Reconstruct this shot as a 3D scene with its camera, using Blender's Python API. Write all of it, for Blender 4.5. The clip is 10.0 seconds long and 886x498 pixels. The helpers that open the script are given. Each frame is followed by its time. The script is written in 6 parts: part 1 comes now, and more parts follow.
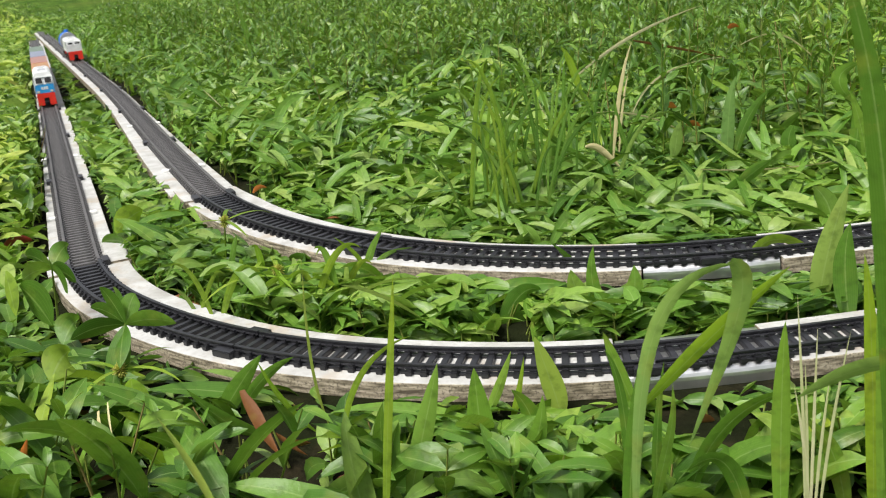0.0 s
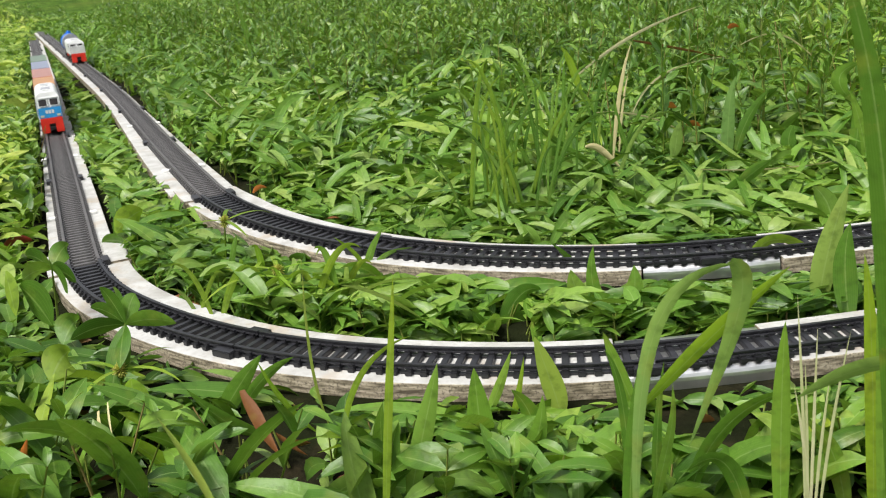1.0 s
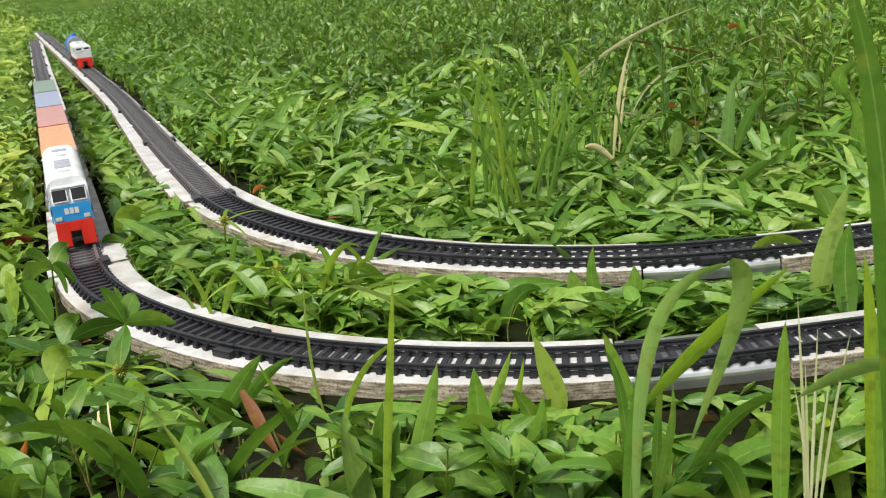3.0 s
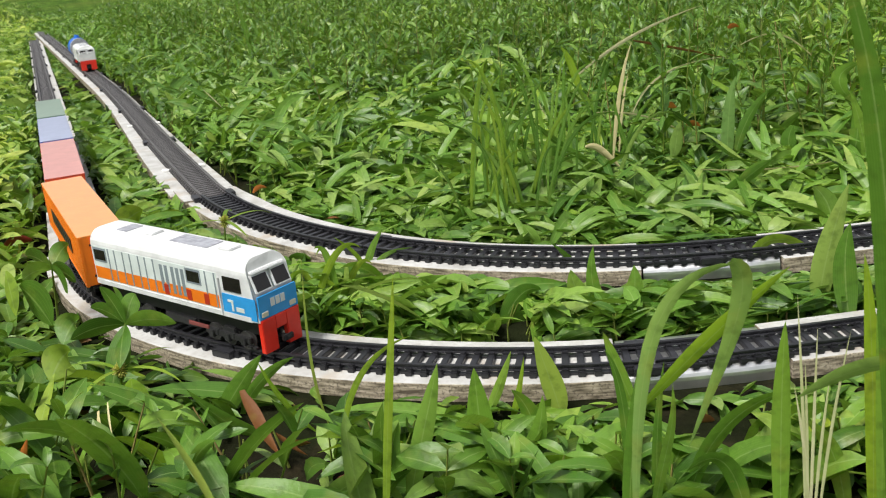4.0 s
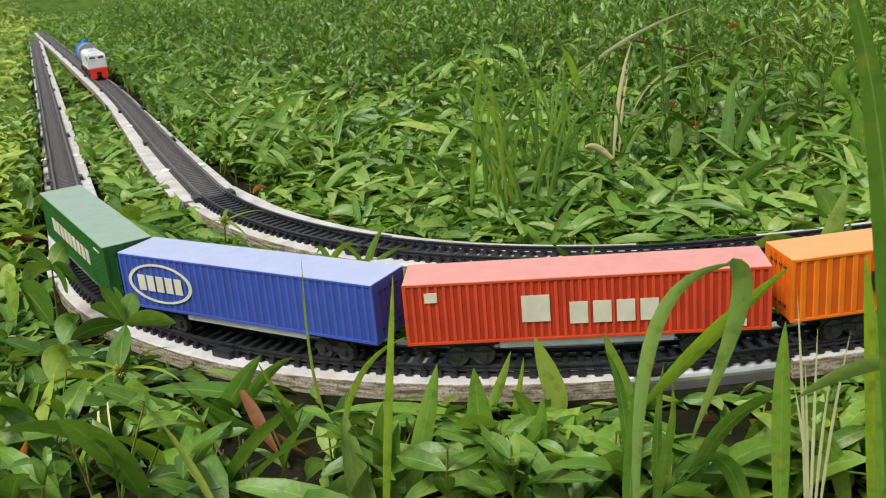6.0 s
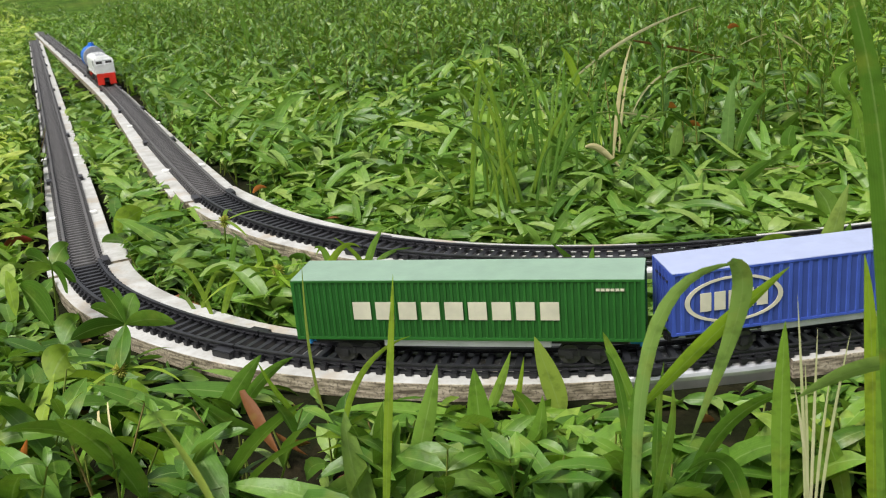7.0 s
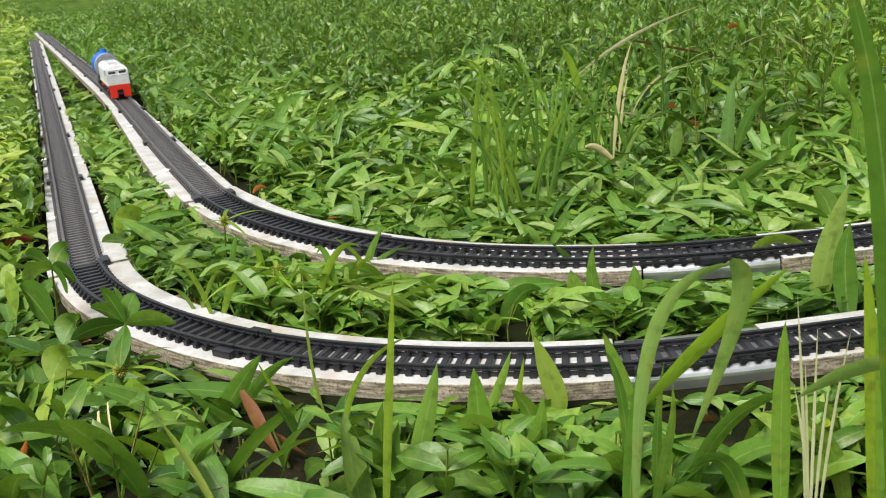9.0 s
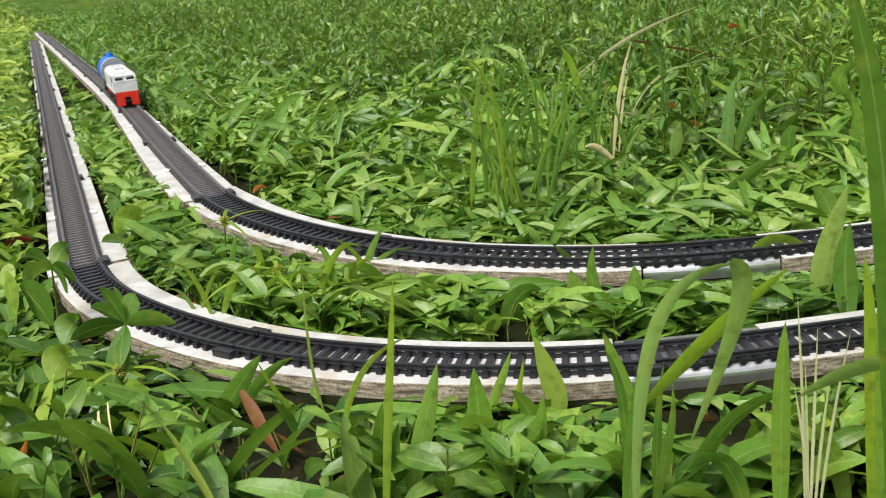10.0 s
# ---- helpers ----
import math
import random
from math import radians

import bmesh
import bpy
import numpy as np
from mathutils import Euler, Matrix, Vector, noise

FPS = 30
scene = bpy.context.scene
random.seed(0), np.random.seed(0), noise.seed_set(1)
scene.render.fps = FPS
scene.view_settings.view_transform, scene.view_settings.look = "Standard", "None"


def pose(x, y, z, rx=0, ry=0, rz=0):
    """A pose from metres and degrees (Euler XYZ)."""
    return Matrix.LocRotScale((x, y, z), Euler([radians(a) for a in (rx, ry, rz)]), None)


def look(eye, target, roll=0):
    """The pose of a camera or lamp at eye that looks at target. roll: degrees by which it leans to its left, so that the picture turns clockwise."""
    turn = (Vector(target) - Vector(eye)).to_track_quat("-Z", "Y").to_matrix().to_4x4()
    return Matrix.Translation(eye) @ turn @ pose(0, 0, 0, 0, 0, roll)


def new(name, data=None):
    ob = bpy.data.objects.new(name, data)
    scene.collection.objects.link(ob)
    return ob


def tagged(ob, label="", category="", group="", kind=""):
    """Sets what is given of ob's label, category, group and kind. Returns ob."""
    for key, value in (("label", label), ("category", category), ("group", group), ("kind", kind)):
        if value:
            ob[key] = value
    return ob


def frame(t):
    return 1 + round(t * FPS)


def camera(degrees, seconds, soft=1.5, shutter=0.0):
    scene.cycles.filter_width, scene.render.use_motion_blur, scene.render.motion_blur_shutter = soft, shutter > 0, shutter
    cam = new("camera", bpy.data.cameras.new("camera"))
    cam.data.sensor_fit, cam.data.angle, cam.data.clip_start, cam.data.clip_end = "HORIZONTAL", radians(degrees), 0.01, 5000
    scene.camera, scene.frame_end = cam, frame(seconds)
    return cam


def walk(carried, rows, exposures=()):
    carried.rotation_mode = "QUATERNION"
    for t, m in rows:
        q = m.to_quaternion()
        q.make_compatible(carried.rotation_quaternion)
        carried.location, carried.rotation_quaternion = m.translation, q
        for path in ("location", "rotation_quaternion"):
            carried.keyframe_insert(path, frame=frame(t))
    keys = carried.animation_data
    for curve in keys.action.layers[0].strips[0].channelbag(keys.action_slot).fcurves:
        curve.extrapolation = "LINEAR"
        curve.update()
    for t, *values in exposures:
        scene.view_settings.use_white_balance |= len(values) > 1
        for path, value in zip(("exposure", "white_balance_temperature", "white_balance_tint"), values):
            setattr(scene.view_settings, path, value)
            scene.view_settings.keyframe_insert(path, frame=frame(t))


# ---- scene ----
# ---------------------------------------------------------------- camera
RAIL = 0.0125            # height of the near rails' top over the soil
RISE = 0.008             # the soil lies this much higher under the far track
EYE = (0.0, 0.0, RAIL + 0.1753)
TILT = 0.326
cam = camera(47.07, 10.0, soft=1.1)
aim = (0.0, math.cos(TILT), EYE[2] - math.sin(TILT))
walk(cam, [(0.0, look(EYE, aim, -5.1)), (10.0, look(EYE, aim, -5.1))],
     [(0.0, 0.64), (2.7, 0.64), (3.8, 0.58), (4.0, 0.53), (4.3, 0.1), (4.5, 0.0), (5.0, 0.04), (5.5, 0.31), (7.0, 0.48), (7.6, 0.61), (10.0, 0.64)])
cam.data.dof.use_dof, cam.data.dof.focus_distance, cam.data.dof.aperture_fstop = True, 0.42, 58.0

# ---------------------------------------------------------------- light: bright overcast
world = bpy.data.worlds.new("overcast_sky")
scene.world = world
world.use_nodes = True
wn = world.node_tree
sky = wn.nodes.new("ShaderNodeTexSky")
sky.sky_type = 'NISHITA'
sky.sun_disc = False
sky.sun_elevation = radians(62)
sky.sun_rotation = radians(225)
sky.air_density = 1.0
sky.dust_density = 4.0
sky.ozone_density = 1.0
veil = wn.nodes.new("ShaderNodeHueSaturation")      # thin cloud: the sky's colour is nearly lost
veil.inputs["Saturation"].default_value = 0.25
wn.links.new(sky.outputs[0], veil.inputs["Color"])
wn.links.new(veil.outputs[0], wn.nodes["Background"].inputs[0])
wn.nodes["Background"].inputs[1].default_value = 0.105
sun_data = bpy.data.lights.new("sun", 'SUN')
sun_data.energy = 2.7
sun_data.angle = radians(14)
sun_data.color = (1.0, 0.97, 0.9)
sun = new("sun", sun_data)
sun.matrix_world = look((-0.75, -0.75, 2.0), (0, 0, 0))


# ---------------------------------------------------------------- materials
def principled(name, rough=0.6, metal=0.0, spec=0.5):
    m = bpy.data.materials.new(name)
    m.use_nodes = True
    b = m.node_tree.nodes["Principled BSDF"]
    b.inputs["Roughness"].default_value = rough
    b.inputs["Metallic"].default_value = metal
    b.inputs["Specular IOR Level"].default_value = spec
    return m, m.node_tree, b


def node(nt, kind, **values):
    n = nt.nodes.new(kind)
    for k, v in values.items():
        if k in n.inputs:
            n.inputs[k].default_value = v
    return n


def ramp(nt, fac, stops):
    r = nt.nodes.new("ShaderNodeValToRGB")
    e = r.color_ramp.elements
    while len(e) < len(stops):
        e.new(0.5)
    for el, (p, c) in zip(e, stops):
        el.position = p
        el.color = (*c, 1)
    nt.links.new(fac, r.inputs[0])
    return r.outputs[0]


def mixed(nt, a, b, fac, mode='MIX'):
    n = nt.nodes.new("ShaderNodeMix")
    n.data_type = 'RGBA'
    n.blend_type = mode
    for value, socket in ((fac, n.inputs[0]), (a, n.inputs[6]), (b, n.inputs[7])):
        if isinstance(value, bpy.types.NodeSocket):
            nt.links.new(value, socket)
        elif isinstance(value, (int, float)):
            socket.default_value = value
        else:
            socket.default_value = (*value, 1)
    return n.outputs[2]


def grain(nt, scale, detail=4.0, stretch=None):
    tc = nt.nodes.new("ShaderNodeTexCoord")
    out = tc.outputs["Object"]
    if stretch:
        mp = nt.nodes.new("ShaderNodeMapping")
        mp.inputs["Scale"].default_value = stretch
        nt.links.new(out, mp.inputs[0])
        out = mp.outputs[0]
    n = node(nt, "ShaderNodeTexNoise", Scale=scale, Detail=detail)
    nt.links.new(out, n.inputs["Vector"])
    return n.outputs["Fac"]


def bump(nt, b, fac, strength, dist):
    n = node(nt, "ShaderNodeBump", Strength=strength, Distance=dist)
    nt.links.new(fac, n.inputs["Height"])
    nt.links.new(n.outputs[0], b.inputs["Normal"])


def paint(name, colour, rough=0.45, wear=0.15, scale=120.0, metal=0.0):
    """Plain painted, printed or moulded surface with faint blotches and grain."""
    m, nt, b = principled(name, rough, metal)
    dark = tuple(c * (1 - wear) for c in colour)
    light = tuple(min(1, c * (1 + wear * 0.5)) for c in colour)
    c1 = ramp(nt, grain(nt, scale), [(0.3, dark), (0.7, light)])
    c2 = mixed(nt, c1, dark, ramp(nt, grain(nt, scale * 9), [(0.55, (0, 0, 0)), (0.8, (0.5, 0.5, 0.5))]))
    nt.links.new(c2, b.inputs["Base Color"])
    bump(nt, b, grain(nt, scale * 6), 0.15, 0.0004)
    return m


def leaf_material(name, stops, trans=0.35, rough=0.5, veins=True):
    """Leaf: each one its own green, a pale midrib and fine veins, thin enough to let light through."""
    m, nt, b = principled(name, rough, 0.0, 0.45)
    geo = nt.nodes.new("ShaderNodeNewGeometry")
    info = nt.nodes.new("ShaderNodeObjectInfo")
    add = nt.nodes.new("ShaderNodeMath")
    nt.links.new(geo.outputs["Random Per Island"], add.inputs[0])
    nt.links.new(info.outputs["Random"], add.inputs[1])
    fr = nt.nodes.new("ShaderNodeMath")
    fr.operation = 'FRACT'
    nt.links.new(add.outputs[0], fr.inputs[0])
    c = ramp(nt, fr.outputs[0], stops)
    c = mixed(nt, c, (0.3, 0.3, 0.05), ramp(nt, grain(nt, 90.0, 3.0), [(0.55, (0, 0, 0)), (0.8, (0.45, 0.45, 0.45))]))
    c = mixed(nt, c, (0.35, 0.25, 0.08), ramp(nt, grain(nt, 700.0, 2.0), [(0.68, (0, 0, 0)), (0.8, (0.35, 0.35, 0.35))]))
    height = grain(nt, 420.0, 3.0)
    if veins:
        c = mixed(nt, c, ramp(nt, grain(nt, 4.0, 3.0), [(0.35, (0.62, 0.68, 0.7)), (0.5, (0.95, 0.95, 0.95)), (0.65, (1.25, 1.12, 0.9))]), 1.0, 'MULTIPLY')
        at = nt.nodes.new("ShaderNodeAttribute")
        at.attribute_name = "across"
        ab = nt.nodes.new("ShaderNodeMath")
        ab.operation = 'ABSOLUTE'
        nt.links.new(at.outputs["Fac"], ab.inputs[0])
        c = mixed(nt, c, (0.36, 0.48, 0.16), ramp(nt, ab.outputs[0], [(0.02, (0.4, 0.4, 0.4)), (0.09, (0, 0, 0))]))
        mul = nt.nodes.new("ShaderNodeMath")
        mul.operation = 'MULTIPLY'
        mul.inputs[1].default_value = 34.0
        nt.links.new(at.outputs["Fac"], mul.inputs[0])
        sn = nt.nodes.new("ShaderNodeMath")
        sn.operation = 'SINE'
        nt.links.new(mul.outputs[0], sn.inputs[0])
        c = mixed(nt, c, (0.25, 0.4, 0.08), ramp(nt, sn.outputs[0], [(0.4, (0, 0, 0)), (1.0, (0.13, 0.13, 0.13))]))
        c = mixed(nt, c, (0.03, 0.07, 0.008), ramp(nt, grain(nt, 260.0, 5.0, (1, 1, 1)), [(0.5, (0, 0, 0)), (0.75, (0.5, 0.5, 0.5))]))
    nt.links.new(c, b.inputs["Base Color"])
    bump(nt, b, height, 0.4, 0.0007)
    t = nt.nodes.new("ShaderNodeBsdfTranslucent")
    nt.links.new(mixed(nt, c, (0.45, 0.75, 0.04), 0.22), t.inputs[0])
    mx = nt.nodes.new("ShaderNodeMixShader")
    mx.inputs[0].default_value = trans
    nt.links.new(b.outputs[0], mx.inputs[1])
    nt.links.new(t.outputs[0], mx.inputs[2])
    nt.links.new(mx.outputs[0], nt.nodes["Material Output"].inputs[0])
    return m


WEED = leaf_material("weed_leaf", [(0.0, (0.035, 0.105, 0.01)), (0.35, (0.072, 0.175, 0.016)), (0.7, (0.12, 0.25, 0.025)), (0.92, (0.19, 0.33, 0.045)), (1.0, (0.27, 0.38, 0.1))], 0.26, 0.42)
GRASS = leaf_material("grass_blade", [(0.0, (0.06, 0.16, 0.016)), (0.45, (0.11, 0.245, 0.026)), (0.85, (0.18, 0.34, 0.045)), (1.0, (0.28, 0.4, 0.08))], 0.3, 0.45)
LIME = leaf_material("yellow_green_blade", [(0.0, (0.2, 0.36, 0.02)), (1.0, (0.32, 0.44, 0.04))], 0.4)
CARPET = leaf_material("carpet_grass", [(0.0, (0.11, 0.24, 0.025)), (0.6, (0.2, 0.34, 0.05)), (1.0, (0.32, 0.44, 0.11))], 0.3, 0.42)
SILVER = leaf_material("silvery_blade", [(0.0, (0.17, 0.33, 0.07)), (1.0, (0.25, 0.4, 0.13))], 0.35, 0.38)
PALE = leaf_material("pale_short_grass", [(0.0, (0.24, 0.4, 0.05)), (1.0, (0.46, 0.57, 0.14))], 0.4)
STALK = leaf_material("stalk", [(0.0, (0.16, 0.24, 0.03)), (0.8, (0.26, 0.3, 0.06)), (1.0, (0.3, 0.2, 0.08))], 0.2, 0.55, False)
DRY = leaf_material("dry_leaf", [(0.0, (0.1, 0.034, 0.01)), (1.0, (0.2, 0.075, 0.022))], 0.15, 0.65, False)
RED_LEAF = leaf_material("red_leaf", [(0.0, (0.16, 0.012, 0.01)), (1.0, (0.22, 0.02, 0.012))], 0.1, 0.45, False)
RUSTY = leaf_material("rusty_leaf", [(0.0, (0.4, 0.11, 0.02)), (1.0, (0.52, 0.17, 0.03))], 0.2, 0.55, False)
STRAW = leaf_material("straw", [(0.0, (0.6, 0.52, 0.27)), (1.0, (0.74, 0.68, 0.42))], 0.2, 0.65, False)
SEED = leaf_material("seed_spike", [(0.0, (0.5, 0.52, 0.26)), (1.0, (0.62, 0.6, 0.36))], 0.2, 0.6, False)
SEED_GREEN = leaf_material("seed_ball", [(0.0, (0.4, 0.46, 0.06)), (1.0, (0.58, 0.52, 0.12))], 0.2, 0.6, False)


def soil_material():
    m, nt, b = principled("soil", 1.0, 0.0, 0.05)
    # near-black: the shade in gaps under plants and boards is put into the colour
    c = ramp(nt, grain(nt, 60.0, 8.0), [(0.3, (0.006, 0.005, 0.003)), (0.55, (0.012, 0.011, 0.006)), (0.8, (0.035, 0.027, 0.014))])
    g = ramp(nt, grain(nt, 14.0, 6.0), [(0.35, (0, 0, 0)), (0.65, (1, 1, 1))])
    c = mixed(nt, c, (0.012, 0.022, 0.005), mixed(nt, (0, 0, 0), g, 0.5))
    nt.links.new(c, b.inputs["Base Color"])
    bump(nt, b, grain(nt, 160.0, 6.0), 0.8, 0.004)
    return m


def board_material():
    """White-washed plywood strip: thin paint over grey, grainy wood."""
    m, nt, b = principled("whitewashed_wood", 0.7)
    geo = nt.nodes.new("ShaderNodeNewGeometry")
    sep = nt.nodes.new("ShaderNodeSeparateXYZ")
    nt.links.new(geo.outputs["Normal"], sep.inputs[0])
    wood = ramp(nt, grain(nt, 330.0, 8.0, (0.35, 0.35, 2.6)), [(0.34, (0.1, 0.08, 0.055)), (0.48, (0.28, 0.235, 0.17)), (0.64, (0.5, 0.43, 0.33))])
    wood = mixed(nt, wood, (0.09, 0.075, 0.055), ramp(nt, grain(nt, 900.0, 4.0), [(0.5, (0, 0, 0)), (0.68, (0.8, 0.8, 0.8))]))
    white = ramp(nt, grain(nt, 70.0, 6.0), [(0.25, (0.33, 0.32, 0.3)), (0.6, (0.5, 0.5, 0.49))])
    white = mixed(nt, white, (0.3, 0.28, 0.25), ramp(nt, grain(nt, 420.0, 6.0), [(0.52, (0, 0, 0)), (0.8, (0.6, 0.6, 0.6))]))
    worn = ramp(nt, grain(nt, 45.0, 9.0), [(0.55, (0, 0, 0)), (0.68, (0.75, 0.75, 0.75))])
    top = mixed(nt, white, (0.4, 0.33, 0.25), worn)
    up = ramp(nt, sep.outputs[2], [(0.5, (0, 0, 0)), (0.75, (1, 1, 1))])
    nt.links.new(mixed(nt, wood, top, up), b.inputs["Base Color"])
    bump(nt, b, grain(nt, 300.0, 6.0), 0.5, 0.001)
    return m


def metal_material():
    m, nt, b = principled("galvanised_sheet", 0.3, 0.9)
    c = ramp(nt, grain(nt, 90.0, 4.0), [(0.3, (0.6, 0.61, 0.61)), (0.7, (0.82, 0.82, 0.82))])
    nt.links.new(c, b.inputs["Base Color"])
    bump(nt, b, grain(nt, 60.0, 3.0), 0.3, 0.002)
    return m


def turf_material():
    m, nt, b = principled("distant_turf", 1.0, 0.0, 0.05)
    c = ramp(nt, grain(nt, 30.0, 10.0), [(0.3, (0.02, 0.045, 0.008)), (0.5, (0.06, 0.13, 0.018)), (0.7, (0.13, 0.23, 0.03))])
    c = mixed(nt, c, (0.16, 0.2, 0.04), ramp(nt, grain(nt, 2.0, 5.0), [(0.45, (0, 0, 0)), (0.7, (0.5, 0.5, 0.5))]))
    nt.links.new(c, b.inputs["Base Color"])
    bump(nt, b, grain(nt, 120.0, 8.0), 1.0, 0.02)
    return m


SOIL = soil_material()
TURF = turf_material()
BOARD = board_material()
METAL = metal_material()
BLACK = paint("black_plastic", (0.022, 0.022, 0.026), 0.38, 0.4, 200.0)
DUSTY = paint("dusty_black_plastic", (0.105, 0.1, 0.1), 0.5, 0.4, 160.0)
CLIP_WHITE = paint("white_tape", (0.8, 0.8, 0.78), 0.6)
WHITE = paint("white_paint", (0.66, 0.67, 0.67), 0.42, 0.16)


# ---------------------------------------------------------------- building helpers
def mesh_of(name, verts, faces, material, smooth=False):
    me = bpy.data.meshes.new(name)
    me.from_pydata(verts, [], faces)
    if smooth:
        me.polygons.foreach_set("use_smooth", np.ones(len(me.polygons), dtype=bool))
    me.materials.append(material)
    me.update()
    return me


def part(name, bm, material, parent=None, label="", at=None, smooth=False):
    me = bpy.data.meshes.new(name)
    bmesh.ops.recalc_face_normals(bm, faces=bm.faces)
    bm.to_mesh(me)
    bm.free()
    me.materials.append(material)
    if smooth:
        me.polygons.foreach_set("use_smooth", np.ones(len(me.polygons), dtype=bool))
    ob = new(name, me)
    ob.parent = parent
    if at is not None:
        ob.matrix_basis = at
    return tagged(ob, label)


def shared(name, me, parent, at):
    ob = new(name, me)
    ob.parent = parent
    ob.matrix_basis = at
    return ob


def box(x0, x1, y0, y1, z0, z1, bevel=0.0, bm=None):
    bm = bm or bmesh.new()
    r = bmesh.ops.create_cube(bm, size=1.0, matrix=Matrix.Translation(((x0 + x1) / 2, (y0 + y1) / 2, (z0 + z1) / 2)) @ Matrix.Diagonal((x1 - x0, y1 - y0, z1 - z0, 1)))
    if bevel:
        edges = list({e for v in r["verts"] for e in v.link_edges})
        bmesh.ops.bevel(bm, geom=edges, offset=bevel, segments=2, affect='EDGES')
    return bm


def cyl(radius, length, at, bm=None, n=16, radius2=None):
    bm = bm or bmesh.new()
    bmesh.ops.create_cone(bm, cap_ends=True, segments=n, radius1=radius, radius2=radius if radius2 is None else radius2, depth=length, matrix=at)
    return bm


# ---------------------------------------------------------------- the two lines
def dip(y):
    """The ground falls away gently behind the bend and levels out again far off."""
    y = np.minimum(np.asarray(y, float), 5.0)
    return -0.0395 * .05 * np.log1p(np.exp((y - .68) / .05))


class Line:
    """A track's middle line: a start, a heading and a bend (1/m) along it."""

    def __init__(self, x, y, heading, at, bend, z):
        self.ds, self.s0, self.z = 0.002, -2.2, z
        s = np.arange(self.s0, 2.6, self.ds)
        k = np.interp(s, at, bend)
        turn = np.cumsum(k) * self.ds
        turn -= np.interp(0.0, s, turn)
        h = heading + turn
        px, py = np.cumsum(np.cos(h)) * self.ds, np.cumsum(np.sin(h)) * self.ds
        self.s, self.h = s, h
        self.x, self.y = px - np.interp(0, s, px) + x, py - np.interp(0, s, py) + y

    def at(self, s, off=0.0):
        """Place and heading at the length s; off metres to the left of the way."""
        h = np.interp(s, self.s, self.h)
        return (np.interp(s, self.s, self.x) - off * np.sin(h), np.interp(s, self.s, self.y) + off * np.cos(h), h)

    def near(self, x, y):
        """Signed distance (left of the way is positive) and length of the nearest spot."""
        sel = slice(0, len(self.s), 8)
        X, Y, H, S = self.x[sel], self.y[sel], self.h[sel], self.s[sel]
        x, y = np.atleast_1d(x), np.atleast_1d(y)
        d, at = np.empty(len(x)), np.empty(len(x))
        for i in range(0, len(x), 4000):
            j = np.hypot(x[i:i + 4000, None] - X, y[i:i + 4000, None] - Y).argmin(1)
            d[i:i + 4000] = -(x[i:i + 4000] - X[j]) * np.sin(H[j]) + (y[i:i + 4000] - Y[j]) * np.cos(H[j])
            at[i:i + 4000] = S[j]
        return d, at


KNOTS = (0, .5, .7, .76, .8, .84, .88, .92, .96, 1.0, 1.04, 1.08, 1.12, 1.16, 1.2, 1.26, 1.34)
NEAR = Line(-.480, 1.2884, 5.070, KNOTS, (0, 0, 0, .19, 3.47, 4.37, 2.91, 2.53, 3.92, 3.63, 2.44, 2.63, 3.67, 2.33, .6, .4, 0), RAIL)
FAR = Line(-0.4429, 1.4195, 5.0954, (-.05,) + KNOTS, (0, -.11, .01, .16, .01, 1.39, 2.63, 2.99, 2.52, 2.84, 3.57, 3.5, 3.14, 3.49, 3.48, 1.48, .8, 0), RAIL + RISE)


class Field:
    """Signed distance from a line on a 6 mm grid, for quick looking up."""

    def __init__(self, line):
        self.gx, self.gy, self.st = -2.0, -.1, .006
        self.nx, self.ny = 668, 640
        X, Y = np.meshgrid(self.gx + np.arange(self.nx) * self.st, self.gy + np.arange(self.ny) * self.st)
        self.d = line.near(X.ravel(), Y.ravel())[0].reshape(X.shape)

    def __call__(self, x, y):
        u = np.clip((np.asarray(x) - self.gx) / self.st, 0, self.nx - 1.001)
        v = np.clip((np.asarray(y) - self.gy) / self.st, 0, self.ny - 1.001)
        i, j = u.astype(int), v.astype(int)
        u, v = u - i, v - j
        d = self.d
        return (d[j, i] * (1 - u) + d[j, i + 1] * u) * (1 - v) + (d[j + 1, i] * (1 - u) + d[j + 1, i + 1] * u) * v


near_off, far_off = Field(NEAR), Field(FAR)


def soil_height(x, y):
    d = near_off(x, y)
    t = np.clip((d - 0.03) / 0.05, 0, 1)
    return RISE * t * t * (3 - 2 * t) + dip(y)


def ground():
    g = np.concatenate([np.linspace(-60, -2.5, 14), np.linspace(-2.4, -0.9, 12), np.linspace(-0.86, 0.9, 90), np.linspace(0.95, 2.4, 12), np.linspace(2.6, 60, 14)])
    h = np.concatenate([np.linspace(-60, -1, 14), np.linspace(-0.8, 0.1, 8), np.linspace(0.14, 1.7, 90), np.linspace(1.76, 4, 20), np.linspace(4.4, 120, 20)])
    X, Y = np.meshgrid(g, h)
    x, y = X.ravel(), Y.ravel()
    z = soil_height(x, y)
    d1, d2 = np.abs(near_off(x, y)), np.abs(far_off(x, y))
    free = np.clip((np.minimum(d1, d2) - 0.03) / 0.05, 0, 1)
    z = z + free * np.array([0.006 * noise.noise((a * 9, b * 9, 0)) for a, b in zip(x, y)])
    n = len(g)
    faces = [(r * n + c, r * n + c + 1, (r + 1) * n + c + 1, (r + 1) * n + c) for r in range(len(h) - 1) for c in range(n - 1)]
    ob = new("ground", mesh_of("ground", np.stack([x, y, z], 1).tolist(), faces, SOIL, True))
    ob.data.materials.append(TURF)
    for poly in ob.data.polygons:
        if abs(poly.center.x) > .9 or not .12 < poly.center.y < 1.75:
            poly.material_index = 1
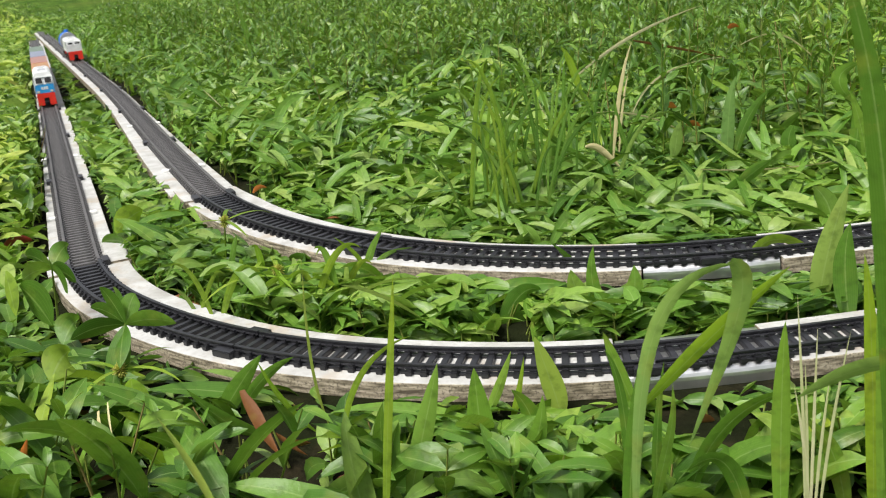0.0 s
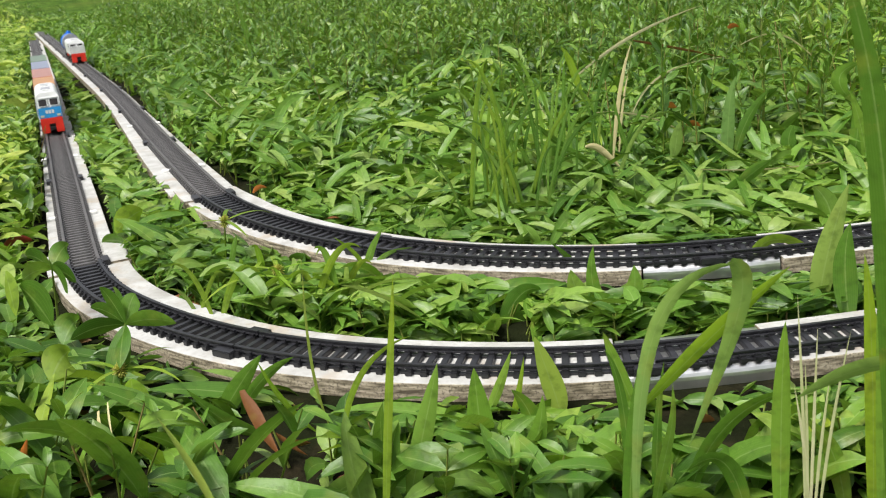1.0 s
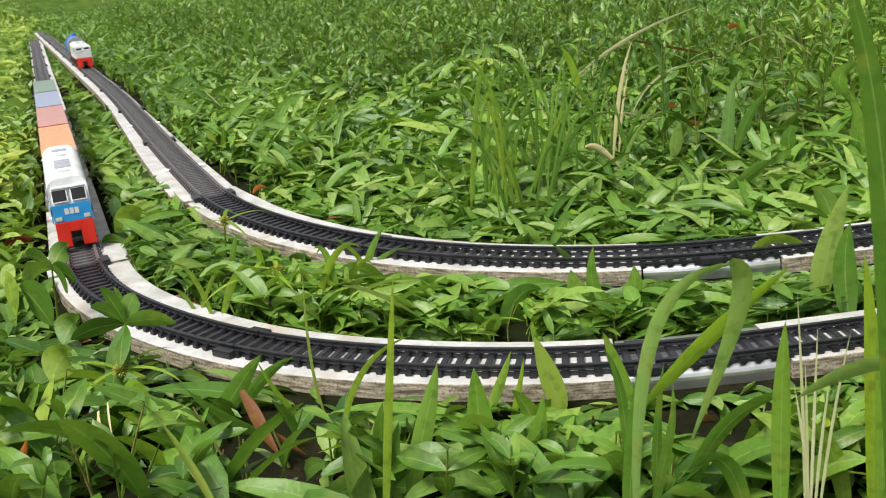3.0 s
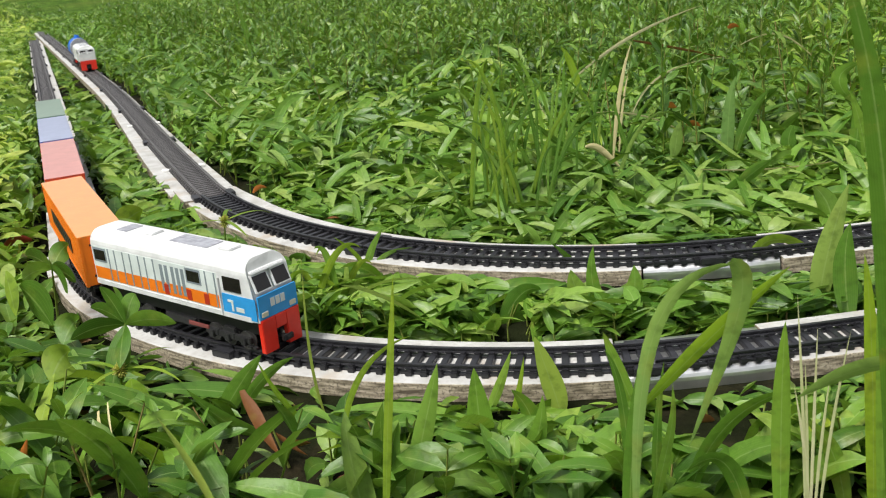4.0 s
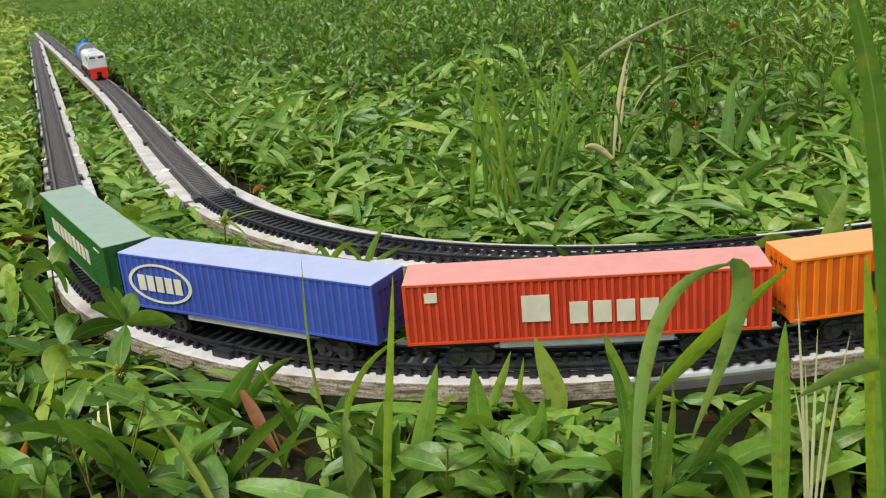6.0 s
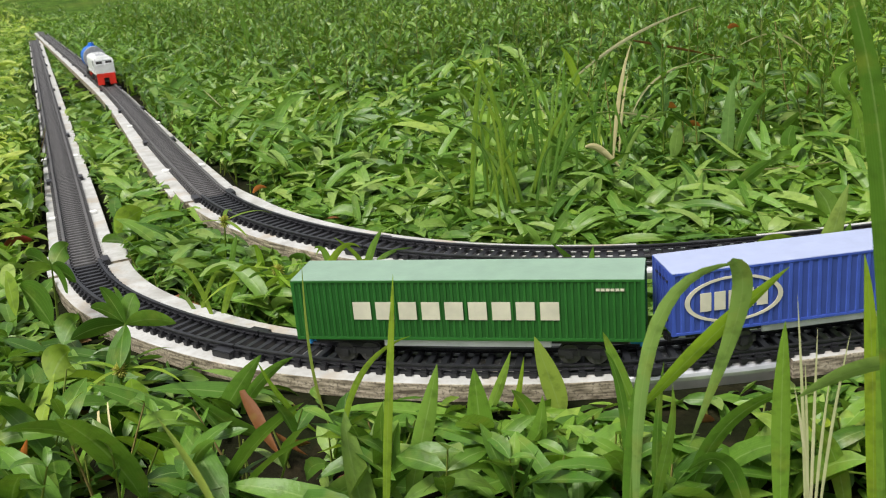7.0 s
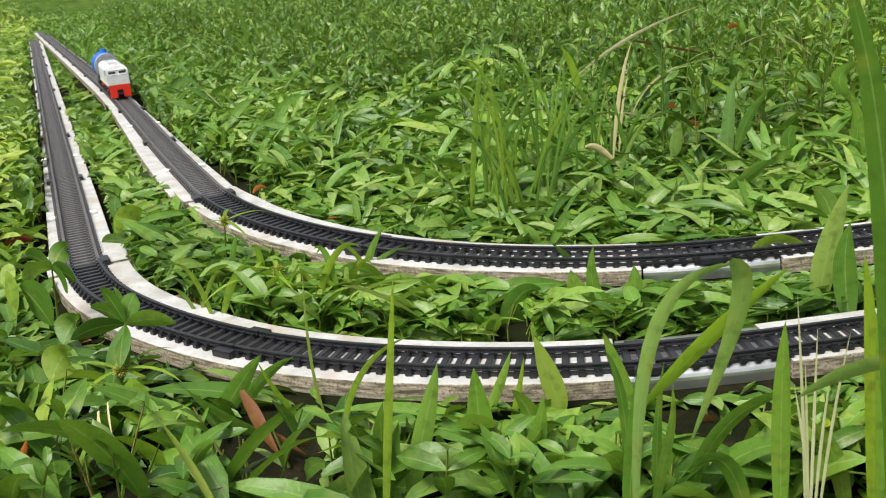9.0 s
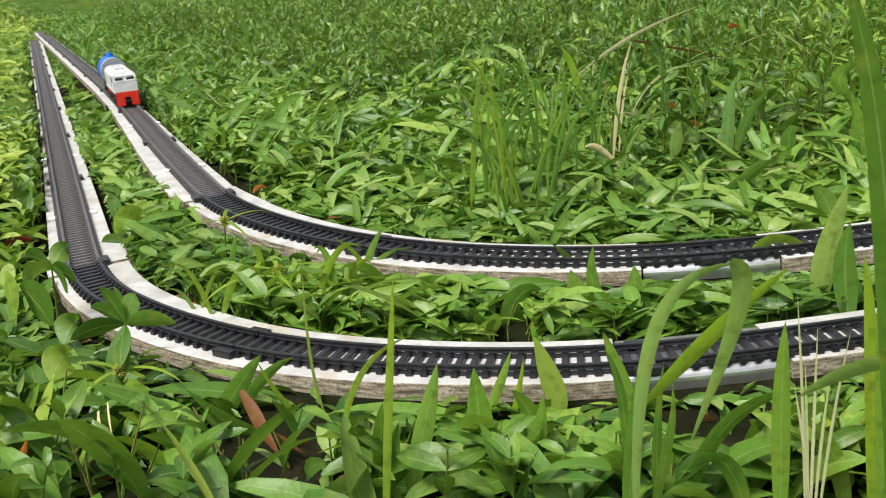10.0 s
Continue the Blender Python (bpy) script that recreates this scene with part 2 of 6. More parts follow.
    tagged(ob, "soil under weeds, darkened in colour for the shade there", "ground", kind="structure")


ground()


def strip(line, s0, s1, offs, step=0.006, edge=None):
    """A ring section (off, z) swept along the line, closed at its ends. edge(s): widening left and right."""
    n = max(2, int(round((s1 - s0) / step)) + 1)
    verts, faces, m = [], [], len(offs)
    for i, s in enumerate(np.linspace(s0, s1, n)):
        w = edge(s) if edge else (0, 0)
        for off, z in offs:
            x, y, _ = line.at(s, off + (w[0] if off > 0 else w[1]))
            verts.append((x, y, line.z + z + float(dip(y))))
        if i:
            a, b = (i - 1) * m, i * m
            faces += [(a + j, a + (j + 1) % m, b + (j + 1) % m, b + j) for j in range(m)]
    faces += [tuple(range(m))[::-1], tuple(range((n - 1) * m, n * m))]
    return verts, faces


def swept(name, line, s0, s1, offs, material, parent=None, label="", step=0.006, edge=None):
    v, f = strip(line, s0, s1, offs, step, edge)
    ob = new(name, mesh_of(name, v, f, material))
    ob.parent = parent
    return tagged(ob, label)


PITCH = 0.006


def sleeper_mesh(material):
    bm = box(-0.0015, 0.0015, -0.0115, 0.0115, -0.0045, -0.0022, 0.0003)
    for y in (-0.0082, 0.0082):
        box(-0.0011, 0.0011, y - 0.0021, y + 0.0021, -0.0022, -0.0014, 0.0, bm)
    me = bpy.data.meshes.new("sleeper")
    bm.to_mesh(me)
    bm.free()
    me.materials.append(material)
    return me


def track_piece(line, s0, s1, material, label):
    thing = tagged(new("track_piece"), label, "toy track", "pieces of toy track")
    x, y, h = line.at(s0)
    for side in (-1, 1):
        o = side * 0.00825
        rail = [(o - .0011, -.0022), (o - .0011, -.0018), (o - .0004, -.0016), (o - .0004, -.0008), (o - .0008, -.0006), (o - .0008, 0), (o + .0008, 0), (o + .0008, -.0006), (o + .0004, -.0008), (o + .0004, -.0016), (o + .0011, -.0018), (o + .0011, -.0022)]
        swept("rail", line, s0 + .0004, s1 - .0004, rail, material, thing)
        web = [(o - .0012, -.0044), (o - .0012, -.0034), (o + .0012, -.0034), (o + .0012, -.0044)]
        swept("web", line, s0 + .001, s1 - .001, web, material, thing)
    me = SLEEPERS[material.name]
    n = int((s1 - s0) / PITCH)
    for i in range(n):
        a, b, h = line.at(s0 + (i + .5) * (s1 - s0) / n)
        shared("sleeper", me, thing, Matrix.Translation((a, b, line.z + float(dip(b)))) @ Matrix.Rotation(h, 4, 'Z'))
    for side in (-1, 1):
        a, b, h = line.at(s1 - .003, side * .0118)
        part("joiner", box(-.0055, .0055, -.0022, .0022, -.0045, -.0012, .0004), BLACK, thing, "", Matrix.Translation((a, b, line.z + float(dip(b)))) @ Matrix.Rotation(h, 4, 'Z'))
    return thing


SLEEPERS = {m.name: sleeper_mesh(m) for m in (BLACK, DUSTY)}
LENGTH = 0.2565
for line, first, back in ((NEAR, .784, 12), (FAR, .817, 12)):
    cuts = [first - i * LENGTH for i in range(back)][::-1] + [first + .179 * i for i in range(1, 5)]
    for a, b in zip(cuts, cuts[1:]):
        bent = b > first + .01
        track_piece(line, a, b, BLACK if b > first + .01 else DUSTY, "black plastic toy track, %s piece on a white board" % ("curved" if bent else "straight"))


# the boards that carry the tracks: whitewashed strips laid end to end
def board(line, s0, s1, left, right, thick, label, material=BOARD, widen=None):
    b = .0007 if material is BOARD else .0042
    top, low = -.0045, -.0045 - thick
    arc = [k * math.pi / 10 for k in range(6)]
    ring = [(left, low)] + [(left - b + b * math.cos(a), top - b + b * math.sin(a)) for a in arc]
    ring += [(right + b - b * math.cos(a), top - b + b * math.sin(a)) for a in arc[::-1]] + [(right, low)]
    name = "wooden_board" if material is BOARD else "metal_strip"
    ob = swept(name, line, s0, s1, ring, material, None, label, .01, widen)
    return tagged(ob, label, "board", "boards under the tracks")


THICK = .0078
for line, first, curve_end, back in ((NEAR, .735, 1.1295, 2.05), (FAR, .79, 1.14, 2.0)):
    a = first
    wide = lambda s, k=(.0005 if line is NEAR else .005): (float(np.clip((s - .3) / .45, 0, 1)) * k, -float(np.clip((s - .3) / .45, 0, 1)) * .004)
    for i in range(6):
        b = max(a - (.62 if i else .45), -back)
        if a - b < .02:
            break
        board(line, b + .0006, a - .0006, .0195 if line is NEAR else .0145, -.014 if line is NEAR else -.02, THICK, "straight white-painted wooden board lying in the weeds", widen=wide)
        a = b
    bend = lambda s, e=curve_end, f=first: (float(np.clip((s - f) / .05, 0, 1)) * .004, float(np.clip((s - e + .12) / .12, 0, 1)) * .003)
    board(line, first, curve_end, .0205, -.0178, THICK, "curved white-painted plywood board with a bare edge", widen=bend)
    board(line, curve_end + .001, curve_end + .064, .0245, -.012, THICK, "bare shiny galvanised metal strip between boards", METAL)
    board(line, curve_end + .065, 2.5, .0245, -.0135, THICK, "white-painted wooden board running off through the grass")


def splice(line, s0, s1, left, right, label):
    """A short white plate laid over the joint of two boards."""
    ring = [(left, -.0085), (left, -.0036), (left - .0006, -.0032), (right + .0006, -.0032), (right, -.0036), (right, -.0085)]
    ob = swept("splice_plate", line, s0, s1, ring, BOARD, None, "", .01)
    tagged(ob, label, "plate", "plates over the board joints")


splice(NEAR, .73, .785, .0256, .0128, "short white plate over the near boards' joint")
splice(NEAR, .75, .79, -.0128, -.0205, "short white plate over the near boards' joint")
splice(FAR, .775, .815, -.0128, -.0198, "short white plate over the far boards' joint")
for line, marks in ((NEAR, (.405, .655)), (FAR, (.43, .70))):
    for s_mark in marks:
        for side in (-1, 1):
            a, b, h = line.at(s_mark, side * .0125)
            ob = part("track_clip", box(-.003, .003, -.0035, .0035, -.0046, -.0028, .0004), CLIP_WHITE, None, "small white clip holding the track on its board", Matrix.Translation((a, b, line.z + float(dip(b)))) @ Matrix.Rotation(h, 4, 'Z'))
            tagged(ob, category="clip", group="white track clips")


# ---------------------------------------------------------------- trains
ORANGE = paint("orange_print", (0.78, 0.185, 0.01), 0.42, 0.14)
# the _DARK prints: darker copies that paint in the shade between container ribs
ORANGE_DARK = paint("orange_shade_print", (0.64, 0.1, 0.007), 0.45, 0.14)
ORANGE_TOP = paint("orange_card_sky_sheen", (0.86, 0.35, 0.06), 0.38, 0.08)
RED = paint("red_print", (0.6, 0.065, 0.02), 0.42, 0.15)
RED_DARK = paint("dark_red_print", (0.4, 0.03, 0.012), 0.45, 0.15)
RED_TOP = paint("red_card_sky_sheen", (0.74, 0.28, 0.22), 0.35, 0.12)
BLUE = paint("blue_print", (0.05, 0.095, 0.43), 0.42, 0.14)
BLUE_DARK = paint("blue_shade_print", (0.04, 0.07, 0.3), 0.45, 0.14)
BLUE_TOP = paint("blue_card_sky_sheen", (0.42, 0.48, 0.72), 0.32, 0.08)
GREEN = paint("green_print", (0.022, 0.125, 0.02), 0.42, 0.14)
GREEN_DARK = paint("green_shade_print", (0.015, 0.09, 0.015), 0.45, 0.14)
GREEN_TOP = paint("green_card_sky_sheen", (0.24, 0.39, 0.26), 0.3, 0.1)
CREAM = paint("cream_print", (0.62, 0.59, 0.46), 0.5)
INK = paint("black_print", (0.02, 0.016, 0.014), 0.5)
PANEL = paint("pale_grey_print", (0.62, 0.68, 0.66), 0.42)
SLATE = paint("grey_print", (0.2, 0.24, 0.26), 0.45)
GRILLE = paint("grey_grille_print", (0.33, 0.34, 0.38), 0.5, 0.3, 300.0)
SKY_BLUE = paint("bright_blue_paint", (0.03, 0.3, 0.68), 0.38)
SIGNAL = paint("signal_red_paint", (0.72, 0.03, 0.015), 0.36)
CHASSIS = paint("black_chassis", (0.02, 0.02, 0.021), 0.5, 0.4)
RUST = paint("rusty_red_frame", (0.2, 0.05, 0.045), 0.6, 0.3)
STEEL = paint("wheel_steel", (0.1, 0.097, 0.095), 0.4, 0.3, 200.0, 0.6)
TANK = paint("blue_tank", (0.015, 0.16, 0.62), 0.35)
# lids: coated gloss, with part of the sky's reflection painted into paler base colours
for glossy in (ORANGE_TOP, RED_TOP, BLUE_TOP, GREEN_TOP):
    shader = glossy.node_tree.nodes["Principled BSDF"]
    shader.inputs["Coat Weight"].default_value = 1.0
    shader.inputs["Coat Roughness"].default_value = 0.16
    shader.inputs["Coat IOR"].default_value = 2.2
GLASS = paint("dark_window", (0.015, 0.013, 0.012), 0.12, 0.2)


def mm(v):
    return v * .001


def slab(x0, x1, y0, y1, z0, z1, bevel=0.0, bm=None):
    return box(mm(x0), mm(x1), mm(y0), mm(y1), mm(z0), mm(z1), mm(bevel), bm)


def bogie(parent, x, axles, half=11.0, material=None):
    """Side frames, springs and wheels under one end."""
    length = (axles - 1) * 10.5 + 9
    bm = bmesh.new()
    for side in (-1, 1):
        y = side * half * .82
        slab(x - length / 2, x + length / 2, y - .9, y + .9, 3.6, 6.4, .3, bm)
        for k in range(axles):
            ax = x + (k - (axles - 1) / 2) * 10.5
            slab(ax - 1.7, ax + 1.7, y - 1.2 + side * .5, y + 1.2 + side * .5, 2.6, 6.0, .3, bm)
            cyl(mm(.8), mm(2.8), Matrix.Translation((mm(ax + 4), mm(y + side * .6), mm(5.4))), bm, 8)
    slab(x - 4, x + 4, -half * .8, half * .8, 5.2, 8.6, .4, bm)
    frame_ = part("bogie", bm, material or CHASSIS, parent)
    for k in range(axles):
        ax = x + (k - (axles - 1) / 2) * 10.5
        for side in (-1, 1):
            turn = Matrix.Translation((mm(ax), mm(side * 8.0), mm(4.2))) @ Matrix.Rotation(math.pi / 2, 4, 'X')
            bm = cyl(mm(4.2), mm(1.6), turn, None, 18)
            cyl(mm(4.8), mm(.5), Matrix.Translation((0, mm(-side * 1.0), 0)) @ turn, bm, 18)
            part("wheel", bm, STEEL, frame_)


def coupler(parent, x, way, material=None):
    bm = slab(min(x, x + way * 6), max(x, x + way * 6), -1.2, 1.2, 5.2, 6.8, .3)
    slab(x + way * 4.5 - .8, x + way * 4.5 + .8, -3.0, 3.0, 4.8, 7.4, .4, bm)
    part("coupler", bm, material or CHASSIS, parent)


def flat_on(name, parent, side, x0, x1, z0, z1, y, material, thick=.25, label=""):
    """A thin applied piece on a side wall (side is +1 left, -1 right)."""
    a, b = side * y, side * (y + thick)
    return part(name, slab(x0, x1, min(a, b), max(a, b), z0, z1), material, parent, label)


def lettering(parent, side, y, x0, x1, z0, z1, count, material, gaps=()):
    """A name as a row of plain blocks, one for each letter."""
    w = (x1 - x0) / count
    bm = bmesh.new()
    for i in range(count):
        if i in gaps:
            continue
        a, b = side * y, side * (y + .2)
        slab(x0 + w * i + w * .11, x0 + w * (i + 1) - w * .11, min(a, b), max(a, b), z0, z1, 0, bm)
    part("lettering", bm, material, parent)


def corrugated(parent, side, x0, x1, z0, z1, y, pitch, depth, material, duo, share=.5):
    """One long wall: ribs standing proud of a web, each a sheet with depth. The web's darker colour carries the shade
    between ribs.
    """
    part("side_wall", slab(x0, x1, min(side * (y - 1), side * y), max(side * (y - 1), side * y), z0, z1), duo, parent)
    n = int(round((x1 - x0 - 2) / pitch))
    p = (x1 - x0 - 2) / n
    bm = bmesh.new()
    for i in range(n):
        c = x0 + 1 + (i + .5) * p
        w, t = p * share, p * share * .62
        ya, yb = side * (y - .1), side * (y + depth)
        quad = [bm.verts.new((mm(c + dx), mm(yy), mm(zz))) for dx, yy, zz in ((-w / 2, ya, z0 + 1.2), (w / 2, ya, z0 + 1.2), (t / 2, yb, z0 + 1.3), (-t / 2, yb, z0 + 1.3), (-w / 2, ya, z1 - 1.0), (w / 2, ya, z1 - 1.0), (t / 2, yb, z1 - 1.1), (-t / 2, yb, z1 - 1.1))]
        for f in ((0, 1, 2, 3), (7, 6, 5, 4), (0, 3, 7, 4), (3, 2, 6, 7), (2, 1, 5, 6), (1, 0, 4, 5)):
            bm.faces.new([quad[k] for k in f])
    part("ribs", bm, material, parent)
    for z, h in ((z0, 1.2), (z1 - 1.0, 1.0)):
        a, b = side * (y - .2), side * (y + depth + .15)
        part("long_rail", slab(x0, x1, min(a, b), max(a, b), z, z + h, .15), material, parent)


BOX_L, BOX_W, BOX_Z0, BOX_Z1 = 140.5, 23.6, 11.0, 36.6


def container_wagon(label, body, dark, top, pitch, share, deck=CHASSIS, hook=CHASSIS):
    thing = tagged(new("container_wagon"), label, "toy wagon", "wagons of the container train")
    part("deck", slab(-64, 64, -8.5, 8.5, 8.4, 10.6, .4), CHASSIS, thing)
    for side in (-1, 1):
        part("side_sill", slab(-34, 34, min(side * 9, side * 10.2), max(side * 9, side * 10.2), 7.6, 10.8, .3), WHITE, thing, "white sill under the box")
    part("tank_frame", slab(-22, 22, -4, 4, 5.5, 8.4, .6), CHASSIS, thing)
    for x in (-46, 46):
        bogie(thing, x, 2, 10.5)
        coupler(thing, (64 if x > 0 else -64), (1 if x > 0 else -1), hook)
    h = BOX_L / 2
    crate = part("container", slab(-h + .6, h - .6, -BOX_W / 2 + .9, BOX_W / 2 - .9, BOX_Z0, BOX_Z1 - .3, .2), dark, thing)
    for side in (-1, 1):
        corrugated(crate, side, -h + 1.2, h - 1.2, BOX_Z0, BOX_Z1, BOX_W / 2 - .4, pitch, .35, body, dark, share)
    for way in (-1, 1):
        a, b = sorted((way * (h - .8), way * h))
        part("end_wall", slab(a, b, -BOX_W / 2 + .8, BOX_W / 2 - .8, BOX_Z0 + .4, BOX_Z1 - .4, .1), body, crate)
        for y in (-BOX_W / 2 + .1, BOX_W / 2 - 1.7):
            a, b = sorted((way * (h - 1.4), way * (h + .2)))
            part("corner_post", slab(a, b, y, y + 1.6, BOX_Z0 - .2, BOX_Z1, .2), body, crate)
        for y in (-6, -2.2, 2.2, 6):
            part("lock_rod", cyl(mm(.35), mm(23), Matrix.Translation((mm(way * (h + .15)), mm(y), mm(24))), None, 8), dark, crate)
            a, b = sorted((way * h, way * (h + .45)))
            part("lock_lug", slab(a, b, y - 1.0, y + 1.0, 15.5, 16.7, .1), INK, crate)
            part("lock_lug", slab(a, b, y - 1.0, y + 1.0, 31.5, 32.5, .1), INK, crate)
    part("lid", slab(-h, h, -BOX_W / 2, BOX_W / 2, BOX_Z1 - .2, BOX_Z1 + .25, .15), top, crate, "glossy card top, sky reflection put into its paler colour")
    return thing, crate


def orange_wagon():
    w, c = container_wagon("toy wagon with an orange ribbed card container", ORANGE, ORANGE_DARK, ORANGE_TOP, 5.2, .55)
    for side in (-1, 1):
        lettering(c, side, BOX_W / 2 + .05, -39, 37, 20, 28, 8, INK)
    return w


def red_wagon():
    w, c = container_wagon("toy wagon with a red finely ribbed card container", RED, RED_DARK, RED_TOP, 3.1, .5)
    for side in (-1, 1):
        lettering(c, side, BOX_W / 2 + .05, -26, -12, 19, 30, 1, CREAM)
        lettering(c, side, BOX_W / 2 + .05, -7, 29, 17.5, 26.5, 4, CREAM)
        flat_on("label_plate", c, side, -62, -57, 29, 33, BOX_W / 2 + .05, CREAM)
        flat_on("label_plate", c, side, 57, 61, 13, 16, BOX_W / 2 + .05, CREAM)
    return w


def blue_wagon():
    w, c = container_wagon("toy wagon with a blue ribbed card container", BLUE, BLUE_DARK, BLUE_TOP, 3.9, .5)
    for side in (-1, 1):
        ring = bmesh.new()
        n = 40
        vs = []
        for r in (1.0, .9):
            for yy in (BOX_W / 2 + .02, BOX_W / 2 + .3):
                vs.append([ring.verts.new((mm(-46 + 19.5 * r * math.cos(k * 2 * math.pi / n)), mm(side * yy), mm(24 + 9.4 * r * math.sin(k * 2 * math.pi / n)))) for k in range(n)])
        for a, b in ((0, 1), (1, 3), (3, 2), (2, 0)):
            for k in range(n):
                ring.faces.new((vs[a][k], vs[a][(k + 1) % n], vs[b][(k + 1) % n], vs[b][k]))
        part("emblem_ring", ring, CREAM, c)
        lettering(c, side, BOX_W / 2 + .05, -60, -32, 20, 27.5, 5, CREAM)
    return w


def green_wagon():
    w, c = container_wagon("toy wagon with a dark green card container", GREEN, GREEN_DARK, GREEN_TOP, 2.6, .5, hook=SKY_BLUE)
    for side in (-1, 1):
        lettering(c, side, BOX_W / 2 + .05, -46, 39, 20, 27.5, 9, CREAM)
        lettering(c, side, BOX_W / 2 + .05, 52, 63, 32, 33, 6, CREAM)
    return w


def body_shell(x0, x1, half, z0, z1, shoulder, nose):
    """A locomotive's hull: a section with rounded shoulders drawn along, its front raked back."""
    ring = [(-half, z0), (-half, z1 - shoulder)]
    for k in range(1, 7):
        a = math.pi / 2 * k / 6
        ring.append((-half + shoulder * 1.1 * (1 - math.cos(a)), z1 - shoulder + shoulder * math.sin(a)))
    ring += [(-y, z) for y, z in reversed(ring)]
    bm = bmesh.new()
    rows = []
    stations = [(x0, .97), (x0 + 1.2, 1.0), (x1 - 14, 1.0), (x1 - 3.5, 1.0), (x1, .97)]
    for i, (x, k) in enumerate(stations):
        row = []
        for y, z in ring:
            rake = 0
            if i >= 3 and z > nose:
                rake = (z - nose) / (z1 - nose) * (6.5 if i == 4 else 3.6)
            row.append(bm.verts.new((mm(x - rake), mm(y * k), mm(z))))
        rows.append(row)
    n = len(ring)
    for a, b in zip(rows, rows[1:]):
        for j in range(n):
            bm.faces.new((a[j], a[(j + 1) % n], b[(j + 1) % n], b[j]))
    bm.faces.new(rows[0])
    bm.faces.new(rows[-1][::-1])
    return bm


def raked(bm, x1, nose, z1, rake):
    """Lean what lies on the upper front back with the windscreen."""
    for v in bm.verts:
        if v.co.z > mm(nose):
            v.co.x -= mm(rake) * (v.co.z - mm(nose)) / mm(z1 - nose)
    return bm


def locomotive(label, striped, height=40.0, half=11.6, category="toy locomotive"):
    thing = tagged(new("locomotive"), label, category, "toy locomotives")
    h, z0, z1 = 58.0, 13.6, height
    hull = part("hull", body_shell(-h, h, half, z0, z1, 6.2, 25.0), WHITE, thing)
    body_sill = part("sill", slab(-h + .5, h - 4, -half - .35, half + .35, 13.2, 16.0, .3), WHITE, thing)
    for side in (-1, 1):
        y = half - .05
        if striped:
            flat_on("orange_band", hull, side, -h + 1.5, 34.5, 16.6, 22.4, y, ORANGE, .25, "orange waist band")
            flat_on("panel_field", hull, side, -h + 1.5, 34.5, 22.5, 32.8, y, PANEL, .2, "pale grey door panels")
            for x in (-44, -39, -32.5, -27, -20.5, -15.5, -9.5, 27, 33):
                flat_on("door_line", hull, side, x - .45, x + .45, 16.7, 32.6, y, SLATE, .32)
            for x in (-4, -.5, 4, 7.5, 11):
                flat_on("louvre", hull, side, x - 1.1, x + 1.1, 18, 31, y, SLATE, .3)
            for x in (-2, 14, 26):
                flat_on("door_panel", hull, side, x - 1.6, x + 1.6, 17, 21.8, y, RED_DARK, .4)
            flat_on("blue_panel", hull, side, 36.5, h - .6, 14.4, 24.2, y, SKY_BLUE, .25, "bright blue cab panel")
            for x0_, x1_, zb, zt in ((40, 43.5, 20.7, 21.8), (42.2, 43.4, 16.8, 20.7), (45, 50, 17, 19)):
                flat_on("emblem", hull, side, x0_, x1_, zb, zt, y, PANEL, .4)
            for x, w in ((-51, 4.2), (18.5, 4.2)):
                flat_on("window_frame", hull, side, x - w - .9, x + w + .9, 25.2, 32.2, y, SLATE, .35)
                flat_on("side_window", hull, side, x - w, x + w, 26.2, 31.2, y, GLASS, .5)
        frame_y = y
        flat_on("cab_window", hull, side, 38.5, 49.5, 25.8, 32.2, frame_y, GLASS, .45)
        flat_on("hand_rail", hull, side, 35.4, 36.0, 14, 31, y, WHITE, 1.0)
    # windscreens
    for y in (-5.4, 5.4):
        part("screen_frame", raked(slab(h - 1.0, h + .12, y - 4.5, y + 4.5, 26.4, 33.8 if striped else 31.2), h, 25, z1, 6.5), WHITE, hull)
        part("windscreen", raked(slab(h - 1.0, h + .25, y - 3.9, y + 3.9, 27.0 if striped else 27.4, 33.2 if striped else 30.6), h, 25, z1, 6.5), GLASS, hull)
    part("brow", raked(slab(h - 1.5, h + 1.0, -9.5, 9.5, 34.0 if striped else 31.6, 35.2 if striped else 32.6, .3), h, 25, z1, 6.5), WHITE, hull)
    if striped:
        part("nose_panel", slab(h - .6, h + .3, -10.8, 10.8, 14.6, 25.0), SKY_BLUE, hull, "bright blue nose panel")
        bm = bmesh.new()
        for k in range(3):
            slab(h, h + .5, -4.2 + k * 2.9, -1.9 + k * 2.9, 19.0, 22.6, 0, bm)
        part("emblem", bm, WHITE, hull)
        for y in (-8, 8):
            part("lamp_cluster", slab(h, h + .7, y - 1.8, y + 1.8, 15.6, 17.8, .2), CREAM, hull)
    else:
        part("nose_panel", slab(h - .6, h + .3, -10.8, 10.8, 14.6, 25.0), WHITE, hull)
    # red pilot with a gap for the hook
    bm = slab(h - 2.0, h + .8, -10.8, -3.0, 1.2, 16.5, .3)
    slab(h - 2.0, h + .8, 3.0, 10.8, 1.2, 16.5, .3, bm)
    slab(h - 2.0, h + .8, -3.2, 3.2, 10.4, 16.5, .3, bm)
    part("pilot", bm, SIGNAL, thing, "signal red pilot plate")
    bm = slab(-h - .6, -h + 1.4, -10.8, 10.8, 8.0, 13.4, .3)
    part("buffer_beam", bm, SIGNAL if not striped else CHASSIS, thing)
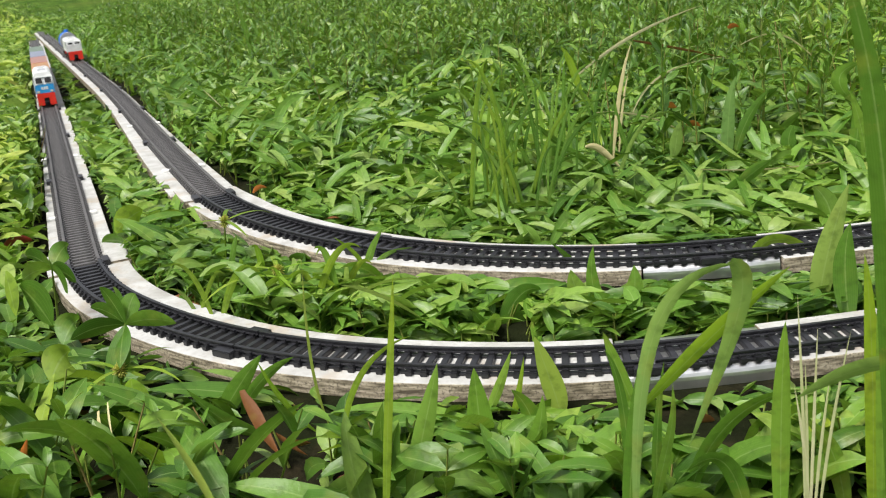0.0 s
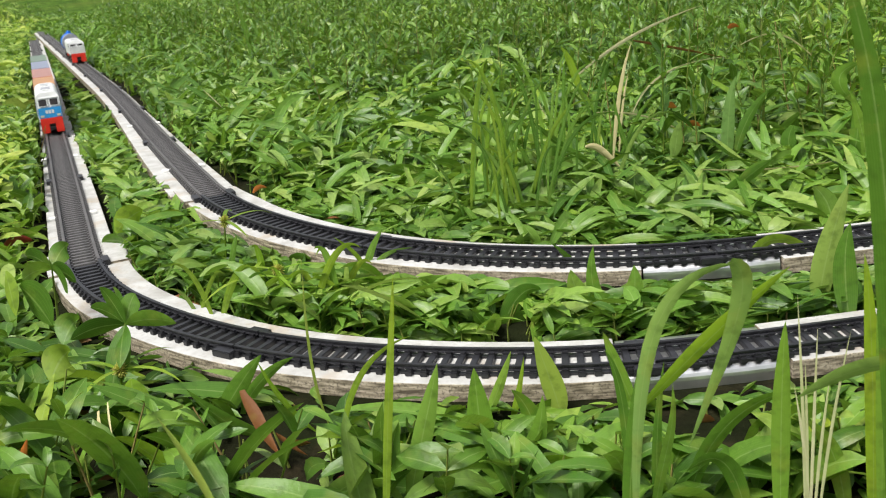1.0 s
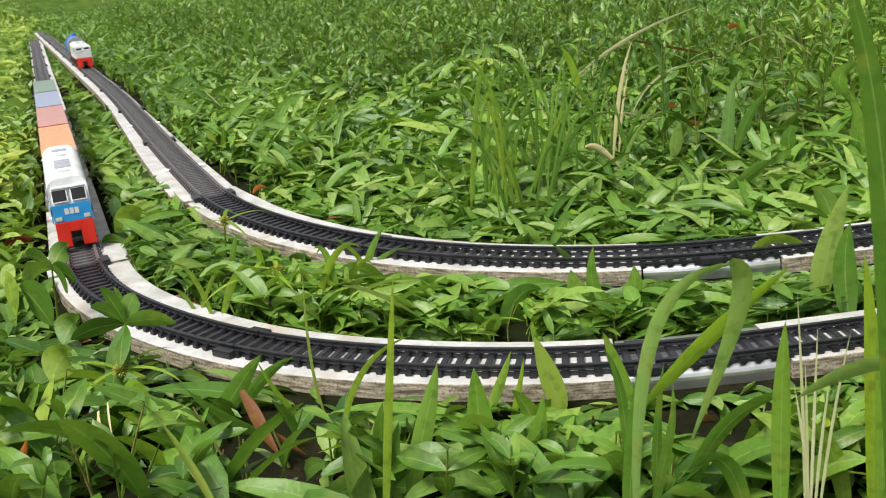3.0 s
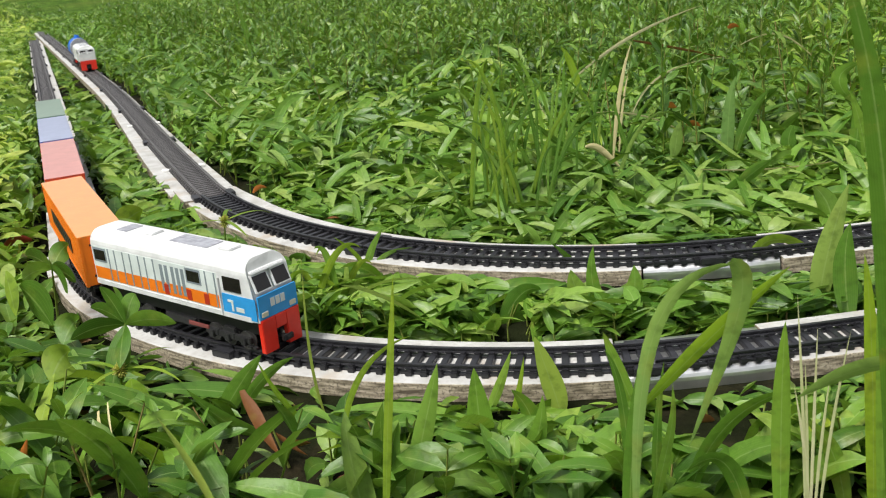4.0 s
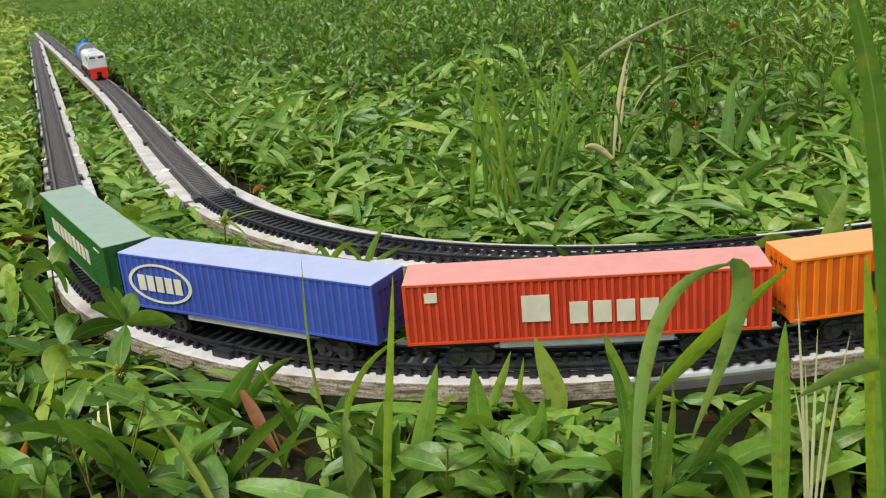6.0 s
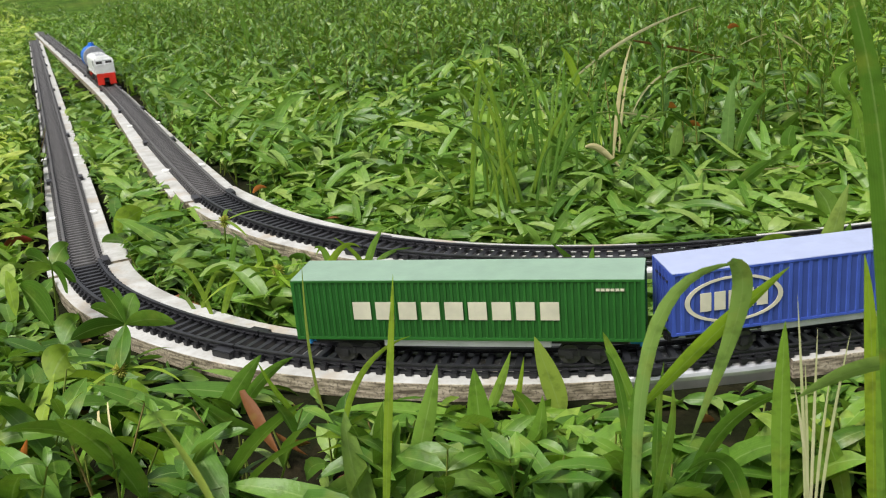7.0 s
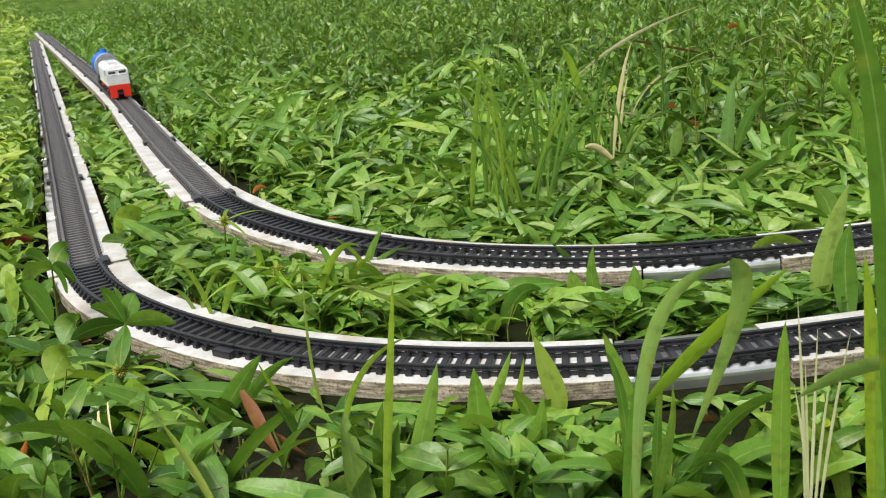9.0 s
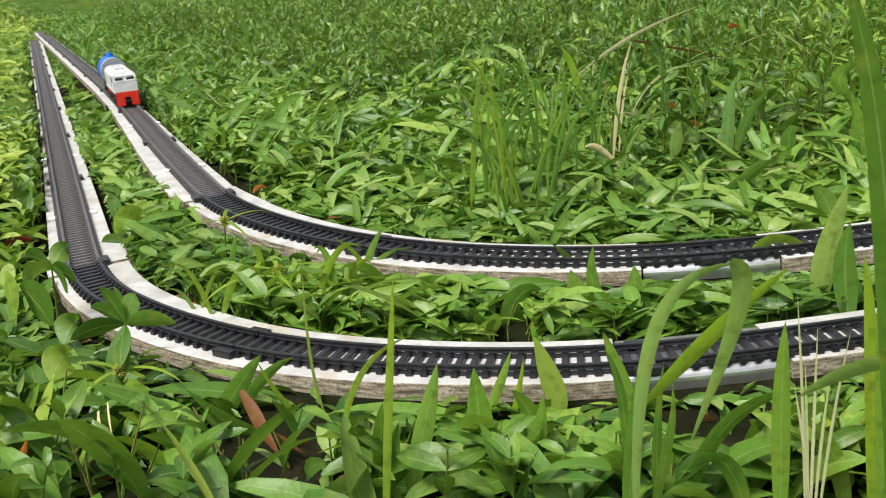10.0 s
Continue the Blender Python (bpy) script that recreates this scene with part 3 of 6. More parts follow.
    for y in (-9.6, 9.6):
        part("tail_lamp", cyl(mm(1.5), mm(1.5), Matrix.Translation((mm(-h + 4), mm(y), mm(8.5))) @ Matrix.Rotation(math.pi / 2, 4, 'X'), None, 12), SIGNAL, thing)
    # roof
    for a, b in ((-44, -36), (-4, 22)):
        for side in (-1, 1):
            bm = slab(a, b, min(0, side * 4.8), max(0, side * 4.8), z1 - .1, z1 + .35, .1)
            part("roof_grille", bm, GRILLE, hull)
    for x in (-22, 32):
        part("roof_vent", slab(x - 4, x + 4, -3.4, 3.4, z1 - .2, z1 + 1.0, .4), WHITE, hull)
    # underframe
    part("underframe", slab(-h + 2, h - 3, -7.5, 7.5, 7.6, 15.8, .3), CHASSIS, thing)
    part("fuel_tank", slab(-12, 12, -9, 9, 3.0, 9.0, 1.4), CHASSIS, thing)
    for x in (-36, 34):
        bogie(thing, x, 3, 11.5)
    for side in (-1, 1):
        y0, y1 = sorted((side * 9.8, side * 10.6))
        part("frame_plate", slab(-52, -20, y0, y1, 2.6, 5.2, .3), RUST, thing)
        part("frame_plate", slab(8, 22, y0, y1, 5.6, 7.6, .3), RUST, thing)
        for x in (h - 6, h - 9):
            part("step", slab(x - 1.2, x + 1.2, min(side * 9.5, side * 11.4), max(side * 9.5, side * 11.4), 2.5, 3.3, .1), CHASSIS, thing)
    coupler(thing, h - 1, 1)
    coupler(thing, -h + 1, -1)
    for upper in (hull, body_sill):
        upper.location.z += mm(2.0)
    return thing


def tank_wagon():
    thing = tagged(new("tank_wagon"), "small toy wagon with a bright blue tank", "toy wagon")
    part("deck", slab(-34, 34, -9, 9, 8.2, 10.6, .5), CHASSIS, thing)
    for x in (-22, 22):
        bogie(thing, x, 2, 10.0)
        coupler(thing, 34 if x > 0 else -34, 1 if x > 0 else -1)
    turn = Matrix.Translation((0, 0, mm(24.5))) @ Matrix.Rotation(math.pi / 2, 4, 'Y')
    bm = cyl(mm(13.5), mm(56), turn, None, 28)
    bmesh.ops.bevel(bm, geom=[e for e in bm.edges if len(e.link_faces) == 2 and any(len(f.verts) > 6 for f in e.link_faces)], offset=mm(2.5), segments=3, affect='EDGES')
    shell = part("tank", bm, TANK, thing, smooth=False)
    for x in (-20, 0):
        part("hoop", cyl(mm(13.9), mm(2.2), Matrix.Translation((mm(x), 0, 0)) @ turn, None, 28), TANK, shell)
    part("tank_end", cyl(mm(13.7), mm(12), Matrix.Translation((mm(23.5), 0, 0)) @ turn, None, 28), GRILLE, shell, "dull grey front drum")
    part("tank_end", cyl(mm(12.6), mm(4), Matrix.Translation((mm(-28.5), 0, 0)) @ turn, None, 28), WHITE, shell, "white rear cap")
    part("dome", cyl(mm(4), mm(5), Matrix.Translation((0, 0, mm(39.5))), None, 18, mm(3.4)), TANK, shell)
    for x in (-14, 14):
        part("saddle", slab(x - 2, x + 2, -9, 9, 10.4, 15, .3), CHASSIS, thing)
    return thing


CONTAINER_TRAIN = [(locomotive("white toy locomotive with orange band and blue nose", True), 0.0, 36.0), (orange_wagon(), -132.0, 46.0), (red_wagon(), -279.0, 46.0), (blue_wagon(), -426.0, 46.0), (green_wagon(), -573.0, 46.0)]
TANK_TRAIN = [(locomotive("plain white toy locomotive with a red pilot", False, 36.5, 11.6), 0.0, 36.0), (tank_wagon(), -105.0, 20.0)]
TANK_TRAIN[0][0].scale = (.97, 1.13, 1.0)
TANK_TRAIN[1][0].scale = (1.1, 1.15, 1.2)


# ---------------------------------------------------------------- plants
rng = np.random.default_rng(7)


def leaves(base, azimuth, pitch, length, width, curl, fold=0.25, roll=None, segs=4, peak=0.42, stalk=0.0):
    """Arched, folded blades as arrays: vertices (N, segs+1, 3, 3) and their faces. Angles in radians, sizes in metres."""
    n = len(base)
    u = np.linspace(0, 1, segs + 1)
    el = pitch[:, None] - curl[:, None] * u[None] ** 1.3
    step = length[:, None] / segs
    turn = azimuth[:, None] + rng.normal(0, .4, n)[:, None] * u[None]      # no leaf grows quite straight
    ca, sa = np.cos(turn), np.sin(turn)
    mid, way = (el[:, 1:] + el[:, :-1]) / 2, (turn[:, 1:] + turn[:, :-1]) / 2
    run = lambda d: np.concatenate([np.zeros((n, 1)), np.cumsum(d * step, 1)], 1)
    P = np.stack([base[:, :1] + run(np.cos(mid) * np.cos(way)), base[:, 1:2] + run(np.cos(mid) * np.sin(way)), base[:, 2:3] + run(np.sin(mid))], 2)
    up = np.stack([-np.sin(el) * ca, -np.sin(el) * sa, np.cos(el)], 2)
    side = np.stack([-sa, ca, np.zeros_like(sa)], 2)
    if roll is not None:
        twist = roll[:, None] * (.5 + u[None])
        c, s = np.cos(twist)[..., None], np.sin(twist)[..., None]
        side, up = side * c + up * s, up * c - side * s
    q = np.log(0.5) / np.log(peak)
    prof = np.sin(np.pi * np.clip(u, 0.0, 1) ** q) ** 0.62
    prof[0], prof[-1] = 0.12 if stalk == 0 else 0.06, 0.02
    w = (width[:, None] * prof[None] / 2)[..., None]
    V = np.stack([P + side * w + up * w * fold, P, P - side * w + up * w * fold], 2)
    k = (np.arange(n) * (segs + 1) * 3)[:, None, None]
    i = (np.arange(segs) * 3)[None, :, None]
    quad = np.array([[0, 1, 4, 3], [1, 2, 5, 4]])
    F = (k[..., None] + i[..., None] + quad[None, None]).reshape(-1, 4)
    return V.reshape(-1, 3), F


def big_mesh(name, pieces, material):
    verts, faces, base = [], [], 0
    for v, f in pieces:
        verts.append(v)
        faces.append(f + base)
        base += len(v)
    v, f = np.concatenate(verts), np.concatenate(faces)
    me = bpy.data.meshes.new(name)
    me.vertices.add(len(v))
    me.vertices.foreach_set("co", v.astype(np.float32).ravel())
    me.loops.add(f.size)
    me.loops.foreach_set("vertex_index", f.astype(np.int32).ravel())
    me.polygons.add(len(f))
    me.polygons.foreach_set("loop_start", np.arange(0, f.size, 4, dtype=np.int32))
    me.polygons.foreach_set("use_smooth", np.ones(len(f), dtype=bool))
    me.update(calc_edges=True)
    if material.name != "stalk":
        across = me.attributes.new("across", 'FLOAT', 'POINT')
        across.data.foreach_set("value", np.tile(np.array([-1, 0, 1], np.float32), len(v) // 3))
    me.materials.append(material)
    return new(name, me)


def stems(base, tip, radius):
    """Thin three-sided stalks from base to tip."""
    n = len(base)
    a = np.arange(3) * 2 * np.pi / 3
    ring = np.stack([np.cos(a), np.sin(a), np.zeros(3)], 1)[None]
    lo = base[:, None] + ring * radius[:, None, None]
    hi = tip[:, None] + ring * radius[:, None, None] * 0.5
    V = np.concatenate([lo, hi], 1).reshape(-1, 3)
    k = np.arange(n)[:, None, None] * 6
    F = (k + np.array([[0, 1, 4, 3], [1, 2, 5, 4], [2, 0, 3, 5]])[None]).reshape(-1, 4)
    return V, F


def clear_of_tracks(x, y, gap):
    """True where a spot lies off both boards by at least gap."""
    d1, d2 = near_off(x, y), far_off(x, y)
    inner, outer = np.where(y > .8, .0192, .0245), np.where(y > .8, .0155, .0178)
    west = np.where(y > .7, .0235, outer)
    return (np.minimum(np.maximum(d1 - inner, -outer - d1), np.maximum(d2 - inner, -west - d2)) > gap) | (y > 2.9)


def growth(x, y):
    """How high plants stand over the soil: trodden flat beside the boards, taller away from them."""
    d1, d2 = near_off(x, y), far_off(x, y)
    dist = np.hypot(x, y)
    patch = np.sin(x * 17 + 2.2 * np.sin(y * 9)) * np.sin(y * 13 + 1.7 * np.sin(x * 11))
    front = .0015 + np.clip(-d1 - .021, 0, 1) * .36 + np.clip(-d1 - .07, 0, 1) * .3
    between = .002 + np.clip(-d2 - .022, 0, 1) * .36
    behind = .007 + np.clip((d2 - .018) * .13, 0, .012) + .018 * np.clip((d2 - .11) / .1, 0, 1) + .02 * np.clip((dist - .8) / .8, 0, 1) + .014 * patch * np.clip((d2 - .08) * 8, 0, 1)
    h = np.where(d1 < .02, front, np.where(d2 < .02, between, behind))
    h = np.where((y > .62) & (d1 > 0) & (d2 < 0), np.maximum(h, .011), h)
    return np.where(((y > .66) & ((d1 < 0) | (d2 > 0))) | ((d1 < 0) & (x < -.21) & (y > .5)), np.maximum(h, .014 + .016 * np.clip((y - .5) * 5, 0, 1)), h)


# bare spots, where dead leaves lie open
BARE = ((-.066, .345, .012), (-.068, .35, .016), (-.146, .352, .006), (-.117, .312, .01), (.028, .425, .007), (.085, .33, .01), (-.135, .72, .012))


def fits(v, segs, gap=-.003, over=1.08):
    """Which leaves stay off the boards and under the height of growth."""
    m = v.reshape(-1, segs + 1, 3, 3)[:, :, 1]
    x, y, z = m[..., 0], m[..., 1], m[..., 2]
    ok = clear_of_tracks(x, y, gap) & (z - soil_height(x, y) < growth(x, y) * over + .001) & (np.hypot(x, y) > .12)
    for cx, cy, r in BARE:
        ok &= ~((np.abs(x - cx) < r) & (y < cy + r) & (y > cy - 3.2 * r))
    return ok.all(1)


def kept(piece, segs, gap=-.003, over=1.08):
    v, f = piece
    ok = fits(v, segs, gap, over)
    per = (segs + 1) * 3
    v = v.reshape(-1, per, 3)[ok].reshape(-1, 3)
    n = int(ok.sum())
    return v, f[:n * segs * 2]


def scatter(n, near=0.17, far=3.2, power=1.0):
    """Spots in the wedge before the eye, closer together near it."""
    u = rng.random(n)
    y = (near ** power + u * (far ** power - near ** power)) ** (1 / power)
    x = (rng.random(n) - .5) * 2 * (.12 + y * .5)
    return x, y


def weeds(count, power, size, name, segs, far, near=0.265, wide=(.2, .34), front=1.0):
    x, y = scatter(count, near, far, power)
    ok = clear_of_tracks(x, y, .002) & ((near_off(x, y) > -.02) | (y > .7) | (rng.random(count) < front))
    x, y = x[ok], y[ok]
    n = len(x)
    room = growth(x, y)
    top = np.clip(room * rng.uniform(.35, .95, n), .002, .075)
    z0 = soil_height(x, y)
    lean = rng.uniform(0, .6, n)
    la = rng.uniform(0, 2 * np.pi, n)
    tip = np.stack([x + np.cos(la) * lean * top, y + np.sin(la) * lean * top, z0 + top], 1)
    base = np.stack([x, y, z0], 1)
    low = np.clip(room / .04, 0, 1)
    before = near_off(x, y) < -.02
    pieces, start = [], rng.uniform(0, np.pi, n)
    for level in range(4):
        p = base + (tip - base) * (.25, .55, .8, 1.0)[level]
        for k in (0, 1):
            az = start + level * np.pi / 2 + k * np.pi + rng.normal(0, .35, n)
            L = size * rng.uniform(.55, 1.25, n) * (1.1, 1.1, .95, .7)[level]
            pitch = rng.normal((.25, .45, .65, .9)[level], .45, n) * (.35 + .65 * low)
            curl = rng.uniform(.2, 1.2, n) * (.4 + .6 * low)
            pitch = np.where(before, rng.uniform(.1, 1.35, n), pitch)
            v = leaves(p, az, pitch, L, L * rng.uniform(*wide, n), curl, .3, rng.normal(0, .55, n), segs)
            pieces.append(kept(v, segs))
    tagged(big_mesh(name, pieces, WEED), "dense green lance-leaved weeds covering the ground", "weeds", kind="stuff")
    tagged(big_mesh("weed_stems", [stems(base, tip, np.full(n, .0007))], STALK), "thin green stems of the ground weeds", "weeds", kind="stuff")


def grass(count, power, name, far, size, near=0.265, tall=1.0, wide=(.003, .0065), front=.2):
    x, y = scatter(count, near, far, power)
    ok = clear_of_tracks(x, y, .004) & ((near_off(x, y) > -.02) | (y > .7) | (rng.random(count) < front))
    x, y = x[ok], y[ok]
    n = len(x)
    room = growth(x, y) * tall
    low = np.clip(room / .05, 0, 1)
    pieces = []
    for k in range(5):
        az = rng.uniform(0, 2 * np.pi, n)
        pitch = rng.uniform(.3, 1.3, n) * (.2 + .8 * low)
        L = size * rng.uniform(.5, 1.2, n)
        curl = rng.uniform(.4, 1.8, n) * (.2 + .8 * low)
        v = leaves(np.stack([x, y, soil_height(x, y)], 1), az, pitch, L, rng.uniform(*wide, n), curl, .22, rng.normal(0, .3, n), 5, .35)
        pieces.append(kept(v, 5))
    tagged(big_mesh(name, pieces, GRASS), "bright green grass blades among the weeds", "grass", kind="stuff")


def broad_leaves(count, name, material, near, far, size, wide, zone, label, lift=(.0, .4), over=1.08):
    """Broad grass leaves lying over one another in a zone beside the tracks."""
    x, y = scatter(count, near, far, 1.2)
    ok = clear_of_tracks(x, y, .004) & zone(near_off(x, y), far_off(x, y), y)
    x, y = x[ok], y[ok]
    n = len(x)
    pieces = []
    for k in range(3):
        L = size * rng.uniform(.55, 1.25, n)
        low = np.clip(growth(x, y) / .04, 0.1, 1)
        v = leaves(np.stack([x, y, soil_height(x, y) + growth(x, y) * rng.uniform(*lift, n)], 1), rng.uniform(0, 2 * np.pi, n), rng.uniform(.1, 1.35, n) * np.where((near_off(x, y) < 0) | (over > 1.5), 1, np.maximum(low, .55)), L, wide * rng.uniform(.7, 1.25, n), rng.uniform(.2, 1.6, n) * low, .25, rng.normal(0, .45, n), 6, .38)
        pieces.append(kept(v, 6, -.003, over))
    tagged(big_mesh(name, pieces, material), label, "grass", kind="stuff")


def carpet(count, name, material, zone, size, wide, label, steep=.5):
    """Broad short leaves lying nearly flat, one over another."""
    x, y = scatter(count, .4, 1.25, 1.1)
    ok = clear_of_tracks(x, y, .003) & zone(near_off(x, y), far_off(x, y), x, y)
    x, y = x[ok], y[ok]
    n = len(x)
    pieces = []
    for k in range(3):
        L = size * rng.uniform(.5, 1.3, n)
        z = soil_height(x, y) + growth(x, y) * rng.uniform(.25, .9, n)
        v = leaves(np.stack([x, y, z], 1), rng.uniform(0, 2 * np.pi, n), rng.uniform(-.05, steep, n), L, wide * rng.uniform(.5, 1.25, n), rng.uniform(.1, 1.3, n), .3, rng.normal(0, .6, n), 6, .4)
        pieces.append(kept(v, 6, -.003, 1.7))
    tagged(big_mesh(name, pieces, material), label, "grass", kind="stuff")


weeds(4200, 1.2, .024, "ground_weeds", 5, 1.15, wide=(.22, .34), front=.14)
weeds(4200, 1.3, .018, "small_weeds", 4, 1.4, wide=(.26, .42), front=.3)
weeds(6800, 1.5, .023, "background_weeds", 3, 4.6, .9, wide=(.2, .34))
grass(3600, 1.2, "grass_blades", 1.2, .05, wide=(.0025, .006))
grass(5500, 1.5, "background_grass", 4.4, .075, .95, 1.3)
broad_leaves(380, "broad_grass", GRASS, .265, .45, .05, .0095, lambda a, b, y: (a < -.02) & (y < .6), "broad green grass leaves in front of the track")
broad_leaves(45, "pale_broad_grass", LIME, .265, .45, .05, .008, lambda a, b, y: (a < -.02) & (y < .6), "yellow-green grass leaves in front of the track")
broad_leaves(900, "lying_grass", GRASS, .4, 1.0, .055, .008, lambda a, b, y: (a > .02), "broad green grass leaves lying beside the tracks", (.2, .8))
broad_leaves(300, "pale_lying_grass", LIME, .4, 1.0, .055, .006, lambda a, b, y: (a > .02), "yellow-green grass leaves lying beside the tracks", (.2, .8))
broad_leaves(18000, "far_pale_grass", PALE, .7, 4.2, .042, .0085, lambda a, b, y: (a < -.015) | (b < -.015), "pale short grass beyond the straight tracks", (.45, 1.0))
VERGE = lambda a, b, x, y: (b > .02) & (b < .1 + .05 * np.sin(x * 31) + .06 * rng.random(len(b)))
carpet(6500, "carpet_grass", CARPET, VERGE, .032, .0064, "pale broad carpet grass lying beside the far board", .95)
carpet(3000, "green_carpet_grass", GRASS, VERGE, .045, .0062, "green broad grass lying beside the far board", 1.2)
carpet(3000, "middle_carpet_grass", CARPET, lambda a, b, x, y: (a > .019) & (b < -.02), .032, .0078, "pale broad leaves lying between the two boards", .9)
carpet(2200, "west_grass", CARPET, lambda a, b, x, y: (a < -.016) & (y > .5), .032, .0075, "broad leaves lying beyond the near straight board", .9)
carpet(2000, "middle_grass", GRASS, lambda a, b, x, y: (a > .019) & (b < -.02), .034, .0075, "green broad leaves lying between the two boards", 1.1)


def litter(count, name, material, label):
    """Small leaves lying low on the soil under the plants."""
    x, y = scatter(count, .26, .62, 1.1)
    ok = clear_of_tracks(x, y, .001)
    x, y = x[ok], y[ok]
    n = len(x)
    L = rng.uniform(.008, .022, n)
    v = leaves(np.stack([x, y, soil_height(x, y) + rng.uniform(.0012, .005, n)], 1), rng.uniform(0, 2 * np.pi, n), rng.uniform(-.1, .35, n), L, L * rng.uniform(.2, .4, n), rng.uniform(0, .8, n), .4, rng.normal(0, .6, n), 4)
    tagged(big_mesh(name, [kept(v, 4, -.002, 5.0)], material), label, "leaf litter", kind="stuff")


litter(3600, "low_leaves", WEED, "small green leaves low on the soil")
litter(160, "leaf_litter", DRY, "small brown dead leaves on the soil")


def sprigs(count, near, far, size, height, name, label):
    """Upright stems with many small crossed pairs of leaves, in loose drifts."""
    x, y = scatter(count, near, far, 1.4)
    drift = np.sin(x * 6 + 1.3 * np.sin(y * 5)) + np.sin(y * 7 + x * 3)
    ok = clear_of_tracks(x, y, .03) & (far_off(x, y) > .13) & (drift + rng.normal(0, .7, count) > -.1)
    x, y = x[ok], y[ok]
    n = len(x)
    top = height * rng.uniform(.6, 1.25, n)
    la, lean = rng.uniform(0, 2 * np.pi, n), rng.uniform(0, .45, n)
    z0 = soil_height(x, y)
    base = np.stack([x, y, z0], 1)
    tip = np.stack([x + np.cos(la) * lean * top, y + np.sin(la) * lean * top, z0 + top], 1)
    start, pieces = rng.uniform(0, np.pi, n), []
    for level in range(6):
        p = base + (tip - base) * (.35 + .13 * level)
        for k in (0, 1):
            L = size * rng.uniform(.6, 1.2, n) * (1.1 - .1 * level)
            v = leaves(p, start + level * 1.57 + k * np.pi + rng.normal(0, .3, n), rng.normal(.45 + .12 * level, .35, n), L, L * rng.uniform(.2, .32, n), rng.uniform(.2, 1.0, n), .3, rng.normal(0, .4, n), 3)
            pieces.append(kept(v, 3, -.003, 4.0))
    tagged(big_mesh(name, pieces, WEED), label, "weeds", kind="stuff")
    tagged(big_mesh("sprig_stems", [stems(base, tip, np.full(n, .0007))], STALK), "thin green stems of upright weeds", "weeds", kind="stuff")


sprigs(6200, .6, 3.0, .021, .076, "upright_weeds", "upright small-leaved weeds standing in drifts")


def surroundings(count):
    """The same weeds going on around the place, thinner and simpler."""
    x, y = rng.uniform(-3.2, 3.2, count), rng.uniform(-2.0, 4.6, count)
    ok = ((np.abs(x) > .1 + y * .48) | (y < .2)) & (np.hypot(x, y) > .3) & clear_of_tracks(x, y, .01)
    x, y = x[ok], y[ok]
    n = len(x)
    base = np.stack([x, y, soil_height(x, y) + rng.uniform(.0, .03, n)], 1)
    pieces = []
    for k in range(5):
        L = rng.uniform(.04, .085, n)
        v = leaves(base, rng.uniform(0, 2 * np.pi, n), rng.uniform(.2, 1.1, n), L, L * rng.uniform(.2, .34, n), rng.uniform(.3, 1.4, n), .3, rng.normal(0, .4, n), 2)
        pieces.append(kept(v, 2, -.002, 3.0))
    tagged(big_mesh("surrounding_weeds", pieces, WEED), "green weeds going on around the tracks", "weeds", kind="stuff")


surroundings(17000)


# ---------------------------------------------------------------- plants that stand out one by one
def bezier_blade(p, width, fold, peak, segs):
    t = np.linspace(0, 1, segs + 1)[:, None]
    p = [np.array(q) for q in p]
    P = (1 - t)**3 * p[0] + 3 * (1 - t)**2 * t * p[1] + 3 * (1 - t) * t**2 * p[2] + t**3 * p[3]
    d = np.gradient(P, axis=0)
    d /= np.linalg.norm(d, axis=1)[:, None] + 1e-9
    side = np.cross(d, np.array((0.25, 1.0, 0.35)))
    side /= np.linalg.norm(side, axis=1)[:, None] + 1e-9
    up = np.cross(side, d)
    u = t[:, 0]
    prof = np.sin(np.pi * u ** (math.log(.5) / math.log(peak))) ** .75
    prof = np.maximum(prof, np.where(u < peak, .38 if peak < .45 else .1, .03))
    w = (width / 2 * prof)[:, None]
    V = np.stack([P + side * w + up * w * fold, P, P - side * w + up * w * fold], 1).reshape(-1, 3)
    F = np.array([[3 * i + a for a in q] for i in range(segs) for q in ((0, 1, 4, 3), (1, 2, 5, 4))])
    return V, F


def blade(thing, p0, p1, p2, p3, width, material, fold=.25, peak=.4):
    ob = big_mesh("leaf", [bezier_blade((p0, p1, p2, p3), width, fold, peak, 14)], material)
    ob.parent = thing


def stalk(thing, p0, p1, radius, material):
    ob = big_mesh("stem", [stems(np.array([p0]), np.array([p1]), np.array([radius]))], material)
    ob.parent = thing


def seed_head(foot, top, radius):
    """A sedge: a thin stalk, a bristly ball of seeds and leafy bracts under it."""
    thing = tagged(new("sedge"), "small sedge with a round bristly green seed head", "sedge")
    stalk(thing, foot, top, .0008, LIME)
    n = 90
    k = np.arange(n)
    z = 1 - 2 * (k + .5) / n
    a = k * 2.39996
    d = np.stack([np.sqrt(1 - z * z) * np.cos(a), np.sqrt(1 - z * z) * np.sin(a), z], 1)
    c = np.array(top)
    lo, hi = c + d * radius * .3, c + d * radius * rng.uniform(.9, 1.2, n)[:, None]
    ob = big_mesh("seed_ball", [stems(lo, hi, np.full(n, radius * .17))], SEED_GREEN)
    ob.parent = thing
    for i in range(4):
        az = i * 1.7 + top[0] * 40
        v = leaves(c[None], np.array([az]), np.array([.25]), np.array([.03]), np.array([.0024]), np.array([.8]), .2, None, 6, .35)
        b = big_mesh("bract", [v], LIME)
        b.parent = thing



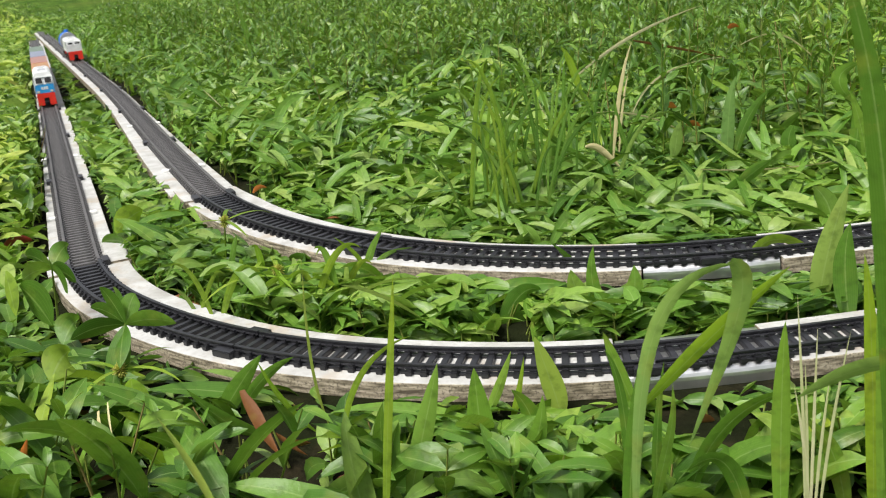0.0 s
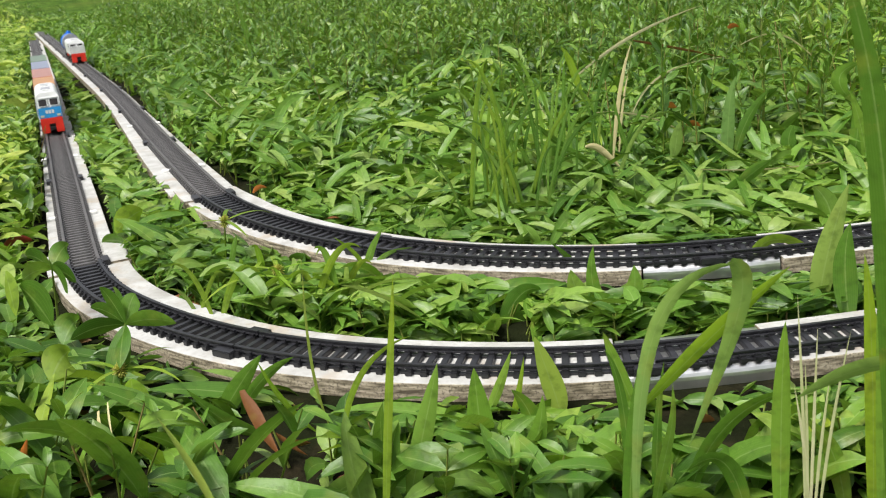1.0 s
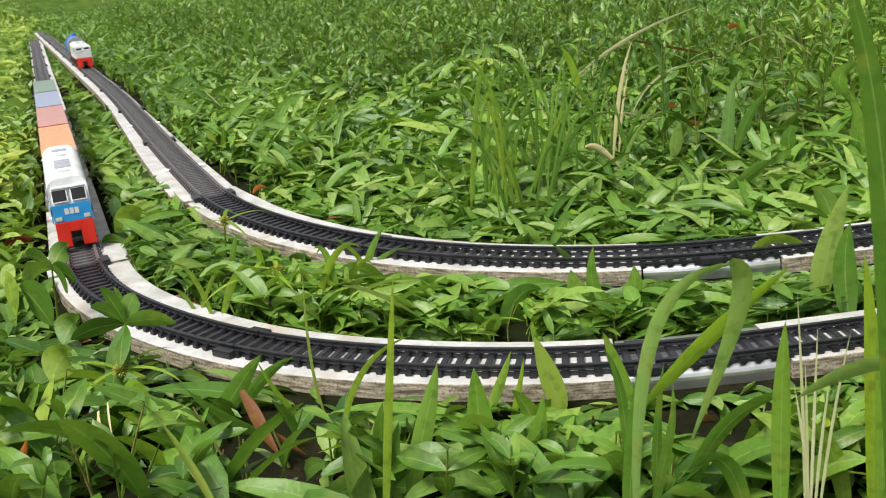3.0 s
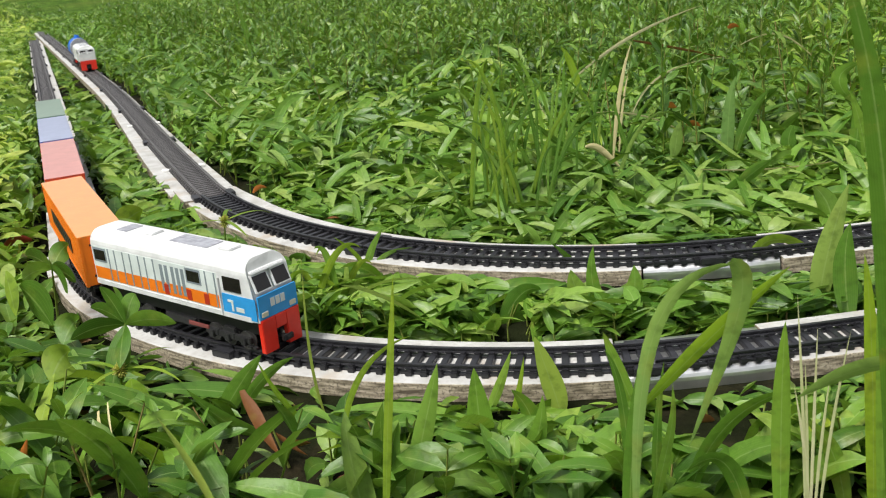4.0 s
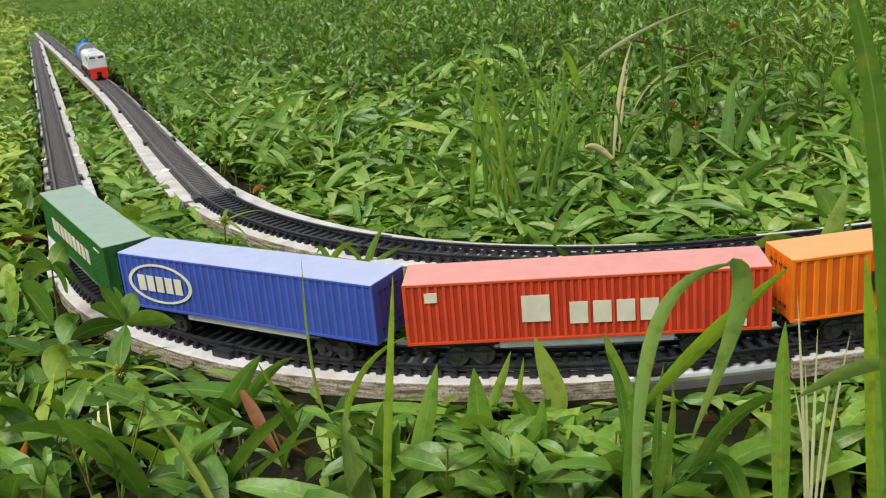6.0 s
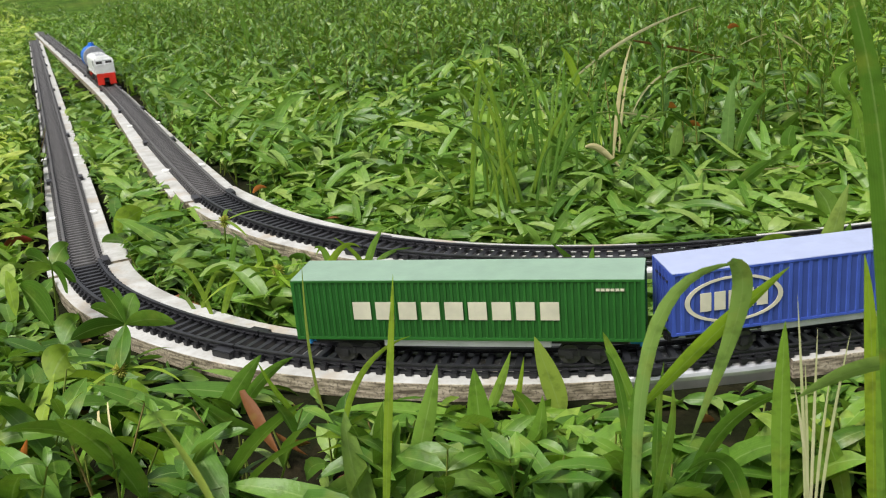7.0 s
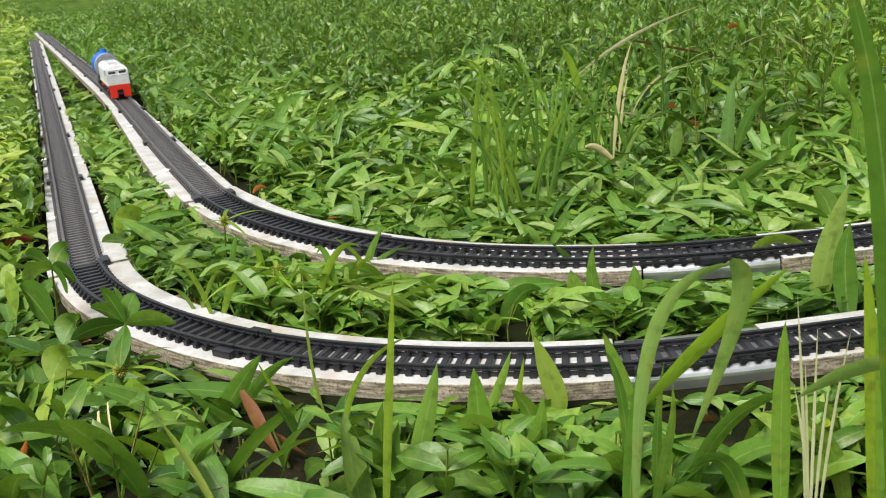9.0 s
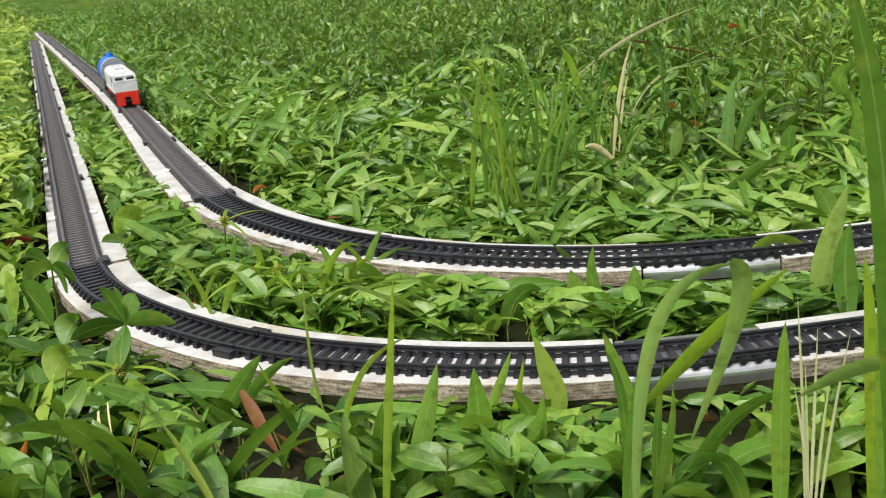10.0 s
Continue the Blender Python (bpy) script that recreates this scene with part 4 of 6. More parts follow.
tuft = tagged(new("grass_plant"), "tall broad-bladed grass plant with one folded blade", "grass plant")
blade(tuft, (0.0461, 0.2400, 0.0000), (0.0460, 0.2400, 0.0713), (0.0501, 0.2400, 0.0961), (0.0744, 0.2400, 0.0959), 0.0039, SILVER, peak=.55)
blade(tuft, (0.0718, 0.2400, 0.0967), (0.0806, 0.2420, 0.0927), (0.0738, 0.2460, 0.0708), (0.0636, 0.2500, 0.0385), 0.0052, SILVER, peak=.3)
blade(tuft, (0.0494, 0.2500, 0.0509), (0.0608, 0.2500, 0.0627), (0.0746, 0.2500, 0.0769), (0.0907, 0.2500, 0.0898), 0.0050, LIME, peak=.5)
blade(tuft, (0.0486, 0.2500, 0.0000), (0.0468, 0.2500, 0.0204), (0.0466, 0.2500, 0.0387), (0.0494, 0.2500, 0.0509), 0.0026, LIME)
blade(tuft, (0.0446, 0.2450, 0.0000), (0.0457, 0.2450, 0.0417), (0.0486, 0.2450, 0.0587), (0.0522, 0.2450, 0.0758), 0.0047, GRASS)
blade(tuft, (0.0575, 0.2600, 0.0000), (0.0562, 0.2600, 0.0226), (0.0562, 0.2600, 0.0394), (0.0593, 0.2600, 0.0607), 0.0030, GRASS)
blade(tuft, (0.0510, 0.2700, 0.0000), (0.0506, 0.2700, 0.0383), (0.0487, 0.2700, 0.0534), (0.0443, 0.2700, 0.0611), 0.0031, GRASS)
blade(tuft, (0.0530, 0.2550, 0.0000), (0.0561, 0.2550, 0.0349), (0.0618, 0.2550, 0.0380), (0.0604, 0.2550, 0.0560), 0.0030, GRASS)

tuft = tagged(new("grass_plant"), "broad upright grass blades, one bent low", "grass plant")
blade(tuft, (0.0903, 0.2500, 0.0000), (0.0891, 0.2500, 0.0416), (0.0893, 0.2500, 0.0590), (0.0899, 0.2500, 0.0741), 0.0052, GRASS)
blade(tuft, (0.0669, 0.2700, 0.0000), (0.0701, 0.2650, 0.0353), (0.0843, 0.2600, 0.0476), (0.0951, 0.2500, 0.0533), 0.0051, GRASS)
blade(tuft, (0.1083, 0.2150, 0.0769), (0.0998, 0.2200, 0.0754), (0.0939, 0.2250, 0.0698), (0.0861, 0.2300, 0.0618), 0.0051, SILVER)
blade(tuft, (0.1130, 0.2400, 0.0000), (0.1108, 0.2400, 0.0517), (0.1090, 0.2400, 0.0780), (0.1060, 0.2400, 0.0953), 0.0041, LIME)
blade(tuft, (0.1110, 0.2300, 0.0000), (0.1075, 0.2300, 0.0700), (0.1068, 0.2300, 0.0943), (0.1050, 0.2300, 0.1159), 0.0033, GRASS)
blade(tuft, (0.0849, 0.2600, 0.0000), (0.0795, 0.2600, 0.0296), (0.0745, 0.2600, 0.0320), (0.0654, 0.2600, 0.0245), 0.0059, GRASS)
blade(tuft, (0.1139, 0.2600, 0.0000), (0.1113, 0.2600, 0.0227), (0.1076, 0.2600, 0.0324), (0.0991, 0.2600, 0.0388), 0.0054, GRASS)

tuft = tagged(new("grass_plant"), "very tall dark green grass blades close by", "grass plant")
blade(tuft, (0.1020, 0.2000, 0.0000), (0.0952, 0.2000, 0.1188), (0.0902, 0.2000, 0.1464), (0.0808, 0.2000, 0.1712), 0.0062, GRASS)
blade(tuft, (0.1167, 0.2100, 0.0000), (0.1077, 0.2100, 0.0988), (0.1007, 0.2100, 0.1192), (0.0945, 0.2100, 0.1347), 0.0035, GRASS)

tuft = tagged(new("grass_plant"), "slender pale grass blades before the track", "grass plant")
blade(tuft, (-0.0257, 0.2600, 0.0000), (-0.0210, 0.2600, 0.0472), (-0.0169, 0.2600, 0.0716), (-0.0142, 0.2600, 0.0939), 0.0026, LIME)
blade(tuft, (-0.0439, 0.3350, 0.0000), (-0.0402, 0.3350, 0.0241), (-0.0307, 0.3350, 0.0390), (-0.0140, 0.3350, 0.0431), 0.0024, LIME)
blade(tuft, (-0.0191, 0.2900, 0.0000), (-0.0132, 0.2900, 0.0238), (-0.0087, 0.2900, 0.0376), (-0.0051, 0.2900, 0.0520), 0.0066, GRASS)
blade(tuft, (-0.0489, 0.3500, 0.0000), (-0.0543, 0.3500, 0.0180), (-0.0540, 0.3500, 0.0391), (-0.0515, 0.3500, 0.0713), 0.0013, STALK)
blade(tuft, (-0.0548, 0.3500, 0.0000), (-0.0627, 0.3500, 0.0068), (-0.0696, 0.3500, 0.0195), (-0.0732, 0.3500, 0.0317), 0.0030, LIME)
blade(tuft, (-0.0951, 0.3650, 0.0000), (-0.0899, 0.3650, 0.0090), (-0.0829, 0.3650, 0.0183), (-0.0744, 0.3650, 0.0277), 0.0080, GRASS)
blade(tuft, (-0.0866, 0.3700, 0.0000), (-0.0825, 0.3700, 0.0108), (-0.0722, 0.3700, 0.0198), (-0.0627, 0.3700, 0.0233), 0.0050, GRASS)

tuft = tagged(new("grass_plant"), "short broad grass leaves against the board", "grass plant")
blade(tuft, (0.0077, 0.3300, 0.0000), (0.0078, 0.3300, 0.0012), (0.0076, 0.3300, 0.0151), (0.0071, 0.3300, 0.0305), 0.0100, GRASS)
blade(tuft, (0.0392, 0.3450, 0.0000), (0.0378, 0.3450, 0.0090), (0.0342, 0.3450, 0.0212), (0.0308, 0.3450, 0.0339), 0.0090, GRASS)
blade(tuft, (0.0202, 0.3450, 0.0000), (0.0218, 0.3450, 0.0035), (0.0241, 0.3450, 0.0128), (0.0264, 0.3450, 0.0261), 0.0026, LIME)
blade(tuft, (0.0111, 0.3500, 0.0000), (0.0144, 0.3500, 0.0064), (0.0183, 0.3500, 0.0156), (0.0220, 0.3500, 0.0266), 0.0040, GRASS)
blade(tuft, (0.0676, 0.3400, 0.0000), (0.0621, 0.3400, 0.0150), (0.0582, 0.3400, 0.0269), (0.0554, 0.3400, 0.0355), 0.0050, GRASS)
blade(tuft, (0.0278, 0.3300, 0.0000), (0.0275, 0.3300, 0.0085), (0.0248, 0.3300, 0.0157), (0.0200, 0.3300, 0.0207), 0.0070, GRASS)
blade(tuft, (0.0162, 0.3100, 0.0000), (0.0218, 0.3100, 0.0010), (0.0282, 0.3100, 0.0082), (0.0292, 0.3100, 0.0276), 0.0080, GRASS)

tuft = tagged(new("grass_plant"), "low broad grass leaves lying forward", "grass plant")
blade(tuft, (-0.1045, 0.3000, 0.0000), (-0.1134, 0.3000, 0.0324), (-0.1284, 0.2950, 0.0418), (-0.1438, 0.2900, 0.0422), 0.0110, GRASS)
blade(tuft, (-0.0933, 0.3100, 0.0000), (-0.1018, 0.3100, 0.0158), (-0.1100, 0.3100, 0.0243), (-0.1173, 0.3100, 0.0261), 0.0080, LIME)
blade(tuft, (0.0531, 0.2900, 0.0000), (0.0442, 0.2900, 0.0075), (0.0334, 0.2900, 0.0139), (0.0224, 0.2900, 0.0150), 0.0100, LIME)
blade(tuft, (-0.0481, 0.2900, 0.0000), (-0.0398, 0.2900, 0.0181), (-0.0255, 0.2900, 0.0146), (-0.0194, 0.2900, 0.0012), 0.0080, GRASS)
blade(tuft, (-0.0739, 0.3500, 0.0000), (-0.0830, 0.3500, 0.0015), (-0.0926, 0.3500, 0.0098), (-0.1013, 0.3500, 0.0227), 0.0080, GRASS)

tuft = tagged(new("grass_plant"), "green leaves standing between the two tracks", "grass plant")
blade(tuft, (0.0616, 0.4300, 0.0000), (0.0620, 0.4300, 0.0095), (0.0581, 0.4300, 0.0154), (0.0565, 0.4300, 0.0271), 0.0120, GRASS)
blade(tuft, (0.0711, 0.4350, 0.0000), (0.0695, 0.4350, 0.0068), (0.0642, 0.4350, 0.0185), (0.0679, 0.4350, 0.0357), 0.0070, GRASS)
blade(tuft, (0.0828, 0.4350, 0.0000), (0.0846, 0.4350, 0.0039), (0.0875, 0.4350, 0.0135), (0.0862, 0.4350, 0.0247), 0.0100, GRASS)
blade(tuft, (0.0854, 0.4250, 0.0000), (0.0702, 0.4250, 0.0024), (0.0549, 0.4250, 0.0067), (0.0375, 0.4250, 0.0166), 0.0100, GRASS)
blade(tuft, (0.0160, 0.4300, 0.0000), (0.0269, 0.4300, 0.0045), (0.0426, 0.4300, 0.0058), (0.0655, 0.4300, 0.0010), 0.0110, GRASS)
blade(tuft, (0.1100, 0.4200, 0.0000), (0.1063, 0.4200, 0.0038), (0.1038, 0.4200, 0.0150), (0.0976, 0.4200, 0.0209), 0.0090, GRASS)
blade(tuft, (0.1254, 0.4200, 0.0000), (0.1356, 0.4200, 0.0010), (0.1456, 0.4200, 0.0110), (0.1632, 0.4200, 0.0147), 0.0090, GRASS)
blade(tuft, (0.1641, 0.4200, 0.0000), (0.1534, 0.4200, 0.0020), (0.1431, 0.4200, 0.0085), (0.1305, 0.4200, 0.0056), 0.0090, GRASS)

tuft = tagged(new("grass_plant"), "tall leaf and bent blade beside the far track", "grass plant")
blade(tuft, (0.1654, 0.4200, 0.0000), (0.1668, 0.4200, 0.0197), (0.1700, 0.4200, 0.0353), (0.1770, 0.4200, 0.0591), 0.0110, GRASS)
blade(tuft, (0.1470, 0.4600, 0.0000), (0.1465, 0.4600, 0.0302), (0.1670, 0.4600, 0.0255), (0.1825, 0.4600, 0.0096), 0.0060, LIME)
blade(tuft, (0.1719, 0.4000, 0.0000), (0.1688, 0.4000, 0.0217), (0.1670, 0.4000, 0.0346), (0.1700, 0.4000, 0.0480), 0.0100, GRASS)
blade(tuft, (-0.0436, 0.5000, 0.0000), (-0.0403, 0.5000, 0.0167), (-0.0358, 0.5000, 0.0255), (-0.0297, 0.5000, 0.0333), 0.0040, GRASS)
blade(tuft, (-0.0407, 0.5000, 0.0000), (-0.0397, 0.5000, 0.0166), (-0.0477, 0.5000, 0.0236), (-0.0557, 0.5000, 0.0305), 0.0030, LIME)
blade(tuft, (-0.0407, 0.5000, 0.0000), (-0.0364, 0.5000, 0.0194), (-0.0275, 0.5000, 0.0201), (-0.0157, 0.5000, 0.0212), 0.0030, GRASS)
blade(tuft, (0.0618, 0.4700, 0.0000), (0.0701, 0.4700, 0.0108), (0.0594, 0.4700, 0.0207), (0.0528, 0.4700, 0.0272), 0.0040, GRASS)

tuft = tagged(new("grass_plant"), "thin bright grass between the tracks", "grass plant")
blade(tuft, (-0.1171, 0.5000, 0.0000), (-0.1109, 0.5000, 0.0146), (-0.1057, 0.5000, 0.0389), (-0.1047, 0.5000, 0.0351), 0.0032, GRASS)
blade(tuft, (-0.1088, 0.4960, 0.0000), (-0.1056, 0.4960, 0.0080), (-0.1032, 0.4960, 0.0277), (-0.1042, 0.4960, 0.0241), 0.0032, LIME)
blade(tuft, (-0.1021, 0.4920, 0.0000), (-0.0930, 0.4920, 0.0046), (-0.0836, 0.4920, 0.0211), (-0.0771, 0.4920, 0.0168), 0.0032, GRASS)
blade(tuft, (-0.0797, 0.4880, 0.0000), (-0.0706, 0.4880, 0.0096), (-0.0608, 0.4880, 0.0234), (-0.0533, 0.4880, 0.0190), 0.0032, LIME)
blade(tuft, (-0.0942, 0.4840, 0.0000), (-0.0947, 0.4840, 0.0054), (-0.0958, 0.4840, 0.0190), (-0.0993, 0.4840, 0.0157), 0.0032, GRASS)
blade(tuft, (-0.0674, 0.4800, 0.0000), (-0.0552, 0.4800, 0.0010), (-0.0407, 0.4800, 0.0010), (-0.0271, 0.4800, 0.0010), 0.0032, LIME)
blade(tuft, (-0.0846, 0.4760, 0.0000), (-0.0786, 0.4760, 0.0122), (-0.0728, 0.4760, 0.0302), (-0.0699, 0.4760, 0.0264), 0.0032, GRASS)
blade(tuft, (-0.0970, 0.4720, 0.0000), (-0.0939, 0.4720, 0.0010), (-0.0905, 0.4720, 0.0094), (-0.0890, 0.4720, 0.0057), 0.0032, LIME)
blade(tuft, (-0.0749, 0.4680, 0.0000), (-0.0596, 0.4680, 0.0155), (-0.0416, 0.4680, 0.0197), (-0.0246, 0.4680, 0.0146), 0.0032, GRASS)
blade(tuft, (-0.1141, 0.4640, 0.0000), (-0.1182, 0.4640, 0.0232), (-0.1235, 0.4640, 0.0377), (-0.1315, 0.4640, 0.0350), 0.0032, LIME)

tuft = tagged(new("grass_plant"), "loose bright grass growing between the tracks", "grass plant")
blade(tuft, (-0.0862, 0.4592, 0.0000), (-0.0801, 0.4592, 0.0150), (-0.0699, 0.4592, 0.0273), (-0.0625, 0.4592, 0.0189), 0.0033, GRASS)
blade(tuft, (-0.0872, 0.4905, 0.0000), (-0.0827, 0.4905, 0.0010), (-0.0747, 0.4905, 0.0054), (-0.0686, 0.4905, 0.0012), 0.0028, LIME)
blade(tuft, (-0.0659, 0.4579, 0.0000), (-0.0586, 0.4579, 0.0291), (-0.0472, 0.4579, 0.0458), (-0.0388, 0.4579, 0.0373), 0.0036, LIME)
blade(tuft, (-0.1242, 0.4732, 0.0000), (-0.1260, 0.4732, 0.0101), (-0.1309, 0.4732, 0.0216), (-0.1380, 0.4732, 0.0193), 0.0026, GRASS)
blade(tuft, (-0.0904, 0.4729, 0.0000), (-0.0873, 0.4729, 0.0083), (-0.0837, 0.4729, 0.0235), (-0.0834, 0.4729, 0.0148), 0.0032, LIME)
blade(tuft, (-0.1015, 0.4615, 0.0000), (-0.0937, 0.4615, 0.0139), (-0.0817, 0.4615, 0.0299), (-0.0728, 0.4615, 0.0237), 0.0038, LIME)
blade(tuft, (-0.1062, 0.4979, 0.0000), (-0.1011, 0.4979, 0.0092), (-0.0930, 0.4979, 0.0221), (-0.0878, 0.4979, 0.0152), 0.0041, GRASS)
blade(tuft, (-0.0551, 0.4699, 0.0000), (-0.0547, 0.4699, 0.0243), (-0.0565, 0.4699, 0.0422), (-0.0618, 0.4699, 0.0316), 0.0032, LIME)
blade(tuft, (-0.1261, 0.4982, 0.0000), (-0.1211, 0.4982, 0.0010), (-0.1128, 0.4982, 0.0108), (-0.1073, 0.4982, 0.0043), 0.0022, LIME)
blade(tuft, (-0.0611, 0.4589, 0.0000), (-0.0617, 0.4589, 0.0150), (-0.0638, 0.4589, 0.0249), (-0.0683, 0.4589, 0.0158), 0.0021, GRASS)
blade(tuft, (-0.0769, 0.4558, 0.0000), (-0.0767, 0.4558, 0.0217), (-0.0788, 0.4558, 0.0376), (-0.0841, 0.4558, 0.0301), 0.0023, LIME)
blade(tuft, (-0.0946, 0.4942, 0.0000), (-0.0929, 0.4942, 0.0165), (-0.0933, 0.4942, 0.0358), (-0.0971, 0.4942, 0.0307), 0.0040, LIME)
blade(tuft, (-0.1052, 0.4607, 0.0000), (-0.0991, 0.4607, 0.0215), (-0.0898, 0.4607, 0.0356), (-0.0842, 0.4607, 0.0239), 0.0023, GRASS)
blade(tuft, (-0.1064, 0.4791, 0.0000), (-0.1056, 0.4791, 0.0033), (-0.1058, 0.4791, 0.0156), (-0.1083, 0.4791, 0.0123), 0.0022, LIME)
blade(tuft, (-0.1072, 0.4787, 0.0000), (-0.1056, 0.4787, 0.0089), (-0.1048, 0.4787, 0.0225), (-0.1070, 0.4787, 0.0157), 0.0044, LIME)
blade(tuft, (-0.0527, 0.4595, 0.0000), (-0.0528, 0.4595, 0.0249), (-0.0556, 0.4595, 0.0426), (-0.0610, 0.4595, 0.0384), 0.0040, GRASS)
blade(tuft, (-0.0659, 0.4711, 0.0000), (-0.0654, 0.4711, 0.0100), (-0.0673, 0.4711, 0.0288), (-0.0725, 0.4711, 0.0212), 0.0042, LIME)
blade(tuft, (-0.1202, 0.4912, 0.0000), (-0.1136, 0.4912, 0.0109), (-0.1022, 0.4912, 0.0217), (-0.0934, 0.4912, 0.0157), 0.0038, LIME)
blade(tuft, (-0.0773, 0.4780, 0.0000), (-0.0772, 0.4780, 0.0157), (-0.0797, 0.4780, 0.0323), (-0.0850, 0.4780, 0.0281), 0.0022, GRASS)
blade(tuft, (-0.0551, 0.4635, 0.0000), (-0.0541, 0.4635, 0.0167), (-0.0547, 0.4635, 0.0346), (-0.0577, 0.4635, 0.0322), 0.0025, LIME)
blade(tuft, (-0.0873, 0.4681, 0.0000), (-0.0878, 0.4681, 0.0189), (-0.0906, 0.4681, 0.0317), (-0.0957, 0.4681, 0.0284), 0.0034, LIME)
blade(tuft, (-0.0514, 0.4518, 0.0000), (-0.0476, 0.4518, 0.0114), (-0.0421, 0.4518, 0.0263), (-0.0388, 0.4518, 0.0222), 0.0035, GRASS)
blade(tuft, (-0.1253, 0.4741, 0.0000), (-0.1194, 0.4741, 0.0147), (-0.1118, 0.4741, 0.0327), (-0.1085, 0.4741, 0.0241), 0.0021, LIME)
blade(tuft, (-0.0687, 0.4950, 0.0000), (-0.0623, 0.4950, 0.0010), (-0.0507, 0.4950, 0.0063), (-0.0412, 0.4950, 0.0010), 0.0034, LIME)
blade(tuft, (-0.0690, 0.4950, 0.0000), (-0.0629, 0.4950, 0.0040), (-0.0540, 0.4950, 0.0222), (-0.0485, 0.4950, 0.0125), 0.0029, GRASS)
blade(tuft, (-0.0539, 0.4691, 0.0000), (-0.0484, 0.4691, 0.0165), (-0.0403, 0.4691, 0.0331), (-0.0350, 0.4691, 0.0245), 0.0034, LIME)
blade(tuft, (-0.0805, 0.4864, 0.0000), (-0.0815, 0.4864, 0.0063), (-0.0858, 0.4864, 0.0226), (-0.0938, 0.4864, 0.0126), 0.0045, LIME)
blade(tuft, (-0.0973, 0.4875, 0.0000), (-0.0939, 0.4875, 0.0018), (-0.0894, 0.4875, 0.0153), (-0.0872, 0.4875, 0.0115), 0.0041, GRASS)
blade(tuft, (-0.1252, 0.4807, 0.0000), (-0.1231, 0.4807, 0.0062), (-0.1204, 0.4807, 0.0176), (-0.1208, 0.4807, 0.0103), 0.0037, LIME)
blade(tuft, (-0.0485, 0.4585, 0.0000), (-0.0509, 0.4585, 0.0149), (-0.0568, 0.4585, 0.0272), (-0.0647, 0.4585, 0.0235), 0.0037, LIME)
blade(tuft, (-0.0506, 0.4599, 0.0000), (-0.0482, 0.4599, 0.0164), (-0.0461, 0.4599, 0.0337), (-0.0470, 0.4599, 0.0254), 0.0028, GRASS)
blade(tuft, (-0.0897, 0.4658, 0.0000), (-0.0827, 0.4658, 0.0149), (-0.0721, 0.4658, 0.0315), (-0.0648, 0.4658, 0.0230), 0.0030, LIME)
blade(tuft, (-0.1121, 0.4638, 0.0000), (-0.1056, 0.4638, 0.0224), (-0.0961, 0.4638, 0.0386), (-0.0908, 0.4638, 0.0272), 0.0038, LIME)
blade(tuft, (-0.1119, 0.4747, 0.0000), (-0.1117, 0.4747, 0.0098), (-0.1129, 0.4747, 0.0212), (-0.1171, 0.4747, 0.0132), 0.0030, GRASS)

tuft = tagged(new("grass_plant"), "broad young leaves growing between the tracks", "grass plant")
blade(tuft, (0.0408, 0.4468, 0.0000), (0.0459, 0.4468, 0.0010), (0.0556, 0.4468, 0.0041), (0.0649, 0.4468, 0.0015), 0.0064, LIME)
blade(tuft, (-0.0166, 0.4284, 0.0000), (-0.0153, 0.4284, 0.0101), (-0.0134, 0.4284, 0.0172), (-0.0122, 0.4284, 0.0155), 0.0100, GRASS)
blade(tuft, (0.0699, 0.4407, 0.0000), (0.0733, 0.4407, 0.0017), (0.0798, 0.4407, 0.0081), (0.0860, 0.4407, 0.0057), 0.0067, LIME)
blade(tuft, (0.0663, 0.4300, 0.0000), (0.0682, 0.4300, 0.0062), (0.0714, 0.4300, 0.0160), (0.0740, 0.4300, 0.0086), 0.0108, GRASS)
blade(tuft, (0.0726, 0.4318, 0.0000), (0.0683, 0.4318, 0.0065), (0.0595, 0.4318, 0.0155), (0.0503, 0.4318, 0.0135), 0.0096, LIME)
blade(tuft, (0.0471, 0.4448, 0.0000), (0.0478, 0.4448, 0.0010), (0.0487, 0.4448, 0.0091), (0.0488, 0.4448, 0.0043), 0.0098, GRASS)
blade(tuft, (0.1654, 0.4406, 0.0000), (0.1693, 0.4406, 0.0010), (0.1773, 0.4406, 0.0052), (0.1858, 0.4406, 0.0010), 0.0066, LIME)
blade(tuft, (0.1648, 0.4366, 0.0000), (0.1651, 0.4366, 0.0010), (0.1661, 0.4366, 0.0075), (0.1677, 0.4366, 0.0010), 0.0100, GRASS)
blade(tuft, (0.1087, 0.4303, 0.0000), (0.1109, 0.4303, 0.0056), (0.1151, 0.4303, 0.0153), (0.1192, 0.4303, 0.0076), 0.0092, LIME)
blade(tuft, (0.1670, 0.4477, 0.0000), (0.1714, 0.4477, 0.0010), (0.1805, 0.4477, 0.0010), (0.1901, 0.4477, 0.0010), 0.0100, GRASS)
blade(tuft, (0.1535, 0.4372, 0.0000), (0.1494, 0.4372, 0.0010), (0.1413, 0.4372, 0.0037), (0.1334, 0.4372, 0.0010), 0.0088, LIME)
blade(tuft, (-0.0201, 0.4447, 0.0000), (-0.0232, 0.4447, 0.0074), (-0.0304, 0.4447, 0.0184), (-0.0391, 0.4447, 0.0150), 0.0069, GRASS)
blade(tuft, (0.0041, 0.4486, 0.0000), (0.0051, 0.4486, 0.0082), (0.0062, 0.4486, 0.0180), (0.0059, 0.4486, 0.0106), 0.0102, LIME)
